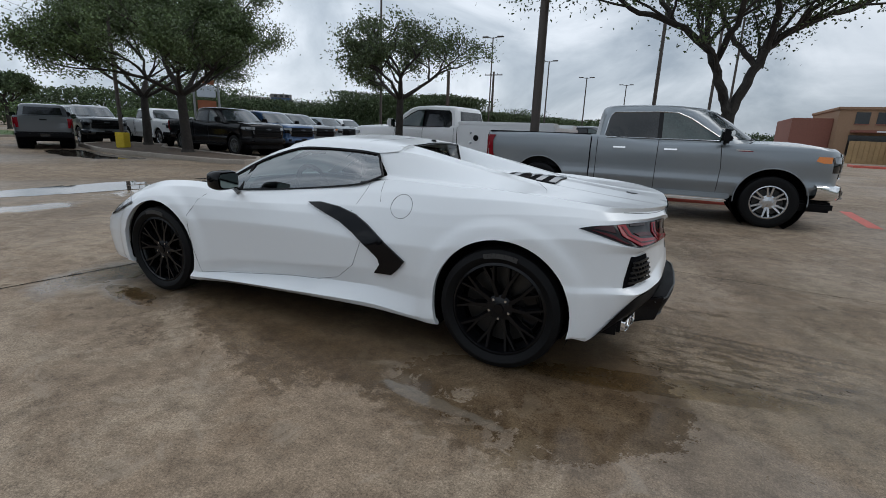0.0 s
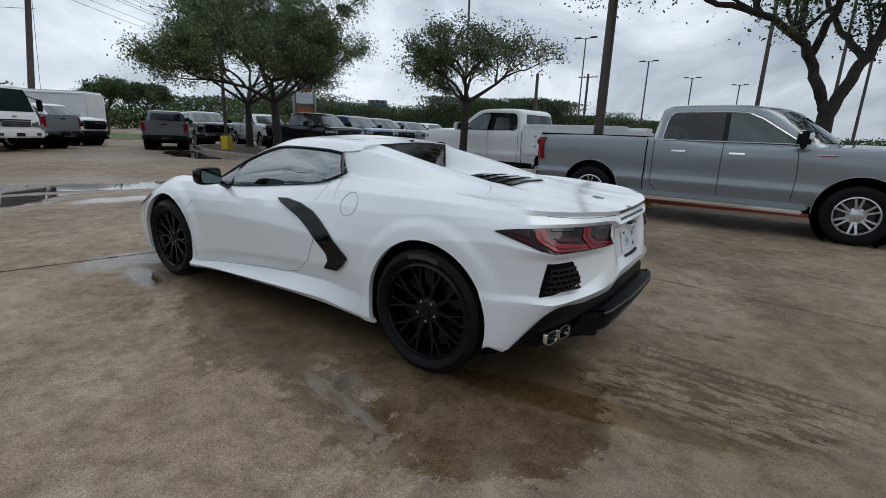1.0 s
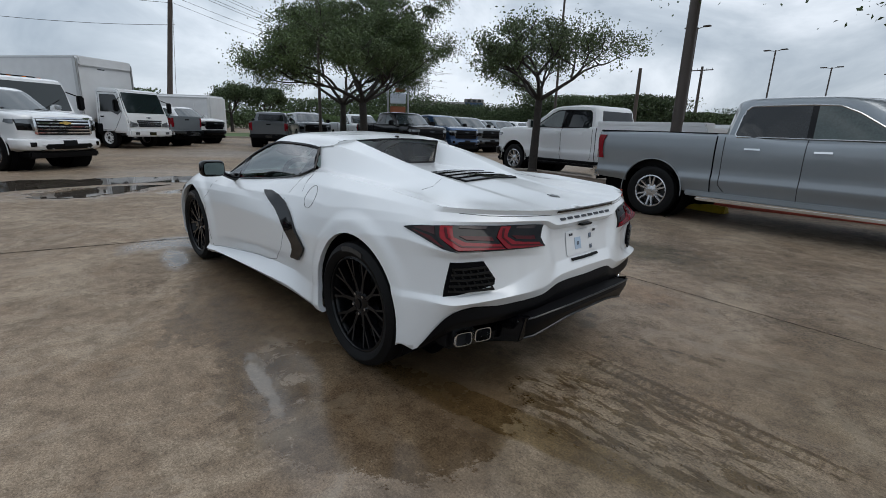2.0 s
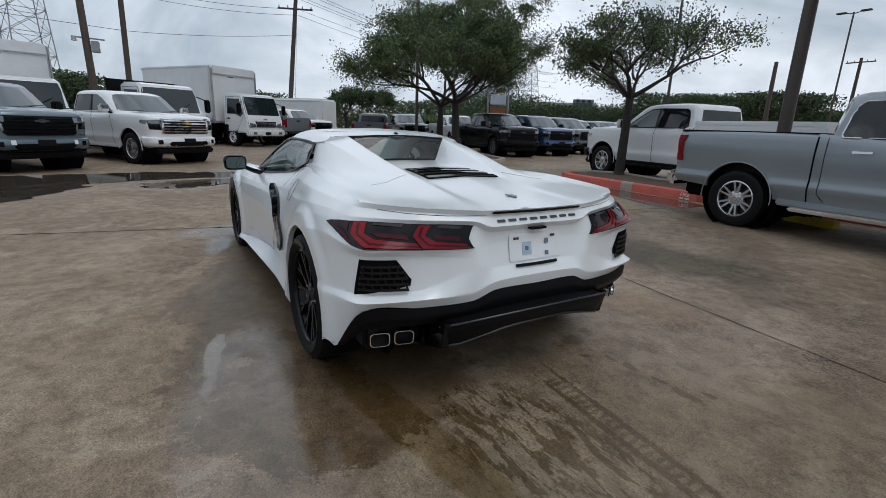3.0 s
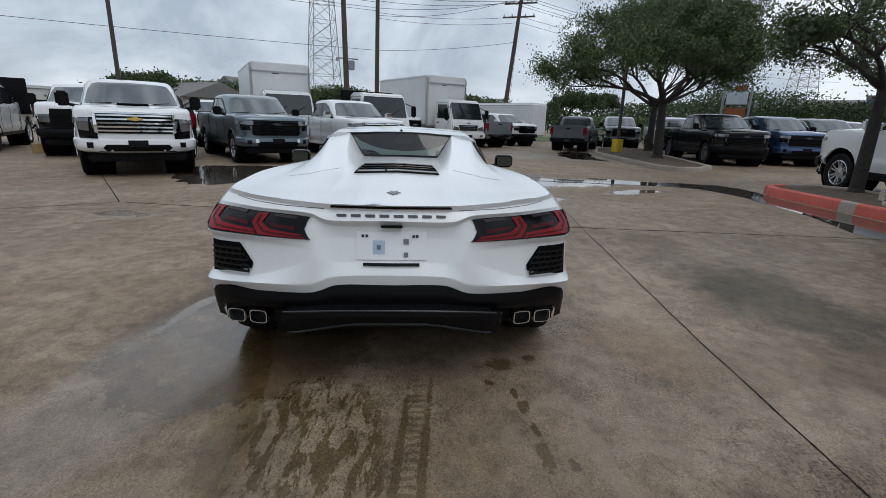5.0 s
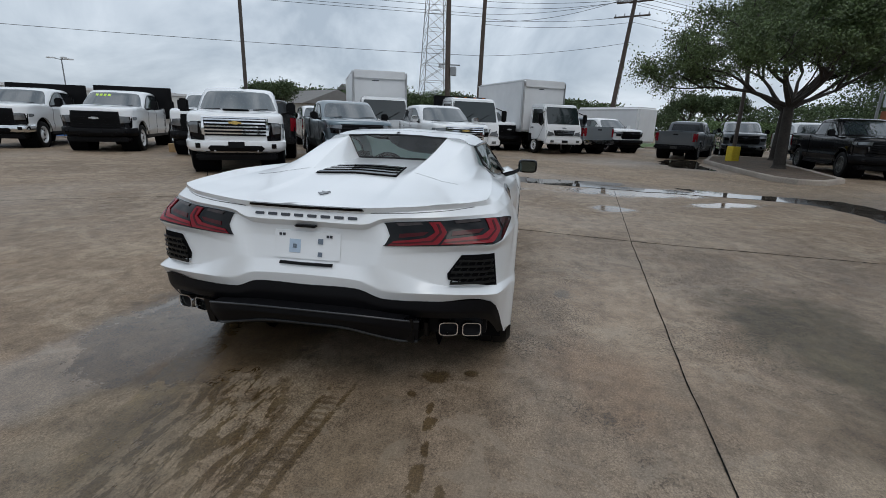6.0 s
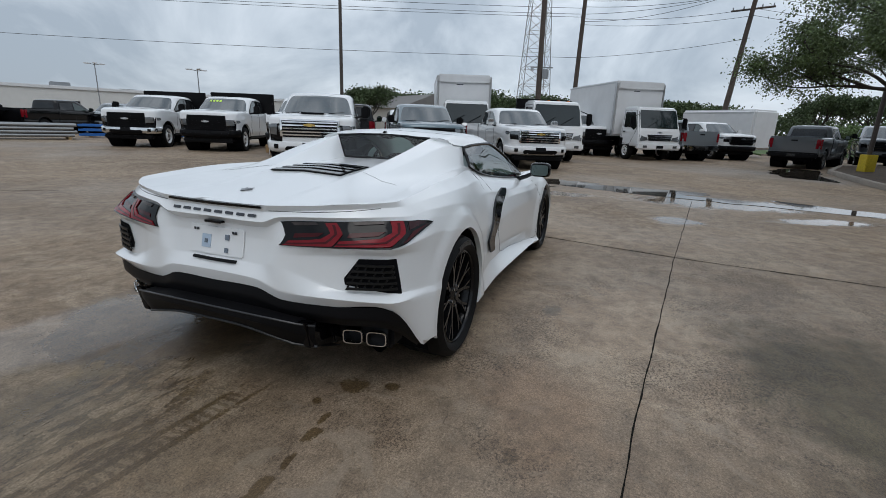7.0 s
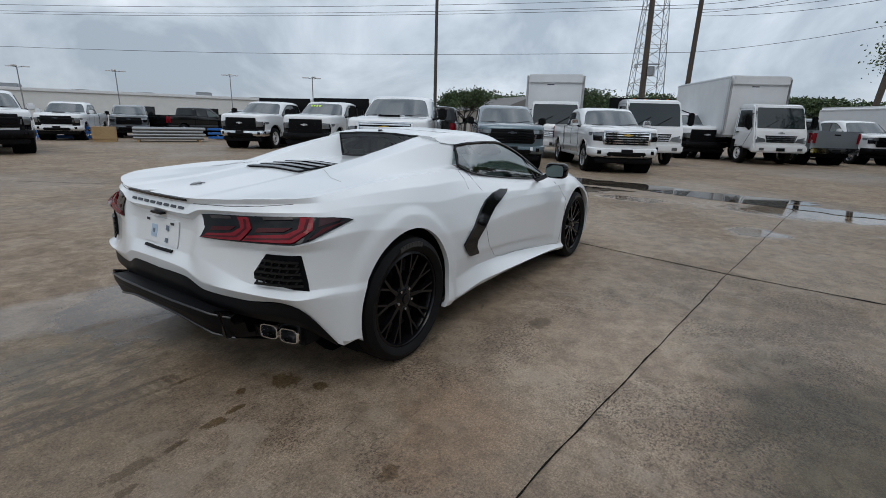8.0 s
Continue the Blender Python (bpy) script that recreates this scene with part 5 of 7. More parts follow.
def pickup(m, colour, label, front="chrome", rim="six", finish="rim_grey", bed="open", bumper="chrome", scoop=False, suv=False, trim="chrome", dually=False, scale=1.0, group="", markers=False, towing=False, tail="wide", steps="chrome", category="pickup truck", name="pickup_truck", stickers=False, marking=False):
    v = thing(name, label, category, m @ Matrix.Diagonal((scale, scale, scale, 1)), group)
    C = M[colour]
    L, R = 3.745, 0.41
    big = front == "medium"
    st = [(-1.10, 0), (-1.10, .80), (-1.05, .95), (-.5, .99), (0, 1.0), (.5, .995), (.90, .985), (1.9, .985), (2.95, .99), (L, 1.0), (4.2, .985), (4.46, .93), (4.60, .75), (4.66, .40), (4.68, 0)]
    hood = 1.36 if big else 1.315
    rail = [1.36, 1.36, 1.37, 1.375, 1.375, 1.375, 1.375, 1.29, 1.30, hood, hood - .01, hood - .03, hood - .04, hood - .04, hood - .04]
    if suv:
        rail[:7] = [1.22, 1.22, 1.23, 1.25, 1.26, 1.27, 1.27]
    n = len(st)
    e = [0.0] * n
    lines = [ring(st, [.60, .60, .58, .55, .5, .48, .47, .47, .47, .5, .55, .6, .62, .62, .62], [.065] * n),
             ring(st, [.67] * n, [.004] * n),
             ring(st, [.79] * n, [.020] * n),
             ring(st, [1.10] * 9 + [1.04] * 6, e),
             ring(st, [r - .05 for r in rail], [.012] * 9 + [.02] * 6),
             ring(st, rail, [.045] * 9 + [.07] * 6)]
    for ln in lines[4:]:
        for i in (11, 12, 13, 14):
            ln[i] = (ln[i][0] - (.03 if ln is lines[4] else .09), ln[i][1], ln[i][2])
    body = sheet(surface(lines, 0.055, 3, 0.8, 0.5))
    cut_arch(body, 0, R + .03, .50, 0.6)
    cut_arch(body, L, R + .03, .50, 0.6)
    top = lines[5]
    hl = [top[8:], [(2.95, .62, 1.31), (L, .60, hood + .03), (4.1, .58, hood + .02), (4.32, .55, hood - .005), (4.46, .42, hood - .02), (4.53, .22, hood - .025), (4.57, 0, hood - .03)],
          [(2.98, .40, 1.325), (L, .36, hood + .045), (4.1, .34, hood + .03), (4.25, .32, hood - .005), (4.36, .26, hood - .03), (4.44, .14, hood - .04), (4.49, 0, hood - .045)],
          [(3.0, 0, 1.33), (L, 0, hood + .035), (4.1, 0, hood + .02), (4.22, 0, hood + .003), (4.32, 0, hood - .02), (4.42, 0, hood - .038), (4.46, 0, hood - .04)]]
    sheet(surface(hl, 0.09, 3, 0.8, 0.7), body)
    x0 = -1.0 if suv else .93
    k = (1.12 - .93) if not suv else .25
    belt = [(x0, 0), (x0, .78), (x0 + .08, .915), (1.6, .935), (2.3, .935), (3.00, .935), (3.34, .86), (3.60, .5), (3.67, .2), (3.68, 0)]
    upper = [(x0 + k * .5, 0), (x0 + k * .5, .66), (x0 + k, .775), (1.6, .82), (2.1, .82), (2.44, .79), (2.60, .72), (2.80, .45), (2.87, .2), (2.88, 0)]
    roof = [(x0 + k, 0), (x0 + k, .55), (x0 + k + .1, .67), (1.6, .745), (2.0, .745), (2.26, .72), (2.38, .63), (2.55, .4), (2.61, .18), (2.62, 0)]
    lid = [(x0 + .5, 0), (x0 + .5, .3), (x0 + .55, .36), (1.65, .50), (1.9, .50), (2.0, .48), (2.05, .40), (2.07, .25), (2.085, .1), (2.09, 0)]
    bz = [1.24] * 6 + [1.235, 1.23, 1.23, 1.23]
    cab_lines = [ring(belt, bz, [0] * 10), ring(upper, [1.80] * 10, [0] * 10), ring(roof, [1.883] * 10, [0] * 10), ring(lid, [1.915] * 10, [0] * 10), [((x0 + 2) / 2 + .2, 0, 1.92)] * 10]
    cab = sheet(surface(cab_lines, 0.09, 4, 0.7, 0.45))
    tree = bvh_of(body, cab)
    part("body", body, C, v)
    part("cab", cab, C, v)
    # glass
    for s, side in ((1, "left"), (-1, "right")):
        panes = [[(1.16, 1.335), (1.12, 1.37), (1.155, 1.60), (1.19, 1.71), (1.25, 1.765), (1.97, 1.785), (1.99, 1.335)], [(2.06, 1.335), (2.04, 1.785), (2.26, 1.77), (2.47, 1.68), (2.96, 1.37), (2.94, 1.335)]]
        if suv:
            panes.append([(-.75, 1.34), (-.55, 1.70), (-.45, 1.75), (.25, 1.775), (.25, 1.34)])
            panes[0] = [(.36, 1.335), (.36, 1.775), (1.2, 1.785), (1.97, 1.785), (1.99, 1.335)]
        for k, p in enumerate(panes):
            part("side_window", lay(tree, side, p, .003, .005, .12), M["win_green" if k == 1 else "win_dark"], v, "dark reflective side window")
        part("window_pillar", lay(tree, side, [(1.96, 1.335), (1.94, 1.79), (2.07, 1.79), (2.09, 1.335)], .001, .003, .12), M["gloss_black"], v)
        fr = seam(tree, side, [*panes[0][:-1], panes[1][2], panes[1][3], panes[1][4], panes[1][5], panes[0][0]], .022, out=.010)
        part("window_trim", fr, M["satin"] if trim == "chrome" else M["black"], v)
        hx = (1.30, 2.12) if not suv else (.62, 2.12)
        for x in hx:
            part("door_handle", lay(tree, side, [(x, 1.155), (x + .20, 1.158), (x + .20, 1.184), (x, 1.181)], .004, .022, .2), M["chrome"] if trim == "chrome" else C, v)
        for ln in ([(1.02, 1.33), (1.02, .62), (1.10, .52)] if not suv else [(.32, 1.33), (.40, .95), (.50, .62)], [(2.02, 1.33), (2.02, .50)], [(2.96, 1.28), (3.0, .9), (2.98, .52)]):
            part("door_gap", seam(tree, side, ln, .012), M["seam"], v)
        if not suv:
            part("bed_gap", seam(tree, side, [(.91, 1.39), (.905, .50)], .022), M["void"], v)
        part("rocker_panel", box(.55, 3.20, s * .90 - .06, s * .90 + .06, .41, .50, .02), C if trim == "chrome" else M["black"], v)
        if steps:
            part("side_step", box(.75, 3.15, s * .99 - .06, s * .99 + .06, .36, .42, .02), M[steps], v)
        part("arch_trim", pipe([(.505 * math.cos(a), s * .995, R + .03 + .505 * math.sin(a)) for a in np.linspace(-.1, math.pi + .1, 22)], .009, 6), M["black"] if big else C, v)
        part("arch_trim", pipe([(L + .505 * math.cos(a), s * .995, R + .03 + .505 * math.sin(a)) for a in np.linspace(-.1, math.pi + .1, 22)], .009, 6), M["black"] if big else C, v)
        if colour == "silver" and steps:
            for q, (c0, mt) in enumerate((((3.16, 1.20), "text_white"), ((3.20, 1.185), "tl_red"))):
                part("decal_bar", lay(tree, side, [(c0[0], c0[1]), (c0[0] + .22, c0[1]), (c0[0] + .20, c0[1] + .012), (c0[0] + .02, c0[1] + .012)], .003 + q * .003, .002, .1), M[mt], v)
        # mirrors
        w = .07 if towing else .0
        bm = box(2.92, 3.08, s * (1.13 + w) - .11, s * (1.13 + w) + .11, 1.30, 1.52 + w, .04)
        mo = part("door_mirror", bm, M["black"] if colour != "white" or towing else C, v, "large door mirror")
        if colour in ("silver", "white") and trim == "chrome" and not towing:
            part("mirror_cap", box(3.05, 3.10, s * (1.13 + w) - .10, s * (1.13 + w) + .10, 1.40, 1.51 + w, .02), M["chrome"], mo, "chrome mirror cap")
        part("mirror_arm", rod((3.0, s * .92, 1.30), (3.0, s * (1.06 + w), 1.34), .03, n=6), M["black"], mo)
        part("mirror_glass", box(2.912, 2.922, s * (1.13 + w) - .085, s * (1.13 + w) + .085, 1.32, 1.50 + w, 0), M["mirror"], mo)
        # head and tail lamps
        if big:
            hp = [(.64, .86), (.64, 1.06), (.86, 1.05), (.88, .88)]
        elif scoop:
            hp = [(.74, .86), (.72, 1.10), (.92, 1.08), (.90, .88)]
        else:
            hp = [(.62, 1.05), (.60, 1.16), (.92, 1.15), (.91, 1.07)]
        lam = part("headlamp", lay(tree, "front", [(s * a, b) for a, b in hp], .004, .02, .08, reach=.6), M["lamp_clear"], v, "clear headlamp")
        part("headlamp_bezel", lay(tree, "front", [(s * .62, hp[0][1] - .14), (s * .60, hp[1][1] + .01), (s * .93, hp[1][1] - .005), (s * .90, hp[0][1] - .13)], .001, .004, .08, reach=.6), M["gloss_black"], v)
        part("turn_lamp", lay(tree, side, [(4.24, hp[1][1] - .07), (4.27, hp[1][1] - .005), (4.45, hp[1][1] - .005), (4.45, hp[1][1] - .10), (4.34, hp[1][1] - .10)], .003, .008, .1), M["amber"] if colour == "silver" else M["lamp_clear"], lam)
        if not suv:
            tz = (.90, 1.30) if tail == "wide" else (.95, 1.25)
            tb = lay(tree, "rear", [(s * .80, tz[0]), (s * .80, tz[1]), (s * .95, tz[1]), (s * .955, tz[0])], .004, .02, .08, reach=.5)
            lay(tree, side, [(-1.03, tz[0]), (-1.03, tz[1]), (-.90, tz[1]), (-.955, 1.20), (-.955, 1.02), (-.93, tz[0])], .004, .02, .08, tb)
            part("tail_lamp", tb, M["tl_red"], v, "red tail lamp")
        else:
            part("tail_lamp", lay(tree, "rear", [(s * .72, .92), (s * .72, 1.25), (s * .95, 1.25), (s * .955, .92)], .004, .02, .08, reach=.5), M["tl_red"], v, "red tail lamp")
    part("windscreen", lay(tree, "front", [(-.85, 1.375), (0, 1.36), (.85, 1.375), (.76, 1.66), (.69, 1.775), (.60, 1.80), (0, 1.82), (-.60, 1.80), (-.69, 1.775), (-.76, 1.66)], .012, .006, .05, reach=1.2), M["screen"], v, "sloping windscreen mirroring the sky")
    if marking:
        for k in range(4):
            part("window_marking", lay(tree, "front", [(-.46 + k * .12, 1.69), (-.38 + k * .12, 1.69), (-.38 + k * .12, 1.755), (-.46 + k * .12, 1.755)], .022, .002, .1, reach=1.2), M["lime"], v, "lime marker strokes on the glass")
    if not suv:
        part("rear_window", lay(tree, "rear", [(-.70, 1.42), (.70, 1.42), (.63, 1.76), (-.63, 1.76)], .003, .005, .12, reach=.6), M["win_dark"], v, "dark rear cab window")
    for s in (1, -1):
        part("wiper", rod((3.50, s * .42 - .3, 1.36), (3.38, s * .42 + .25, 1.41), .008, n=5), M["black"], v)
    # front: grille, bars, bumper
    gz0, gz1 = (.70, 1.20) if big else (.82, 1.19) if front == "chrome" else (.78, 1.18)
    gr = part("grille", lay(tree, "front", [(-.60, gz0), (.60, gz0), (.66, gz0 + .06), (.62, gz1), (-.62, gz1), (-.66, gz0 + .06)], .003, .012, .1, reach=.6), M["black"], v, "black radiator grille")
    bars = {"chrome": (5, .030, "chrome"), "black": (5, .022, "gloss_black"), "medium": (7, .016, "black")}[front]
    for i in range(bars[0]):
        z = gz0 + .05 + (gz1 - gz0 - .09) * i / (bars[0] - 1)
        part("grille_bar", lay(tree, "front", [(-.60, z - bars[1] / 2), (.60, z - bars[1] / 2), (.60, z + bars[1] / 2), (-.60, z + bars[1] / 2)], .018, .025, .15, reach=.6), M[bars[2]], gr)
    emblem(tree, "front", 0, gz1 - .10 if front != "medium" else 1.0, .26, M["gold"] if front == "chrome" else M["satin"] if big else M["text_dark"], gr, .05)
    if front == "chrome":
        part("grille_surround", lay(tree, "front", [(-.64, gz1 - .01), (.64, gz1 - .01), (.66, gz1 + .025), (-.66, gz1 + .025)], .012, .03, .15, reach=.6), M["chrome"], gr)
        for s in (1, -1):
            part("grille_surround", lay(tree, "front", [(s * .60, gz0), (s * .66, gz0 + .02), (s * .655, gz1), (s * .615, gz1)], .012, .02, .15, reach=.6), M["chrome"], gr)
    if not big:
        for s in (1, -1):
            part("day_light", lay(tree, "front", [(s * .64, gz0 + .10), (s * .66, gz0 + .24), (s * .70, gz0 + .24), (s * .68, gz0 + .10)], .010, .012, .1, reach=.6), M["lamp_clear"], gr)
    bc = {"chrome": "chrome", "body": colour, "black": "black"}[bumper]
    rows = [[(4.60, 0, .74), (4.58, .5, .74), (4.48, .86, .74), (4.28, .985, .74)], [(4.76, 0, .70), (4.74, .5, .70), (4.58, .90, .70), (4.32, 1.015, .70)],
            [(4.78, 0, .58), (4.76, .5, .58), (4.60, .90, .58), (4.32, 1.01, .58)], [(4.72, 0, .48), (4.70, .5, .48), (4.55, .88, .50), (4.30, .985, .52)], [(4.40, 0, .42), (4.38, .5, .42), (4.30, .80, .44), (4.2, .9, .46)]]
    fb = sheet(surface(rows, 0.1, 3, 0.8, 0.4))
    tfb = bvh_of(fb)
    bp = part("front_bumper", fb, M[bc], v)
    part("bumper_intake", lay(tfb, "front", [(-.50, .50), (.50, .50), (.56, .56), (.50, .62), (-.50, .62), (-.56, .56)], .003, .01, .1), M["black"], bp)
    part("bumper_strip", lay(tfb, "front", [(-.60, .478), (.60, .478), (.64, .500), (-.64, .500)], .006, .012, .15), M["satin"] if front == "chrome" else M["black"], bp)
    part("plate_blank", lay(tfb, "front", [(-.16, .575), (.16, .575), (.16, .70), (-.16, .70)], .015, .01, .3), M["black"], bp)
    for s in (1, -1):
        part("fog_lamp", lay(tfb, "front", [(s * .70, .56), (s * .80, .56), (s * .80, .66), (s * .70, .66)], .004, .01, .1), M["gloss_black"], bp)
        part("tow_hook", box(4.74, 4.80, s * .42 - .02, s * .42 + .02, .49, .53, .01), M["satin"] if front == "chrome" else M["black"], bp)
    if stickers:
        for s in (1, -1):
            part("paper_sticker", lay(tfb, "front", [(s * .52, .60), (s * .60, .60), (s * .60, .69), (s * .52, .69)], .016, .003, .1), M["white"], bp, "white paper sticker")
    part("front_valance", box(4.1, 4.62, -.82, .82, .30, .46, .04), M["black"], v)
    if scoop:
        part("bonnet_scoop", lay(tree, "top", [(3.90, -.34), (4.10, -.30), (4.12, 0), (4.10, .30), (3.90, .34), (3.84, 0)], .004, .022, .1), C, v, "raised bonnet air scoop")
        part("scoop_mouth", box(4.05, 4.15, -.27, .27, hood + .018, hood + .062, .012), M["void"], v)
    if markers:
        for y in (-.5, -.12, 0, .12, .5):
            part("roof_marker", box(2.10, 2.20, y - .025, y + .025, 1.865, 1.90, .012), M["tl_clear"], v)
    # tailgate, rear bumper, bed
    part("tailgate", lay(tree, "rear", [(-.76, .80), (.76, .80), (.76, 1.33), (-.76, 1.33)] if not suv else [(-.70, .75), (.70, .75), (.70, 1.15), (-.70, 1.15)], .002, .012, .2), C, v)
    if not suv:
        part("tailgate_handle", lay(tree, "rear", [(-.12, 1.20), (.12, 1.20), (.12, 1.26), (-.12, 1.26)], .016, .012, .2), M["black"], v)
    rb = box(-1.22, -1.02, -.96, .96, .50, .73, .06)
    part("rear_bumper", rb, M["chrome"] if bumper == "chrome" else M["black"] if bumper == "black" else C, v)
    part("rear_plate", box(-1.232, -1.222, -.16, .16, .54, .66, 0), M["win_dark"], v)
    if bed == "open":
        inner = box(-1.0, .84, -.82, .82, .75, 1.372)
        bmesh.ops.delete(inner, geom=[f for f in inner.faces if f.calc_center_median().z > 1.37], context="FACES")
        part("bed_liner", inner, M["black"], v)
        for s in (1, -1):
            part("bed_rail", box(-1.04, .90, s * .885 - .075, s * .885 + .075, 1.36, 1.385, .01), M["black"], v)
        part("bed_rail", box(.83, .90, -.82, .82, 1.35, 1.385, .01), M["black"], v)
        part("bed_rail", box(-1.07, -1.0, -.82, .82, 1.34, 1.378, .01), C, v)
    elif bed == "cover":
        part("bed_cover", box(-1.05, .90, -.90, .90, 1.36, 1.40, .015), M["black"], v, "flat black bed cover")
    elif bed == "caps":
        part("toolbox_lid", box(-1.75, .86, .62, 1.04, 1.40, 1.50, .02), M["white"], v, "white utility box lid")
        part("toolbox_lid", box(-1.75, .86, -1.04, -.62, 1.40, 1.50, .02), M["white"], v, "white utility box lid")
        part("utility_box", box(-1.80, .86, -1.05, 1.05, .72, 1.40, .02), M["white"], v, "white service body")
        for x in (-1.4, -.2, .45):
            for z in ((1.0,) if x < 0 else (1.2, .95)):
                part("box_latch", cyl(.035, .03, .02, pose(x, 1.05, z, -90), 14), M["satin"], v)
        part("filler_cap", cyl(.075, .075, .012, pose(.30, 1.05, 1.08, -90), 20), M["black"], v)
    elif bed == "flat":
        part("platform_bed", box(-1.9, .8, -1.15, 1.15, 1.0, 1.12, .02), M["black"], v, "black platform bed")
        part("headboard", box(.72, .80, -1.25, 1.25, 1.0, 2.12, .02), M["black"], v, "tall black headboard")
    part("underbody", box(-1.0, 4.3, -.70, .70, .34, .62, .04), M["void"], v)
    well(v, 0, R + .03, .52, .45, .93)
    well(v, L, R + .03, .52, .45, .93)
    F = M[finish]
    w1 = wheel(v, (L, .85, R), R, .262, .27, rim, F, nuts=colour == "silver")
    wheel(v, (L, -.85, R), R, .262, .27, rim, F, w1, True)
    yr = .95 if dually else .85
    wheel(v, (0, yr, R), R, .262, .27, rim, F, w1)
    wheel(v, (0, -yr, R), R, .262, .27, rim, F, w1, True)
    if dually:
        for s in (1, -1):
            part("rear_wing", prism([(.58 * math.cos(a), .44 + .58 * math.sin(a)) for a in np.linspace(0, math.pi, 16)], s * .93, s * 1.16, .03), C, v)
    return v


M["cab_screen"] = mat("cab_windscreen", (0.012, 0.020, 0.022), 0.05, vary=0.2, patch=0.6, ior=1.6)
M["screen"] = mat("tinted_windscreen", (0.030, 0.040, 0.045), 0.05, vary=0.2, patch=0.6, ior=2.2)
M["win_green"] = mat("green_tinted_window", (0.030, 0.050, 0.046), 0.06, vary=0.4, patch=1.6, ior=1.75)
M["win_dark"] = mat("dark_tinted_glass", (0.014, 0.016, 0.018), 0.05, vary=0.2, ior=1.55)


def stand(x, y, heading, wheelbase=3.745, scale=1.0, front=True):
    """A pose by the middle of the front (or rear) axle and the heading in degrees."""
    h = radians(heading)
    k = wheelbase * scale if front else 0.0
    return pose(x - k * math.cos(h), y - k * math.sin(h), 0, 0, 0, heading)


def box_truck(m, label, box_body=True, scale=1.0, dark=False):
    v = thing("box_truck" if box_body else "flatbed_truck", label, "truck", m @ Matrix.Diagonal((scale, scale, scale, 1)), "cab-over trucks")
    W = M["white"]
    prof = [(3.30, .62), (3.30, 2.22), (3.42, 2.32), (4.30, 2.30), (4.50, 2.22), (4.80, 1.36), (4.88, 1.20), (4.90, .70), (4.84, .60)]
    cab = prism(prof, -1.0, 1.0, .07)
    for q in cab.verts:
        if q.co.z > 1.4:
            q.co.y *= 1 - .10 * (q.co.z - 1.4)
    tree = bvh_of(cab)
    part("cab", cab, W, v)
    part("windscreen", lay(tree, "front", [(-.94, 1.44), (-.88, 1.39), (.88, 1.39), (.94, 1.44), (.885, 2.10), (.84, 2.16), (-.84, 2.16), (-.885, 2.10)], .004, .006, .2, reach=1), M["cab_screen"], v, "large upright windscreen")
    for s, side in ((1, "left"), (-1, "right")):
        part("door_window", lay(tree, side, [(3.55, 1.42), (3.55, 2.08), (4.32, 2.06), (4.58, 1.44), (4.40, 1.30), (4.1, 1.42)], .004, .006, .2), M["win_dark"], v)
        part("door_gap", seam(tree, side, [(3.45, 2.16), (3.45, .72), (4.2, .70), (4.55, 1.25), (4.62, 1.5), (4.40, 2.14), (3.45, 2.16)], .014), M["seam"], v)
        part("door_handle", lay(tree, side, [(3.55, 1.20), (3.72, 1.20), (3.72, 1.25), (3.55, 1.25)], .01, .02, .2), M["black"], v)
        part("headlamp", lay(tree, "front", [(s * .56, .88), (s * .93, .84), (s * .95, 1.10), (s * .80, 1.04), (s * .62, 1.0)], .004, .02, .1, reach=.6), M["lamp_clear"], v, "swept clear headlamp")
        mo = part("door_mirror", box(4.62, 4.76, s * 1.26 - .10, s * 1.26 + .10, 1.42, 1.86, .04), M["black"], v, "tall black door mirror")
        part("mirror_arm", rod((4.55, s * .95, 1.95), (4.68, s * 1.26, 1.82), .018, n=6), M["black"], mo)
        part("step_panel", box(3.35, 3.60, s * .98 - .05, s * .98 + .05, .55, .95, .02), M["black"], v)
        part("wiper", rod((4.84, s * .35 - .3, 1.40), (4.72, s * .35 + .25, 1.70), .010, n=5), M["black"], v)
    gr = part("grille", lay(tree, "front", [(-.52, .86), (.52, .86), (.60, 1.12), (-.60, 1.12)], .004, .008, .2, reach=.6), M["black"], v)
    for i in range(3):
        part("grille_bar", lay(tree, "front", [(-.55, .89 + i * .075), (.55, .89 + i * .075), (.56, .925 + i * .075), (-.56, .925 + i * .075)], .012, .02, .2, reach=.6), M["chrome"] if not dark else M["white"], gr)
    emblem(tree, "front", 0, 1.22, .24, M["satin"], v, .01)
    fb = part("front_bumper", box(4.72, 5.0, -1.02, 1.02, .48, .76, .05), W, v)
    part("plate_blank", box(5.001, 5.012, -.16, .16, .54, .66, 0), M["win_dark"], fb)
    for s in (1, -1):
        part("fog_lamp", box(5.0, 5.015, s * .72 - .09, s * .72 + .09, .56, .66, 0), M["lamp_clear"], fb)
    if box_body:
        bx = box(-2.2, 2.95, -1.22, 1.22, 1.0, 3.48, .09, seg=3)
        part("cargo_box", bx, M["panel_white"], v, "white aluminium cargo box")
        for s in (1, -1):
            part("box_rail", box(-2.2, 2.96, s * 1.222 - .012, s * 1.222 + .012, .98, 1.12, .005), M["panel_edge"], v)
            part("box_rail", box(2.80, 2.96, s * 1.215 - .02, s * 1.215 + .02, 1.1, 3.36, .01), M["panel_edge"], v)
            part("box_rail", box(-2.2, 2.90, s * 1.205 - .03, s * 1.205 + .03, 3.36, 3.42, .012), M["panel_edge"], v)
        part("maker_mark", box(2.952, 2.956, .45 - .8, .75 - .8, 3.02, 3.06), M["text_dark"], v)
        part("front_cap", box(2.94, 3.02, -1.14, 1.14, 3.1, 3.46, .035), M["panel_white"], v)
    else:
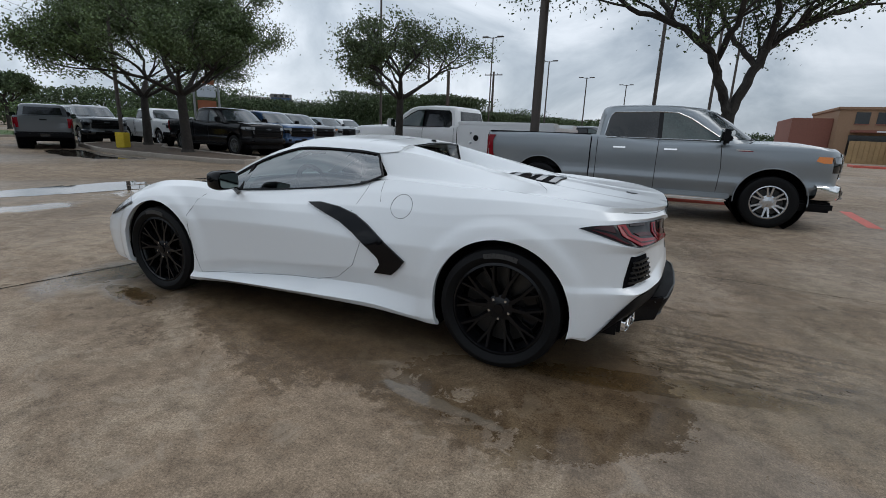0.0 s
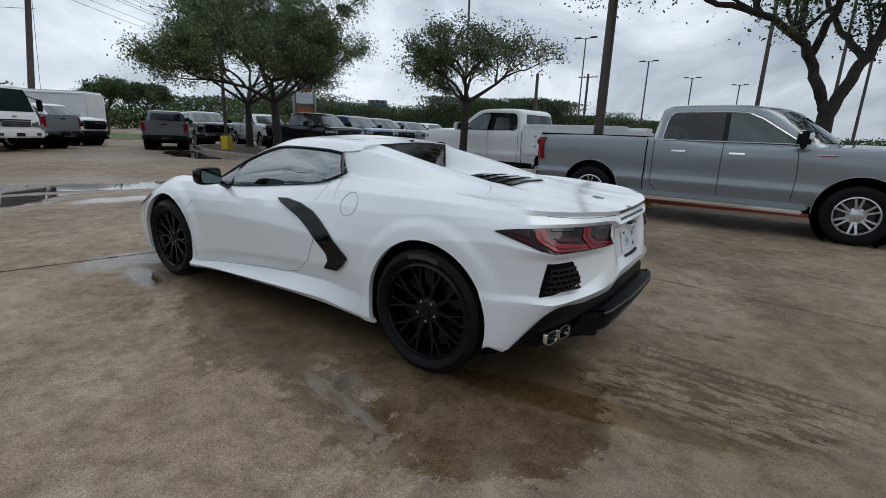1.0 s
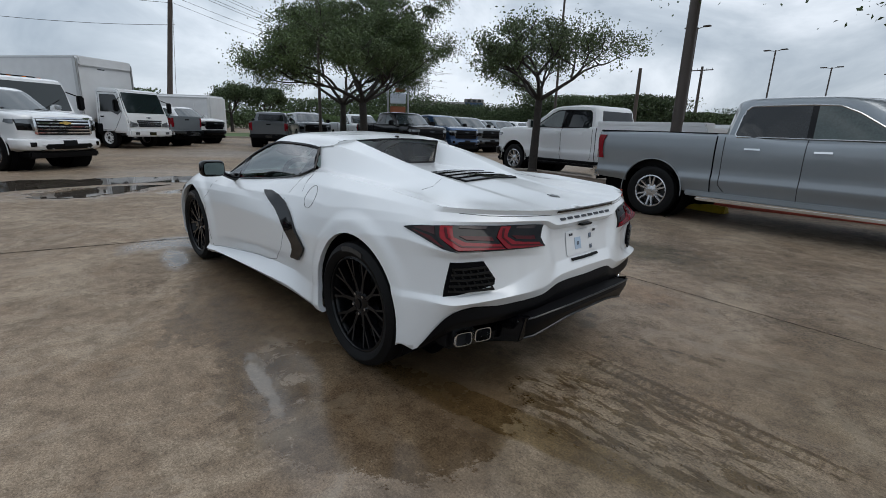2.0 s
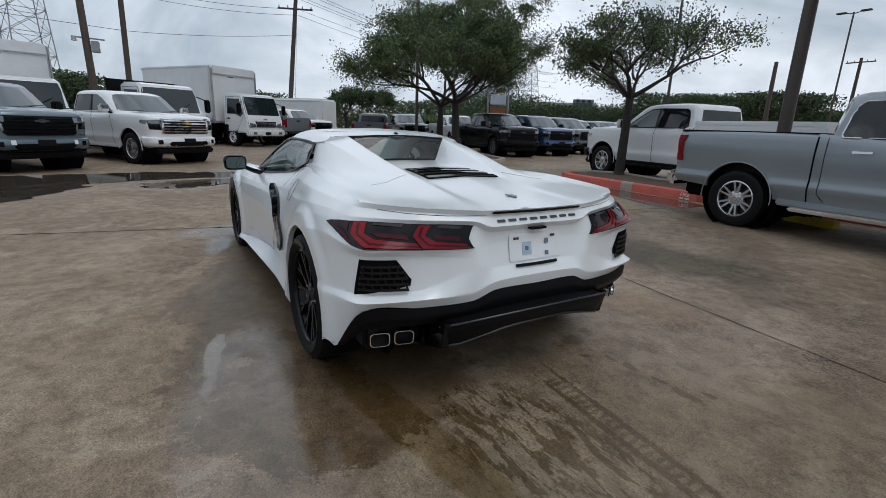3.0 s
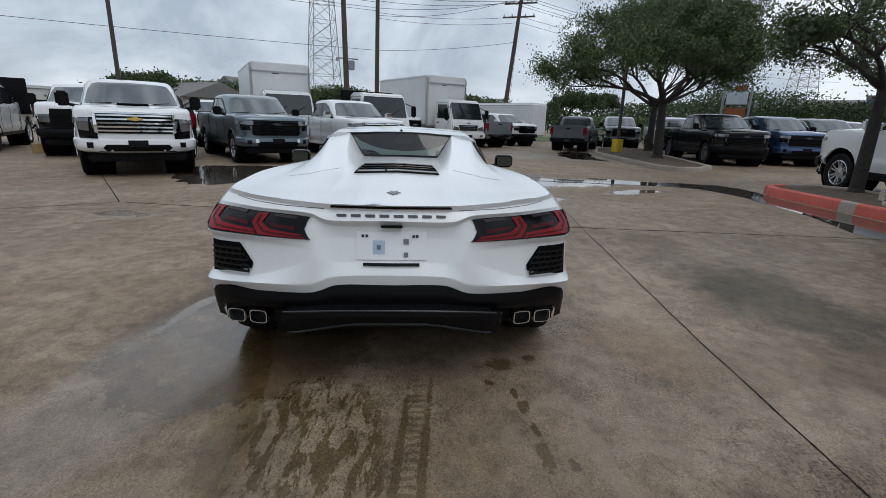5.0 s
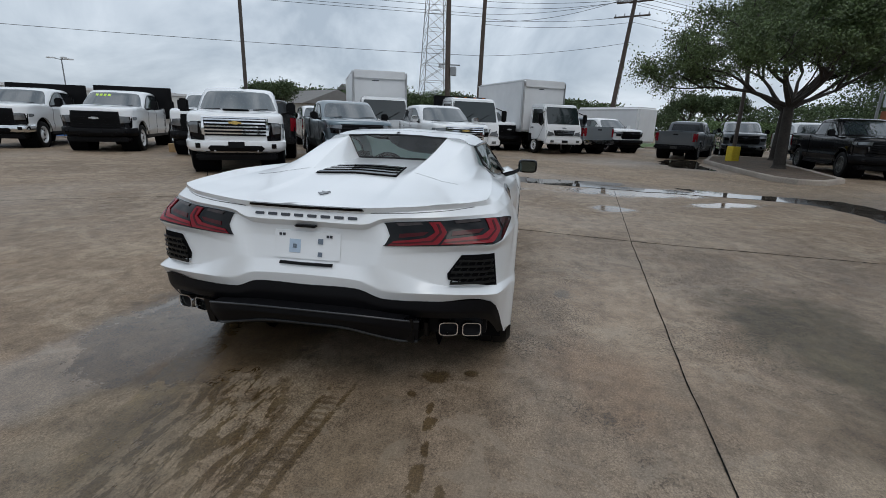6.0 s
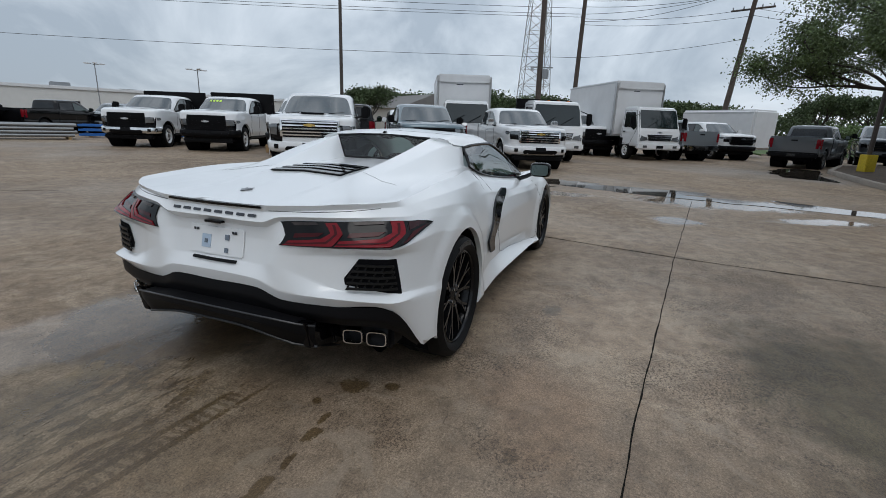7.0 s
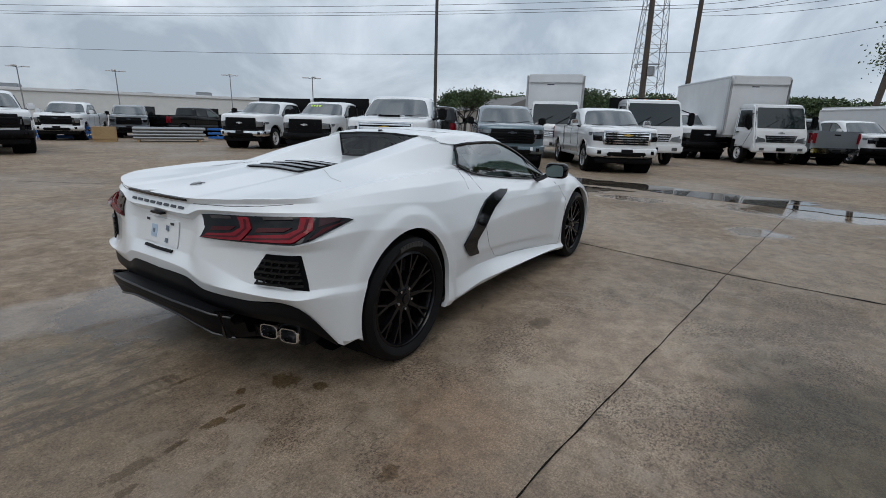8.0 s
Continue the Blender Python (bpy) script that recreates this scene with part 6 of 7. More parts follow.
        part("platform", box(-2.2, 3.0, -1.15, 1.15, 1.0, 1.14, .02), M["black"], v)
        part("headboard", box(2.9, 3.0, -1.18, 1.18, 1.1, 2.42, .02), M["black"], v)
        for i in range(4):
            part("roof_marker", box(3.9, 4.0, -.6 + i * .4, -.52 + i * .4, 2.28, 2.34, .012), M["amber"], v)
    part("chassis", box(-2.0, 4.7, -.45, .45, .55, .95, .03), M["void"], v)
    w1 = wheel(v, (3.80, .86, .40), .40, .235, .24, "steel", M["white"])
    wheel(v, (3.80, -.86, .40), .40, .235, .24, "steel", M["white"], w1, True)
    wheel(v, (0, .98, .40), .40, .235, .24, "steel", M["white"], w1)
    wheel(v, (0, -.98, .40), .40, .235, .24, "steel", M["white"], w1, True)
    return v


# ---- islands with kerbs ----
def island(outline, label, red=(), tall=1.0):
    """A raised bed: a kerb of rounded stones round soil. red: spans of the outline whose kerb is painted."""
    P = [Vector((x, y, 0)) for x, y in outline]
    c = sum(P, Vector()) / len(P)
    th = thing("planting_island", label, "island", kind="structure")
    k = len(P)
    inner = []
    for i in range(k):
        d1, d2 = (P[i] - P[i - 1]).normalized(), (P[(i + 1) % k] - P[i]).normalized()
        o = Vector((-(d1 + d2).y, (d1 + d2).x, 0)).normalized()
        if o.dot(c - P[i]) < 0:
            o = -o
        inner.append(P[i] + o * .17)
    for i in range(k):
        j = (i + 1) % k
        a, b, a2, b2 = P[i], P[j], inner[i], inner[j]
        bm = bmesh.new()
        n = max(1, int((b - a).length / .4))
        prof = [(u, z * tall) for u, z in ((0, 0), (.04, .10), (.12, .135), (.30, .152), (.60, .155), (.88, .148), (1, .125), (1, .0))]
        rings = []
        for q in range(n + 1):
            s, t = a.lerp(b, q / n), a2.lerp(b2, q / n)
            w = .006 * noise.noise((s.x * 2, s.y * 2, 0))
            rings.append([bm.verts.new(s.lerp(t, u if u < 1 else 1) + Vector((0, 0, z + w))) for u, z in prof])
        for r0, r1 in zip(rings, rings[1:]):
            for u in range(len(prof) - 1):
                bm.faces.new((r0[u], r0[u + 1], r1[u + 1], r1[u]))
        for r in (rings[0], rings[-1]):
            bm.faces.new(r)
        bmesh.ops.recalc_face_normals(bm, faces=bm.faces)
        part("kerb", bm, M["kerb_red"] if i in red else M["kerb"], th, "worn red-painted kerb" if i in red else "")
    bm = bmesh.new()
    f = bm.faces.new([bm.verts.new((p.x, p.y, .12 * tall)) for p in inner])
    bmesh.ops.triangulate(bm, faces=[f])
    for _ in range(3):
        bmesh.ops.subdivide_edges(bm, edges=bm.edges, cuts=1, use_grid_fill=True)
    for v in bm.verts:
        v.co.z += .03 * noise.noise((v.co.x * 1.5, v.co.y * 1.5, 5))
    bmesh.ops.recalc_face_normals(bm, faces=bm.faces)
    part("soil", bm, M["soil"], th, "dark mulch and soil")
    return th


isle = island([(2.95, -7.28), (4.48, -7.32), (4.80, -7.33), (6.55, -7.38), (7.0, -7.62), (7.2, -8.1), (7.15, -9.0), (6.6, -9.4), (5.0, -9.2), (1.9, -8.8), (0.8, -9.3), (-3.6, -9.7), (-3.9, -9.2), (-3.6, -8.3), (0.2, -7.80), (2.2, -7.72)], "raised planting bed with a worn red kerb", red=(0, 2, 3, 4, 12, 13, 14, 15), tall=1.22)
island([(23.5, -9.9), (19.3, -8.3), (15.0, -7.9), (12.1, -7.75), (11.4, -8.1), (11.4, -8.8), (12.4, -9.8), (16.0, -10.7), (20.0, -11.6), (22.0, -13.2), (24.2, -13.0), (24.6, -11.4)], "raised planting bed round two oaks")
writing("kerb_stencil", "FIRE", .105, M["text_white"], isle, Matrix.Translation((3.18, -7.275, .105)) @ pose(0, 0, 0, 76, 0, 180), .002, 1.1, "white stencilled word on the kerb")
for k in range(2):
    part("stencil_bar", box(3.08 + k * .12, 3.17 + k * .12, -7.272, -7.264, .02, .05), M["text_white"], isle)

# ---- parked vehicles ----
pickup(pose(1.27, -6.46, 0, 0, 0, 178.5), "silver", "silver-grey metallic crew-cab pickup with chrome trim", front="chrome", bumper="chrome", tail="wide", scale=.97)
pickup(stand(11.35, 4.3, -146), "steel", "slate-grey crew-cab pickup with black grille", front="black", bumper="body", trim="black", steps="", stickers=True)
pickup(stand(13.1, 1.55, -147), "white", "white crew-cab pickup with chrome grille bars", front="chrome", bumper="body", steps="", stickers=True)
pickup(stand(8.0, 6.05, -150, scale=1.06), "white", "white heavy-duty pickup with twin rear wheels and scooped bonnet", front="chrome", bumper="body", scoop=True, dually=True, scale=1.06, towing=True, steps="")
pickup(stand(11.2, 17.1, -153, scale=1.1), "white", "white chassis-cab truck with tall black grille", front="medium", bumper="chrome", bed="flat", scale=1.1, trim="black", markers=True, towing=True, rim="steel", finish="white", steps="", group="chassis-cab trucks")
pickup(stand(11.8, 13.6, -153, scale=1.1), "white", "white chassis-cab truck with black headboard", marking=True, front="medium", bumper="black", bed="flat", scale=1.1, trim="black", markers=True, towing=True, rim="steel", finish="white", steps="", group="chassis-cab trucks")
pickup(stand(12.2, 9.9, -152, scale=1.1), "white", "white chassis-cab truck standing close to a pickup", front="medium", bumper="black", bed="none", scale=1.1, trim="black", markers=True, towing=True, rim="steel", finish="white", steps="", group="chassis-cab trucks")
pickup(stand(23.6, 0.7, -150, scale=1.1), "white", "white chassis-cab truck beside a box truck", front="medium", bumper="black", bed="none", scale=1.1, trim="black", towing=True, rim="steel", finish="white", steps="", group="chassis-cab trucks")
pickup(pose(23.9, -3.80, 0, 0, 0, 32), "silver", "silver pickup parked with its tailgate outwards", bumper="chrome", steps="")
pickup(stand(26.6, -6.05, -150), "white", "white pickup with black grille beside a trailer", front="black", bumper="black", trim="black", steps="")
pickup(pose(22.2, -8.05, 0, 0, 0, -27), "darkgrey", "dark grey mid-size pickup by a puddle", bumper="black", trim="black", scale=.93, steps="", front="black", finish="rim_dark")
pickup(stand(14.9, -12.0, 172), "black_paint", "black crew-cab pickup beyond the oak island", front="black", bumper="black", trim="black", finish="rim_dark", steps="black")
pickup(stand(15.6, -14.9, 172), "blue_paint", "dark blue crew-cab pickup in a row", front="black", bumper="body", trim="black", bed="cover", steps="")
pickup(stand(16.6, -17.9, 172), "darkgrey", "dark grey sport utility in a row", front="black", bumper="body", suv=True, trim="chrome", steps="", category="car", name="sport_utility")
pickup(stand(25.2, -12.0, 165), "darkgrey", "dark grey sport utility behind an oak", front="black", bumper="body", suv=True, steps="", category="car", name="sport_utility")
pickup(stand(22.6, -14.3, 168), "white", "white pickup behind an oak with black grille", front="black", bumper="black", steps="")
pickup(pose(3.5, -10.25, 0, 0, 0, -6), "white", "white pickup with a service body of toolboxes", front="black", bumper="black", bed="caps", scale=1.05, trim="black", steps="black")
pickup(stand(2.5, 18.0, -99, scale=1.05), "white", "white heavy-duty pickup with black lower front", front="black", bumper="black", scoop=True, scale=1.05, trim="black", steps="")
for x, y, hd, col, lab, kw in ((17.6, 31.0, 15, "black_paint", "black pickup in a far row", {}), (11.3, 29.6, -115, "darkgrey", "dark grey pickup in a far row", {}), (7.3, 27.4, -122, "white", "white heavy-duty pickup in a far row", {"scoop": True}),
                               (18.3, 30.3, -150, "silver", "silver sport utility in a far row", {"suv": True, "name": "sport_utility", "category": "car"}), (15.2, 9.6, 30, "black_paint", "black pickup between white trucks", {}), (17.8, 8.2, -148, "white", "white van-like sport utility among trucks", {"suv": True, "name": "sport_utility", "category": "car"}),
                               (19.5, -21.5, 172, "white", "white sport utility in a far row", {"suv": True, "name": "sport_utility", "category": "car"}), (19.8, -24.6, 172, "silver", "silver sport utility in a far row", {"suv": True, "name": "sport_utility", "category": "car"}), (20.2, -27.6, 172, "white", "white pickup in a far row", {}),
                               (11.5, -27.0, 172, "white", "white pickup parked in the distance", {}), (5.6, -27.0, 172, "red_paint", "dark red sport utility in the distance", {"suv": True, "name": "sport_utility", "category": "car"}), (1.5, -27.5, 172, "darkgrey", "grey pickup in the distance", {}),
                               (-17.3, -54.5, 100, "silver", "silver sport utility by a building", {"suv": True, "name": "sport_utility", "category": "car"}), (4.3, 35.0, -120, "white", "white sport utility in a far row", {"suv": True, "name": "sport_utility", "category": "car"})):
    pickup(stand(x, y, hd), col, lab, front="black", bumper="body", trim="black", steps="", **kw)
box_truck(stand(17.8, 5.5, -155, 3.80), "white cab-over box truck with tall cargo box")
box_truck(stand(22.4, -1.95, -148, 3.80, 1.03), "white cab-over box truck with chrome grille", scale=1.03)
box_truck(stand(17.3, 1.7, -150, 3.80), "white cab-over truck with dark headboard", box_body=False)


def trailer(m):
    v = thing("cargo_trailer", "white enclosed cargo trailer with rounded roof", "trailer", m)
    part("trailer_body", box(-2.5, 2.5, -1.05, 1.05, .45, 2.72, .12, seg=3), M["panel_white"], v)
    for s in (1, -1):
        part("roof_trim", box(-2.4, 2.4, s * 1.045 - .02, s * 1.045 + .02, 2.50, 2.57, .01), M["panel_edge"], v)
        part("mudguard", prism([(.45 * math.cos(a), .40 + .45 * math.sin(a)) for a in np.linspace(0, math.pi, 12)], s * 1.0, s * 1.22, .02), M["panel_edge"], v)
    part("side_door", box(.8, 1.5, -1.062, -1.045, .6, 2.2, .004), M["panel_white"], v)
    w1 = wheel(v, (0, 1.08, .34), .34, .2, .2, "steel", M["white"])
    wheel(v, (0, -1.08, .34), .34, .2, .2, "steel", M["white"], w1, True)


trailer(pose(32.6, -6.6, 0, 0, 0, -135))
tagged(part("grass_verge", box(34.62, 46, -17, -9.2, -.02, .10, .03), M["grass"], None, smooth=0), "mown green grass verge in front of a hedge", "grass", kind="structure")
tagged(part("verge_kerb", box(34.45, 34.616, -17, -9.2, -.02, .13, .02), M["kerb"], None, smooth=0), "plain grey concrete kerb along grass", "kerb", kind="structure")


# ---- trees ----
def oak(x, y, z, height, spread_r, fork, seed, leaves, trunk=.17, label="live oak with a broad crown", sparse=1.0, leaf_size=.10, start=0.0, limbs=5, material="leaf", rise=(.55, 1.05), crook=.28, holes=1.3, boughs=(), drift=(0, 0)):
    rnd = random.Random(seed)
    t = thing("oak_tree", label, "tree", pose(x, y, z), "oaks")
    bm = bmesh.new()
    tips = []
    lean = Vector((rnd.uniform(-.12, .12), rnd.uniform(-.12, .12), 0))

    def grow(p, d, r, length, depth):
        pts = [p]
        q, dd = p.copy(), d.copy()
        n = 4
        for i in range(n):
            dd = (dd + Vector((rnd.uniform(-crook, crook), rnd.uniform(-crook, crook), rnd.uniform(-.16, .20)))).normalized()
            q = q + dd * length / n
            q.z = min(q.z, height)
            pts.append(q.copy())
        pipe(pts, r, 7 if depth < 2 else 5, bm, taper=max(.008, r * .55))
        if depth >= 2:
            tips.extend(pts[1:])
        if depth == 4 or r < .012:
            return
        for i in range(2 if depth else 3):
            a = rnd.uniform(0, 2 * math.pi)
            side = Vector((math.cos(a), math.sin(a), rnd.uniform(-.1, .55)))
            nd = (dd * .75 + side * rnd.uniform(.5, .85)).normalized()
            grow(pts[-1 if i else rnd.choice((-1, -2))].copy(), nd, r * .60, length * rnd.uniform(.62, .82), depth + 1)

    pts = [Vector((0, 0, -.05)), Vector((0, 0, .12)), Vector((0, 0, fork * .5)) + lean * .5, Vector((0, 0, fork)) + lean]
    pipe([pts[0], pts[1]], trunk * 1.5, 12, bm, taper=trunk * 1.05)
    pipe(pts[1:], trunk * 1.05, 12, bm, taper=trunk * .8)
    for run, r0, r1 in boughs:
        nodes = [Vector(p) for p in run]
        smooth = [Vector(p) for p in hermite(run, range(len(run)), np.linspace(0, len(run) - 1, 4 * len(run)), 1.0)]
        for q in smooth[2:-1]:
            q += Vector((rnd.uniform(-.05, .05), rnd.uniform(-.05, .05), rnd.uniform(-.04, .04)))
        pipe(smooth, r0, 9, bm, taper=r1)
        for k in range(1, len(nodes)):
            f = k / (len(nodes) - 1)
            along = (nodes[k] - nodes[k - 1]).normalized()
            for _ in range(2 if k > 1 else 1):
                a = rnd.uniform(0, 2 * math.pi)
                side = Vector((math.cos(a), math.sin(a), rnd.uniform(0, .9)))
                grow(nodes[k].copy(), (along * .6 + side * .8).normalized(), (r0 + (r1 - r0) * f) * .55, spread_r * rnd.uniform(.22, .36), 1)
    for i in range(limbs):
        a = start + 2 * math.pi * i / limbs + rnd.uniform(-.3, .3)
        up = rnd.uniform(*rise)
        d = Vector((math.cos(a), math.sin(a), up)).normalized()
        grow(pts[-1].copy(), d, trunk * rnd.uniform(.45, .62), spread_r * rnd.uniform(.42, .55), 0)
    for q in [v.co for v in bm.verts] + tips:
        k = max(0.0, (q.z - fork) / (height - fork))
        q.x += drift[0] * k
        q.y += drift[1] * k
    part("trunk", bm, M["bark"], t)
    tips = [p for p in tips if p.z > fork + .25]
    # thousands of small leaf clumps round the twigs
    R = np.random.RandomState(seed)
    T = np.array(tips)
    k = R.randint(0, len(T), leaves)
    off = R.normal(0, 1, (leaves, 3)) * np.array([.27, .27, .21]) * (spread_r / 3) ** .5
    C = T[k] + off
    if sparse < 1:
        keep = np.array([noise.noise((c[0] * holes, c[1] * holes, c[2] * holes * 1.3 + seed)) > (.5 - sparse) * .6 for c in C])
        C = C[keep]
    n = len(C)
    A = R.normal(0, 1, (n, 3))
    A /= np.linalg.norm(A, axis=1)[:, None]
    B = np.cross(A, R.normal(0, 1, (n, 3)))
    B /= np.linalg.norm(B, axis=1)[:, None]
    S = leaf_size * R.uniform(.55, 1.25, (n, 1))
    N = np.cross(A, B)
    V = np.empty((n, 4, 3))
    V[:, 0], V[:, 2] = C - A * S, C + A * S
    V[:, 1], V[:, 3] = C + B * S * .55 + N * S * .25, C - B * S * .55 + N * S * .25
    me = bpy.data.meshes.new("crown")
    me.from_pydata(V.reshape(-1, 3).tolist(), [], [(4 * i, 4 * i + 1, 4 * i + 2, 4 * i + 3) for i in range(n)])
    me.materials.append(M[material])
    ob = new("crown", me)
    ob.parent = t
    return t


oak(16.1, -9.75, .12, 6.9, 3.6, 2.1, 5, 135000, .19, "large live oak with dense dark crown", .70, leaf_size=.046, rise=(.28, .95), holes=1.35, drift=(-.6, -1.0), limbs=6)
oak(22.0, -12.2, .12, 8.0, 4.2, 2.2, 9, 140000, .19, "large live oak with dense dark crown", .74, leaf_size=.052, rise=(.28, .95), holes=1.15, drift=(-.6, -1.1), limbs=6)
oak(6.27, -9.0, .12, 4.4, 1.8, 2.0, 21, 44000, .12, "small live oak with open crown", .50, .036, limbs=5, rise=(.35, .9), holes=1.9)
# the near oak forks into two long boughs: e points along the island, f across it
def bough(*pts):
    return [(-.915 * e + .402 * f, -.402 * e - .915 * f, z) for e, f, z in pts]


oak(-1.95, -8.75, .12, 6.9, 4.0, 1.75, 33, 64000, .165, "spreading live oak with two crooked boughs and thin foliage", .62, .040, limbs=0, crook=.5, holes=1.1,
    boughs=[(bough((0, 0, 1.7), (.32, 0, 2.45), (.62, .05, 3.1), (1.4, .2, 3.65), (2.5, .4, 4.05), (3.7, .3, 4.6)), .115, .035),
            (bough((.55, .03, 3.0), (.42, -.3, 3.9), (.25, -.4, 4.8), (.3, -.3, 5.8)), .075, .025),
            (bough((1.2, .15, 3.5), (1.5, -.4, 4.3), (2.2, -.9, 5.0)), .06, .02),
            (bough((0, 0, 1.7), (-.40, 0, 2.5), (-.75, -.05, 3.05), (-1.5, .1, 3.55), (-2.4, 0, 3.75), (-3.3, -.2, 4.2)), .105, .03),
            (bough((-.7, -.05, 3.0), (-.62, .3, 3.9), (-.9, .5, 4.9), (-1.2, .5, 5.9)), .075, .025),
            (bough((-1.4, .1, 3.5), (-1.7, .7, 4.3), (-2.3, 1.2, 5.1)), .06, .02),
            (bough((-.5, 0, 2.7), (-.6, -.9, 3.5), (-1.1, -1.7, 4.4), (-1.6, -2.2, 5.2)), .07, .022),
            (bough((.4, 0, 2.7), (.3, .9, 3.5), (.1, 1.7, 4.5), (-.2, 2.3, 5.4)), .07, .022)])


def bushes(name, pts, low, high, width, count, label, category, material="leaf_far", size=.45, seed=1, base=0.0):
    """A band of foliage clumps along a line, with an uneven top."""
    R = np.random.RandomState(seed)
    P = np.array(pts, float)
    seg = np.linalg.norm(np.diff(P, axis=0), axis=1)
    cum = np.concatenate([[0], np.cumsum(seg)])
    u = R.uniform(0, cum[-1], count)
    X = np.interp(u, cum, P[:, 0]) + R.normal(0, width, count)
    Y = np.interp(u, cum, P[:, 1]) + R.normal(0, width, count)
    top = np.array([low + (high - low) * (.5 + .5 * noise.noise((a / max(3.0, high * .9), seed * 3.7, 0)) + .3 * noise.noise((a / 1.7, seed, 4))) for a in u])
    Z = base + (top - base) * R.uniform(0, 1, count) ** .6
    C = np.stack([X, Y, Z], 1)
    A = R.normal(0, 1, (count, 3))
    A /= np.linalg.norm(A, axis=1)[:, None]
    B = np.cross(A, R.normal(0, 1, (count, 3)))
    B /= np.linalg.norm(B, axis=1)[:, None]
    N = np.cross(A, B)
    S = size * R.uniform(.5, 1.2, (count, 1))
    V = np.empty((count, 4, 3))
    V[:, 0], V[:, 2] = C - A * S, C + A * S
    V[:, 1], V[:, 3] = C + B * S * .6 + N * S * .3, C - B * S * .6 + N * S * .3
    me = bpy.data.meshes.new(name)
    me.from_pydata(V.reshape(-1, 3).tolist(), [], [(4 * i, 4 * i + 1, 4 * i + 2, 4 * i + 3) for i in range(count)])
    me.materials.append(M[material])
    return tagged(new(name, me), label, category, kind="stuff")


bushes("hedge", [(34.6, -13.6), (36, -18), (36, -27), (30, -42), (22, -54), (10, -72)], 1.7, 2.4, .6, 120000, "tall clipped green hedge along the lot", "hedge", "hedge", .075, 3)
bushes("thicket", [(39, -24), (38, -32), (34, -44), (26, -58), (14, -78)], 2.2, 5.4, 1.5, 90000, "dense dark green thicket behind the hedge", "bushes", "leaf_far", .125, 7)
bushes("far_woods", [(62, 40), (66, 22), (80, 8), (84, -14), (78, -30), (62, -60), (36, -92), (0, -120)], 1.6, 6.4, 2.2, 80000, "distant trees at the edge of the lot", "trees", "leaf_far", .25, 11)
bushes("far_woods", [(56, 34), (63, 22), (66, 16)], 1.5, 7.4, 1.6, 22000, "distant trees behind box trucks", "trees", "leaf_far", .23, 15)
bushes("far_woods", [(0, -120), (-60, -80), (-70, 0), (-50, 60), (-10, 95), (40, 90), (75, 55), (70, 30)], 1.0, 4.0, 2.5, 60000, "distant trees closing off the lot", "trees", "leaf_far", .27, 19)
bushes("thicket", [(31.5, -41), (26, -44.5), (21.5, -48), (19.4, -51)], 3.6, 6.6, 1.0, 36000, "tall dark green trees behind the hedge", "bushes", "leaf_far", .135, 23)
bushes("thicket", [(18.4, -52.5), (16, -59), (13, -64)], 2.6, 4.4, .9, 16000, "low dark green trees behind the hedge", "bushes", "leaf_far", .14, 27)
bushes("far_woods", [(51, 25), (54.5, 17), (57, 8)], 2.4, 7.6, 1.3, 34000, "distant trees behind box trucks", "trees", "leaf_far", .17, 31)
bushes("far_woods", [(58, 3), (59, -4), (61, -10)], 2.8, 5.4, 1.2, 22000, "distant trees behind a trailer", "trees", "leaf_far", .17, 35)
oak(30.5, 18.0, 0, 5.2, 1.9, 1.6, 41, 9000, .13, "small tree behind parked trucks", leaf_size=.09, material="leaf_far")
oak(55, -17.5, 0, 5.0, 2.6, 2.0, 43, 8000, .18, "tree above the hedge", leaf_size=.13, material="leaf_far")
oak(54, -21, 0, 4.6, 2.6, 2.0, 47, 8000, .18, "tree above the hedge", leaf_size=.13, material="leaf_far")


# ---- poles, lamps, cables ----
def lamp_pole(x, y, h, r=.09, heads=2, material="pole", turn=0.0):
    v = thing("lamp_post", "slim dark steel car-park lamp post", "lamp post", pose(x, y, 0, 0, 0, turn), "lamp posts")
    part("post", rod((0, 0, 0), (0, 0, h), r, r * .7, 12), M[material], v)
    for k in range(heads):
        a = 2 * math.pi * k / max(1, heads)
        arm = part("arm", rod((0, 0, h - .1), (.5 * math.cos(a), .5 * math.sin(a), h), .03, n=6), M[material], v)
        t = box(.4, .95, -.17, .17, h - .03, h + .06, .02)
        bmesh.ops.rotate(t, verts=t.verts, matrix=Matrix.Rotation(a, 3, "Z"))
        part("lamp_head", t, M["panel_white"] if material == "pole_grey" else M[material], arm)
    return v


lamp_pole(2.07, -8.15, 9.5, .115, 2)
lamp_pole(16.7, -25.0, 9.9, .09, 2)
lamp_pole(13.7, -38.6, 9.4, .07, 2)
lamp_pole(11.5, -51.6, 9.2, .09, 2)
lamp_pole(8.65, -61.0, 8.5, .09, 2)
lamp_pole(-.25, -20.2, 9.0, .09, 2)
lamp_pole(-3.0, -28.0, 9.5, .09, 2)
lamp_pole(-4.6, -34.0, 9.0, .09, 2)
lamp_pole(4.5, -70.0, 8.5, .09, 2)
bm = box(-.19, .19, -.19, .19, 0, .62, .02)
lp = thing("lamp_post", "dark lamp post on a yellow concrete base", "lamp post", pose(19.7, -9.55, .12, 0, 0, 20), "lamp posts")
part("base", bm, M["yellow"], lp, "yellow-painted concrete base")
part("post", rod((0, 0, .62), (0, 0, 9.0), .08, .06, 10), M["pole"], lp)
lamp_pole(20.5, 13.7, 13.0, .10, 0)
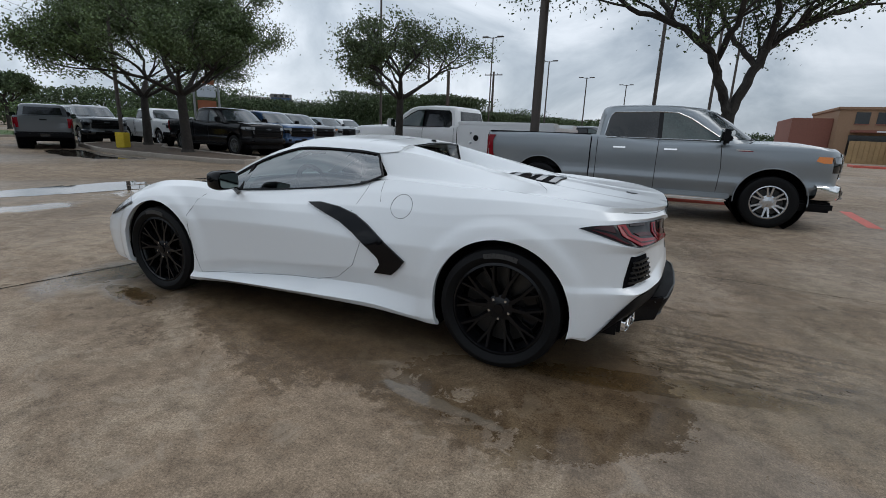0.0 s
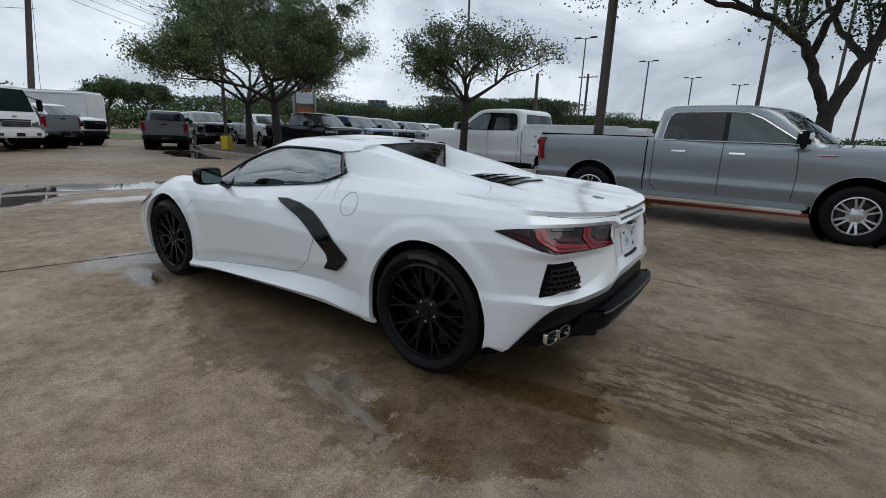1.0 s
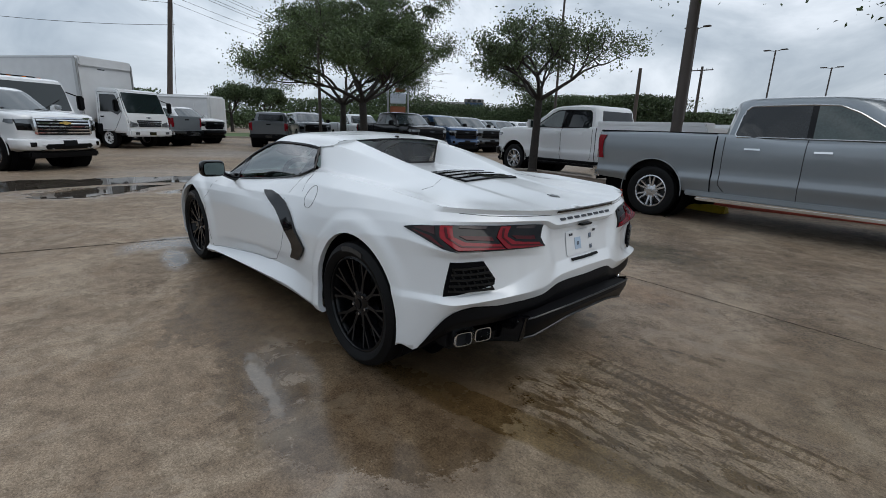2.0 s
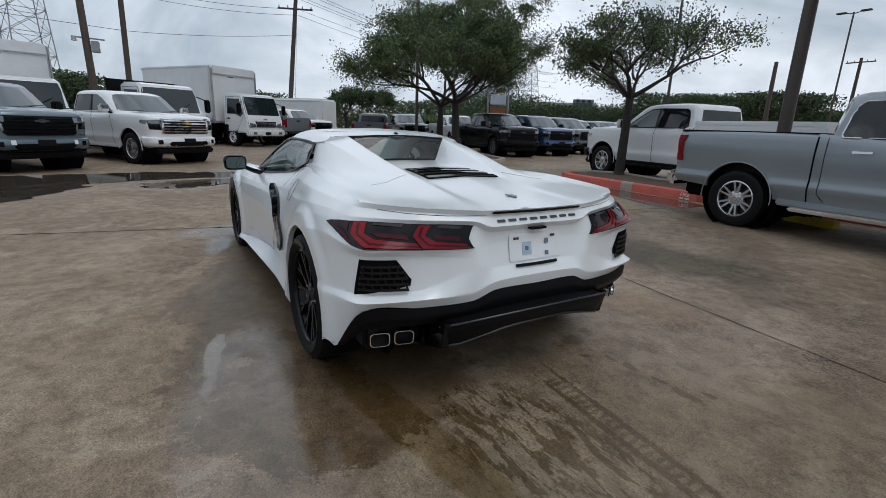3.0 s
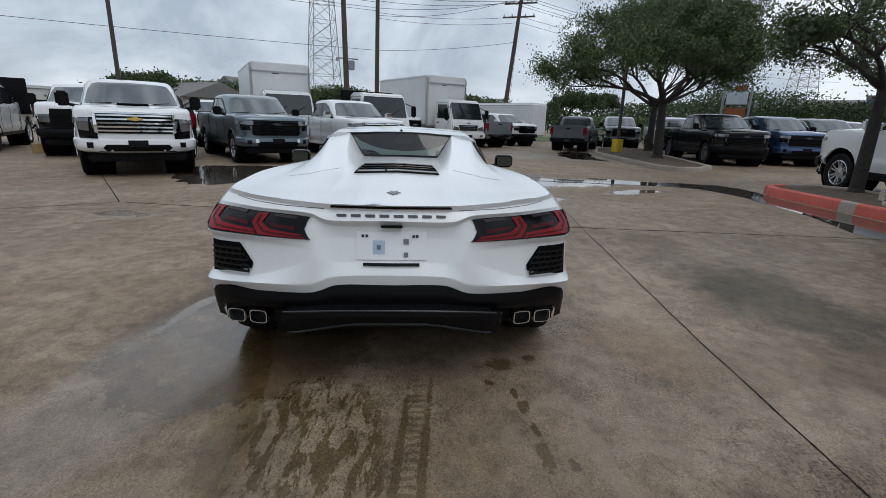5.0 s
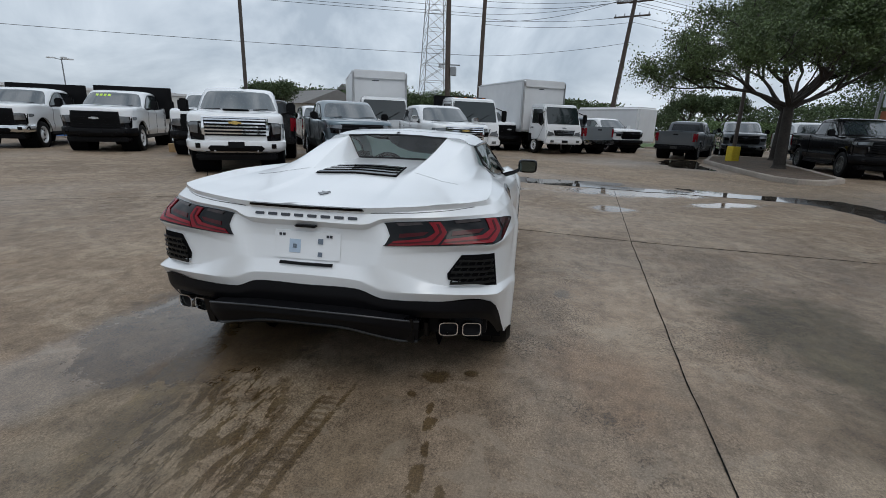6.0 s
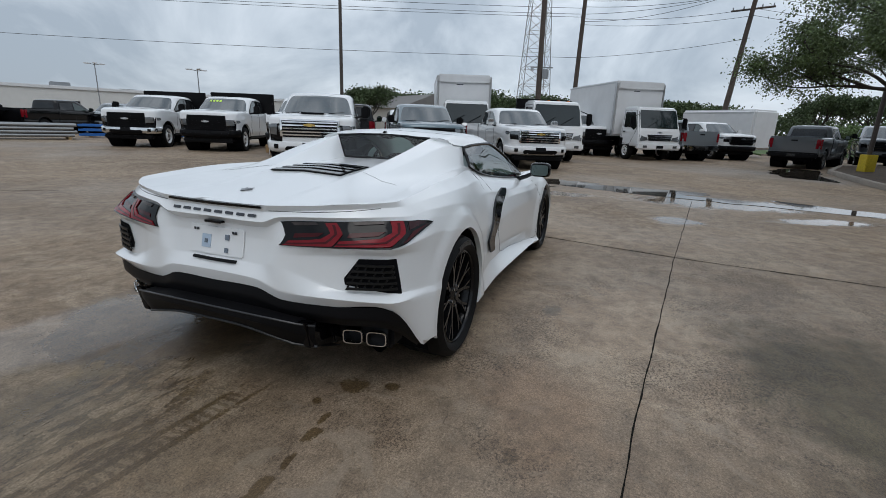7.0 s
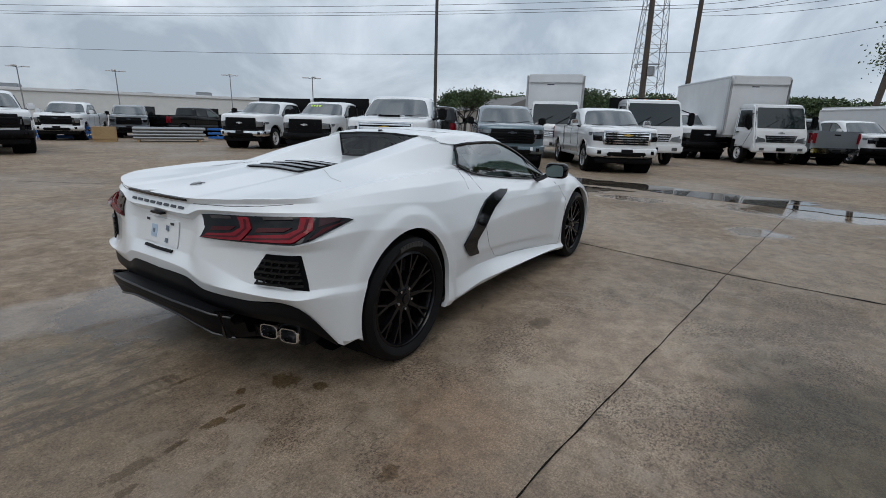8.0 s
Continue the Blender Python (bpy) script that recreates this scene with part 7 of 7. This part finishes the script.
for x, y, h in ((13.2, 55.6, 5.4), (20.3, 53.3, 5.6), (29.8, 48.6, 5.9), (30.7, 36.0, 5.3)):
    lamp_pole(x, y, h, .06, 3, "pole_grey")


def utility_pole(x, y, h, lean=(0, 0), arms=1, turn=0.0):
    v = thing("utility_pole", "dark timber utility pole carrying cables", "utility pole", pose(x, y, 0), "utility poles")
    top = Vector((lean[0], lean[1], h))
    part("pole", rod((0, 0, 0), top, .19, .13, 12), M["wood_pole"], v)
    for k in range(arms):
        z = h - .4 - k * .9
        c, s = math.cos(turn), math.sin(turn)
        o = top * (z / h)
        ar = part("crossarm", rod((o.x - 1.2 * c, o.y - 1.2 * s, z), (o.x + 1.2 * c, o.y + 1.2 * s, z), .06, n=6), M["wood_pole"], v)
        for q in (-1.1, -.5, .5, 1.1):
            part("insulator", cyl(.05, .03, .16, Matrix.Translation((o.x + q * c, o.y + q * s, z + .05)), 8), M["pole_grey"], ar)
    return top + Vector((x, y, 0))


UA = utility_pole(36.8, 3.5, 14.5, (-.5, -.3), 1, 1.2)
UB = utility_pole(35.5, -6.5, 10.2, (-1.0, -.8), 2, 1.2)
UC = utility_pole(29.0, 4.6, 12.5, (.35, .25), 0)
v = thing("pole_camera", "security camera box on a pole", "camera", pose(29.15, 4.6, 4.6))
part("camera_box", box(-.2, .2, -.45, -.1, -.3, .25, .03), M["pole_grey"], v)
part("camera_arm", rod((0, .7, .4), (0, -.7, .35), .04, n=6), M["pole_grey"], v)
part("camera_dome", cyl(.13, .08, .18, Matrix.Translation((0, .6, .2)), 12), M["pole_grey"], v)
utility_pole(17.5, -37.9, 6.6, (0, 0), 0)
utility_pole(20.0, -58.0, 9.0, (0, 0), 1)


def cable(p, q, sag, r=.012):
    pts = [Vector(p).lerp(Vector(q), i / 14) - Vector((0, 0, sag * 4 * (i / 14) * (1 - i / 14))) for i in range(15)]
    tagged(part("overhead_cable", pipe(pts, r, 4), M["wire"], None), "thin dark overhead cable between poles", "cable", "overhead cables")


ub = UB - Vector((0, 0, .4))
for q, za, sag in ((-1.1, 10.4, .25), (-.5, 10.0, .35), (.5, 9.5, .3), (1.1, 9.0, .45)):
    cable(ub + Vector((q * .36, q * .93, .15)), (36.5, 3.4, za), sag, .016)
    cable(ub + Vector((q * .36, q * .93, .15)), (52 + q, -48, 8.9), 1.0, .016)
for za, zb in ((9.2, 8.4), (8.8, 7.6)):
    cable(ub - Vector((0, 0, za - zb + .1)), (36.5, 3.4, za), .3, .014)
    cable(ub - Vector((0, 0, za - zb + .1)), (52, -48, zb - .6), .9, .014)
cable(ub - Vector((0, 0, 2.6)), (36.5, 3.4, 6.5), .2, .014)
for k, (z, e) in enumerate(((10.0, 9.9), (9.55, 9.5), (9.4, 9.3), (6.8, 6.5))):
    cable((12.2, 52.8 + .3 * k, z), (36.5, 3.4, e), .35, .016)
    cable((-30, 138 + .3 * k, z + .4), (12.2, 52.8 + .3 * k, z), .8, .016)
cable(UC, UA, .2, .012)
cable(UB + Vector((0, 0, -1)), (33.0, -6.4, .0), .0, .012)


def lattice_tower(x, y, h, w):
    v = thing("lattice_tower", "tall grey steel lattice pylon in the distance", "pylon", pose(x, y, 0, 0, 0, 25))
    bm = bmesh.new()
    n = 14
    for i in range(n):
        for a in range(4):
            def corner(k, lev):
                f = w / 2 * (1 - .78 * lev / n)
                sx, sy = ((1, 1), (-1, 1), (-1, -1), (1, -1))[k % 4]
                return (sx * f, sy * f, h * lev / n)
            rod(corner(a, i), corner(a, i + 1), .075, n=4, bm=bm)
            rod(corner(a, i), corner(a + 1, i + 1), .035, n=4, bm=bm)
            rod(corner(a + 1, i), corner(a, i + 1), .035, n=4, bm=bm)
            rod(corner(a, i), corner(a + 1, i), .035, n=4, bm=bm)
    part("lattice", bm, M["pole_grey"], v, smooth=0)


lattice_tower(80.0, 16.0, 38, 5.2)
lattice_tower(95.0, -78.0, 24, 6.0)


# ---- far buildings ----
def warehouse(m, length, depth, h):
    v = thing("warehouse", "long pale low warehouse with roof vents", "warehouse", m)
    part("wall", box(0, length, 0, depth, 0, h, .05), M["stone_grey"], v)
    part("parapet", box(-.2, length + .2, -.15, depth + .2, h, h + .35, .05), M["panel_white"], v)
    for i in range(9):
        x = length * (i + .5) / 9
        part("roof_unit", box(x - 1.0, x + 1.0, depth * .4, depth * .4 + 1.6, h + .35, h + .35 + (.35 if i % 3 else .7), .08), M["pole_grey"], v)
        part("window", box(x - 1.3, x + 1.3, -.04, .0, 1.2, 2.4, 0), M["win_dark"], v)


warehouse(pose(10.0, 68.0, 0, 0, 0, -28), 62, 18, 3.6)


def house(m, w, d, h, rise, wall, label):
    v = thing("house", label, "house", m)
    part("wall", box(-w / 2, w / 2, -d / 2, d / 2, 0, h), M[wall], v)
    part("roof", prism([(-d / 2 - .4, h), (d / 2 + .4, h), (0, h + rise)], -w / 2 - .4, w / 2 + .4, .03, plane="yz"), M["roof_grey"], v)
    for x in (-w / 4, w / 4):
        wi = part("window", box(x - .5, x + .5, -d / 2 - .04, -d / 2, 1.0, 2.2), M["win_dark"], v)
        part("window_frame", box(x - .58, x + .58, -d / 2 - .05, -d / 2 - .001, .92, 1.0), M["panel_white"], wi)


house(pose(49.5, 25.0, 0, 0, 0, 60), 12, 8, 2.8, 1.6, "wall_pale", "small house with grey pitched roof")
house(pose(58, 20.0, 0, 0, 0, 150), 8, 7, 3.2, 2.4, "wall_pale", "pale gabled house behind trees")
house(pose(62, -58, 0, 0, 0, 45), 12, 9, 3.6, 2.2, "wall_pale", "house with a pale roof beyond the hedge")
v = thing("signal_building", "blue-grey block with a flat roof beyond the hedge", "building", pose(52, -54, 0, 0, 0, 42))
part("wall", box(-1.4, 1.4, -1.4, 1.4, 0, 5.2, .05), M["blue_paint"], v)
part("roof_band", box(-1.5, 1.5, -1.5, 1.5, 5.2, 5.7, .05), M["roof_grey"], v)
for k in range(3):
    part("window", box(-1.1 + k * .8, -.6 + k * .8, 1.5, 1.53, 5.25, 5.6), M["win_dark"], v)


def store(m):
    """The tan masonry shop block: stepped roofline, window band, round gable, awning."""
    v = thing("shop_building", "tan masonry shop building with a rounded gable", "building", m)
    part("wall", box(0, 24, 0, 12, 0, 4.6, .05), M["brick"], v)
    part("wing", box(-3.2, 0, 1.5, 12, 0, 3.8, .05), M["brick_red"], v, "red-brown lower wing")
    part("cornice", box(-.15, 24.2, -.15, 12, 4.5, 4.75, .04), M["brick"], v)
    part("awning", box(1.0, 20, -1.6, -.02, 2.5, 2.75, .05), M["brick_red"], v)
    for k in range(7):
        w = part("window", box(1.2 + k * 1.5, 2.2 + k * 1.5, -.05, 0, 3.3, 4.3), M["win_dark"], v)
        part("window_frame", box(1.15 + k * 1.5, 2.25 + k * 1.5, -.07, -.051, 3.22, 3.3), M["brick_red"], w)
    part("shop_front", box(1.0, 20, -.05, 0, .5, 2.3), M["win_dark"], v)
    part("round_gable", prism([(12.5 + 4.2 * math.cos(a), 3.2 + 3.9 * math.sin(a)) for a in np.linspace(0, math.pi, 22)], -.9, 1.5, .04), M["stone_grey"], v, "pale round-headed gable")
    for k in range(4):
        part("shop_light", box(2.5 + k * 2.2, 3.4 + k * 2.2, -1.75, -1.62, 2.56, 2.68), M["panel_white"], v)


store(pose(-15.2, -51.5, 0, 0, 0, 176))
v = thing("refuse_enclosure", "orange-brown timber enclosure by the shop", "enclosure", pose(-16.2, -45.5, 0, 0, 0, 10))
for k in range(9):
    part("board", box(-1.6 + k * .36, -1.26 + k * .36, -.05, .05, 0, 1.75, .01), M["timber"], v)
part("side_panel", box(-1.62, -1.56, .05, 2.2, 0, 1.75, .01), M["timber"], v)
island([(-12.2, -35.2), (-26, -33.4), (-26, -35.6), (-12.4, -37.0)], "far kerb island with red paint", red=(0, 1, 3))
for pts, w, mt, lab in ((((-4.30, -8.7), (-4.08, -6.5)), .20, "kerb_red", "faded red line painted on concrete"), (((-6.3, -12.0), (-9.5, -21.0)), .10, "text_white", "faded white bay line painted on concrete"), (((-5.2, -6.9), (-9.0, -7.4)), .10, "text_white", "faded white bay line painted on concrete")):
    a, b = Vector((*pts[0], .004)), Vector((*pts[1], .004))
    o = (b - a).cross(Vector((0, 0, 1))).normalized() * w / 2
    bm = bmesh.new()
    bm.faces.new([bm.verts.new(q) for q in (a - o, b - o, b + o, a + o)])
    tagged(part("painted_line", bm, M[mt], None, smooth=0), lab, "road marking", kind="structure")


def pylon_sign(x, y, turn):
    v = thing("pylon_sign", "weathered two-post roadside sign with faded boards", "sign", pose(x, y, 0, 0, 0, turn))
    for s in (-1, 1):
        part("post", rod((0, s * .72, 0), (0, s * .72, 4.1), .07, n=10), M["pole_grey"], v)
    part("board", box(-.14, .14, -.55, .55, 2.85, 3.55, .03), M["sign_face"], v, "faded pale board")
    part("board", box(-.12, .12, -.55, .55, 1.9, 2.65, .03), M["sign_rust"], v, "rust-brown board")
    part("crest", box(-.12, .12, -.2, .5, 3.65, 3.95, .03), M["sign_rust"], v, "rust-brown crest")


pylon_sign(26.5, -19.5, 140)


# ---- yard goods ----
v = thing("plywood_crate", "tan plywood crate on the ground", "crate", pose(8.2, 25.0, 0, 0, 0, -23))
part("crate_body", box(-.5, .5, -.4, .4, .10, .72, .02), M["timber"], v)
for s in (-1, 1):
    part("runner", box(-.5, .5, s * .33 - .06, s * .33 + .06, 0, .10), M["timber"], v)
v = thing("pipe_bundle", "long bundle of grey plastic pipes on timbers", "pipes", pose(10.9, 24.2, 0, 0, 0, -25))
for j in range(4):
    for k in range(7):
        part("pipe", rod((-1.6 + .1 * (k % 3), -.55 + k * .17, .19 + j * .155), (1.6 + .12 * (j % 2), -.55 + k * .17, .19 + j * .155), .077, n=8), M["pole_grey"], v)
for x in (-1.4, 1.4):
    part("bearer", box(x - .06, x + .06, -.8, .8, 0, .11), M["timber"], v)
for px, py in ((15.4, 24.2), (18.0, 22.6), (7.2, 28.4)):
    v = thing("steel_rack", "stack of blue-painted steel rack frames", "rack", pose(px, py, 0, 0, 0, -42), "steel racks")
    for j in range(3):
        for s in (-1, 1):
            part("beam", box(-2.0, 2.0, s * .5 - .06, s * .5 + .06, .08 + j * .24, .20 + j * .24, .01), M["blue_steel"], v)
        for x in (-1.6, 0, 1.6):
            part("cross_beam", box(x - .05, x + .05, -.44, .44, .09 + j * .24, .18 + j * .24, .01), M["blue_steel"], v)
    for x in (-1.5, 1.5):
        part("skid", box(x - .08, x + .08, -.5, .5, 0, .08), M["timber"], v)
for x, y, tr in ((12.9, 11.0, 0), (12.5, 11.6, 40)):
    v = thing("small_box", "small cardboard box on the ground", "box", pose(x, y, 0, 0, 0, tr))
    part("box_body", box(-.25, .25, -.2, .2, 0, .28, .01), M["timber"], v)
v = thing("wheel_stop", "yellow concrete wheel stop under a pickup", "wheel stop", pose(1.0, -6.95, 0, 0, 0, 80))
part("stop", prism([(-.11, 0), (.11, 0), (.06, .12), (-.06, .12)], -.5, .5, .015, plane="xz"), M["yellow"], v)
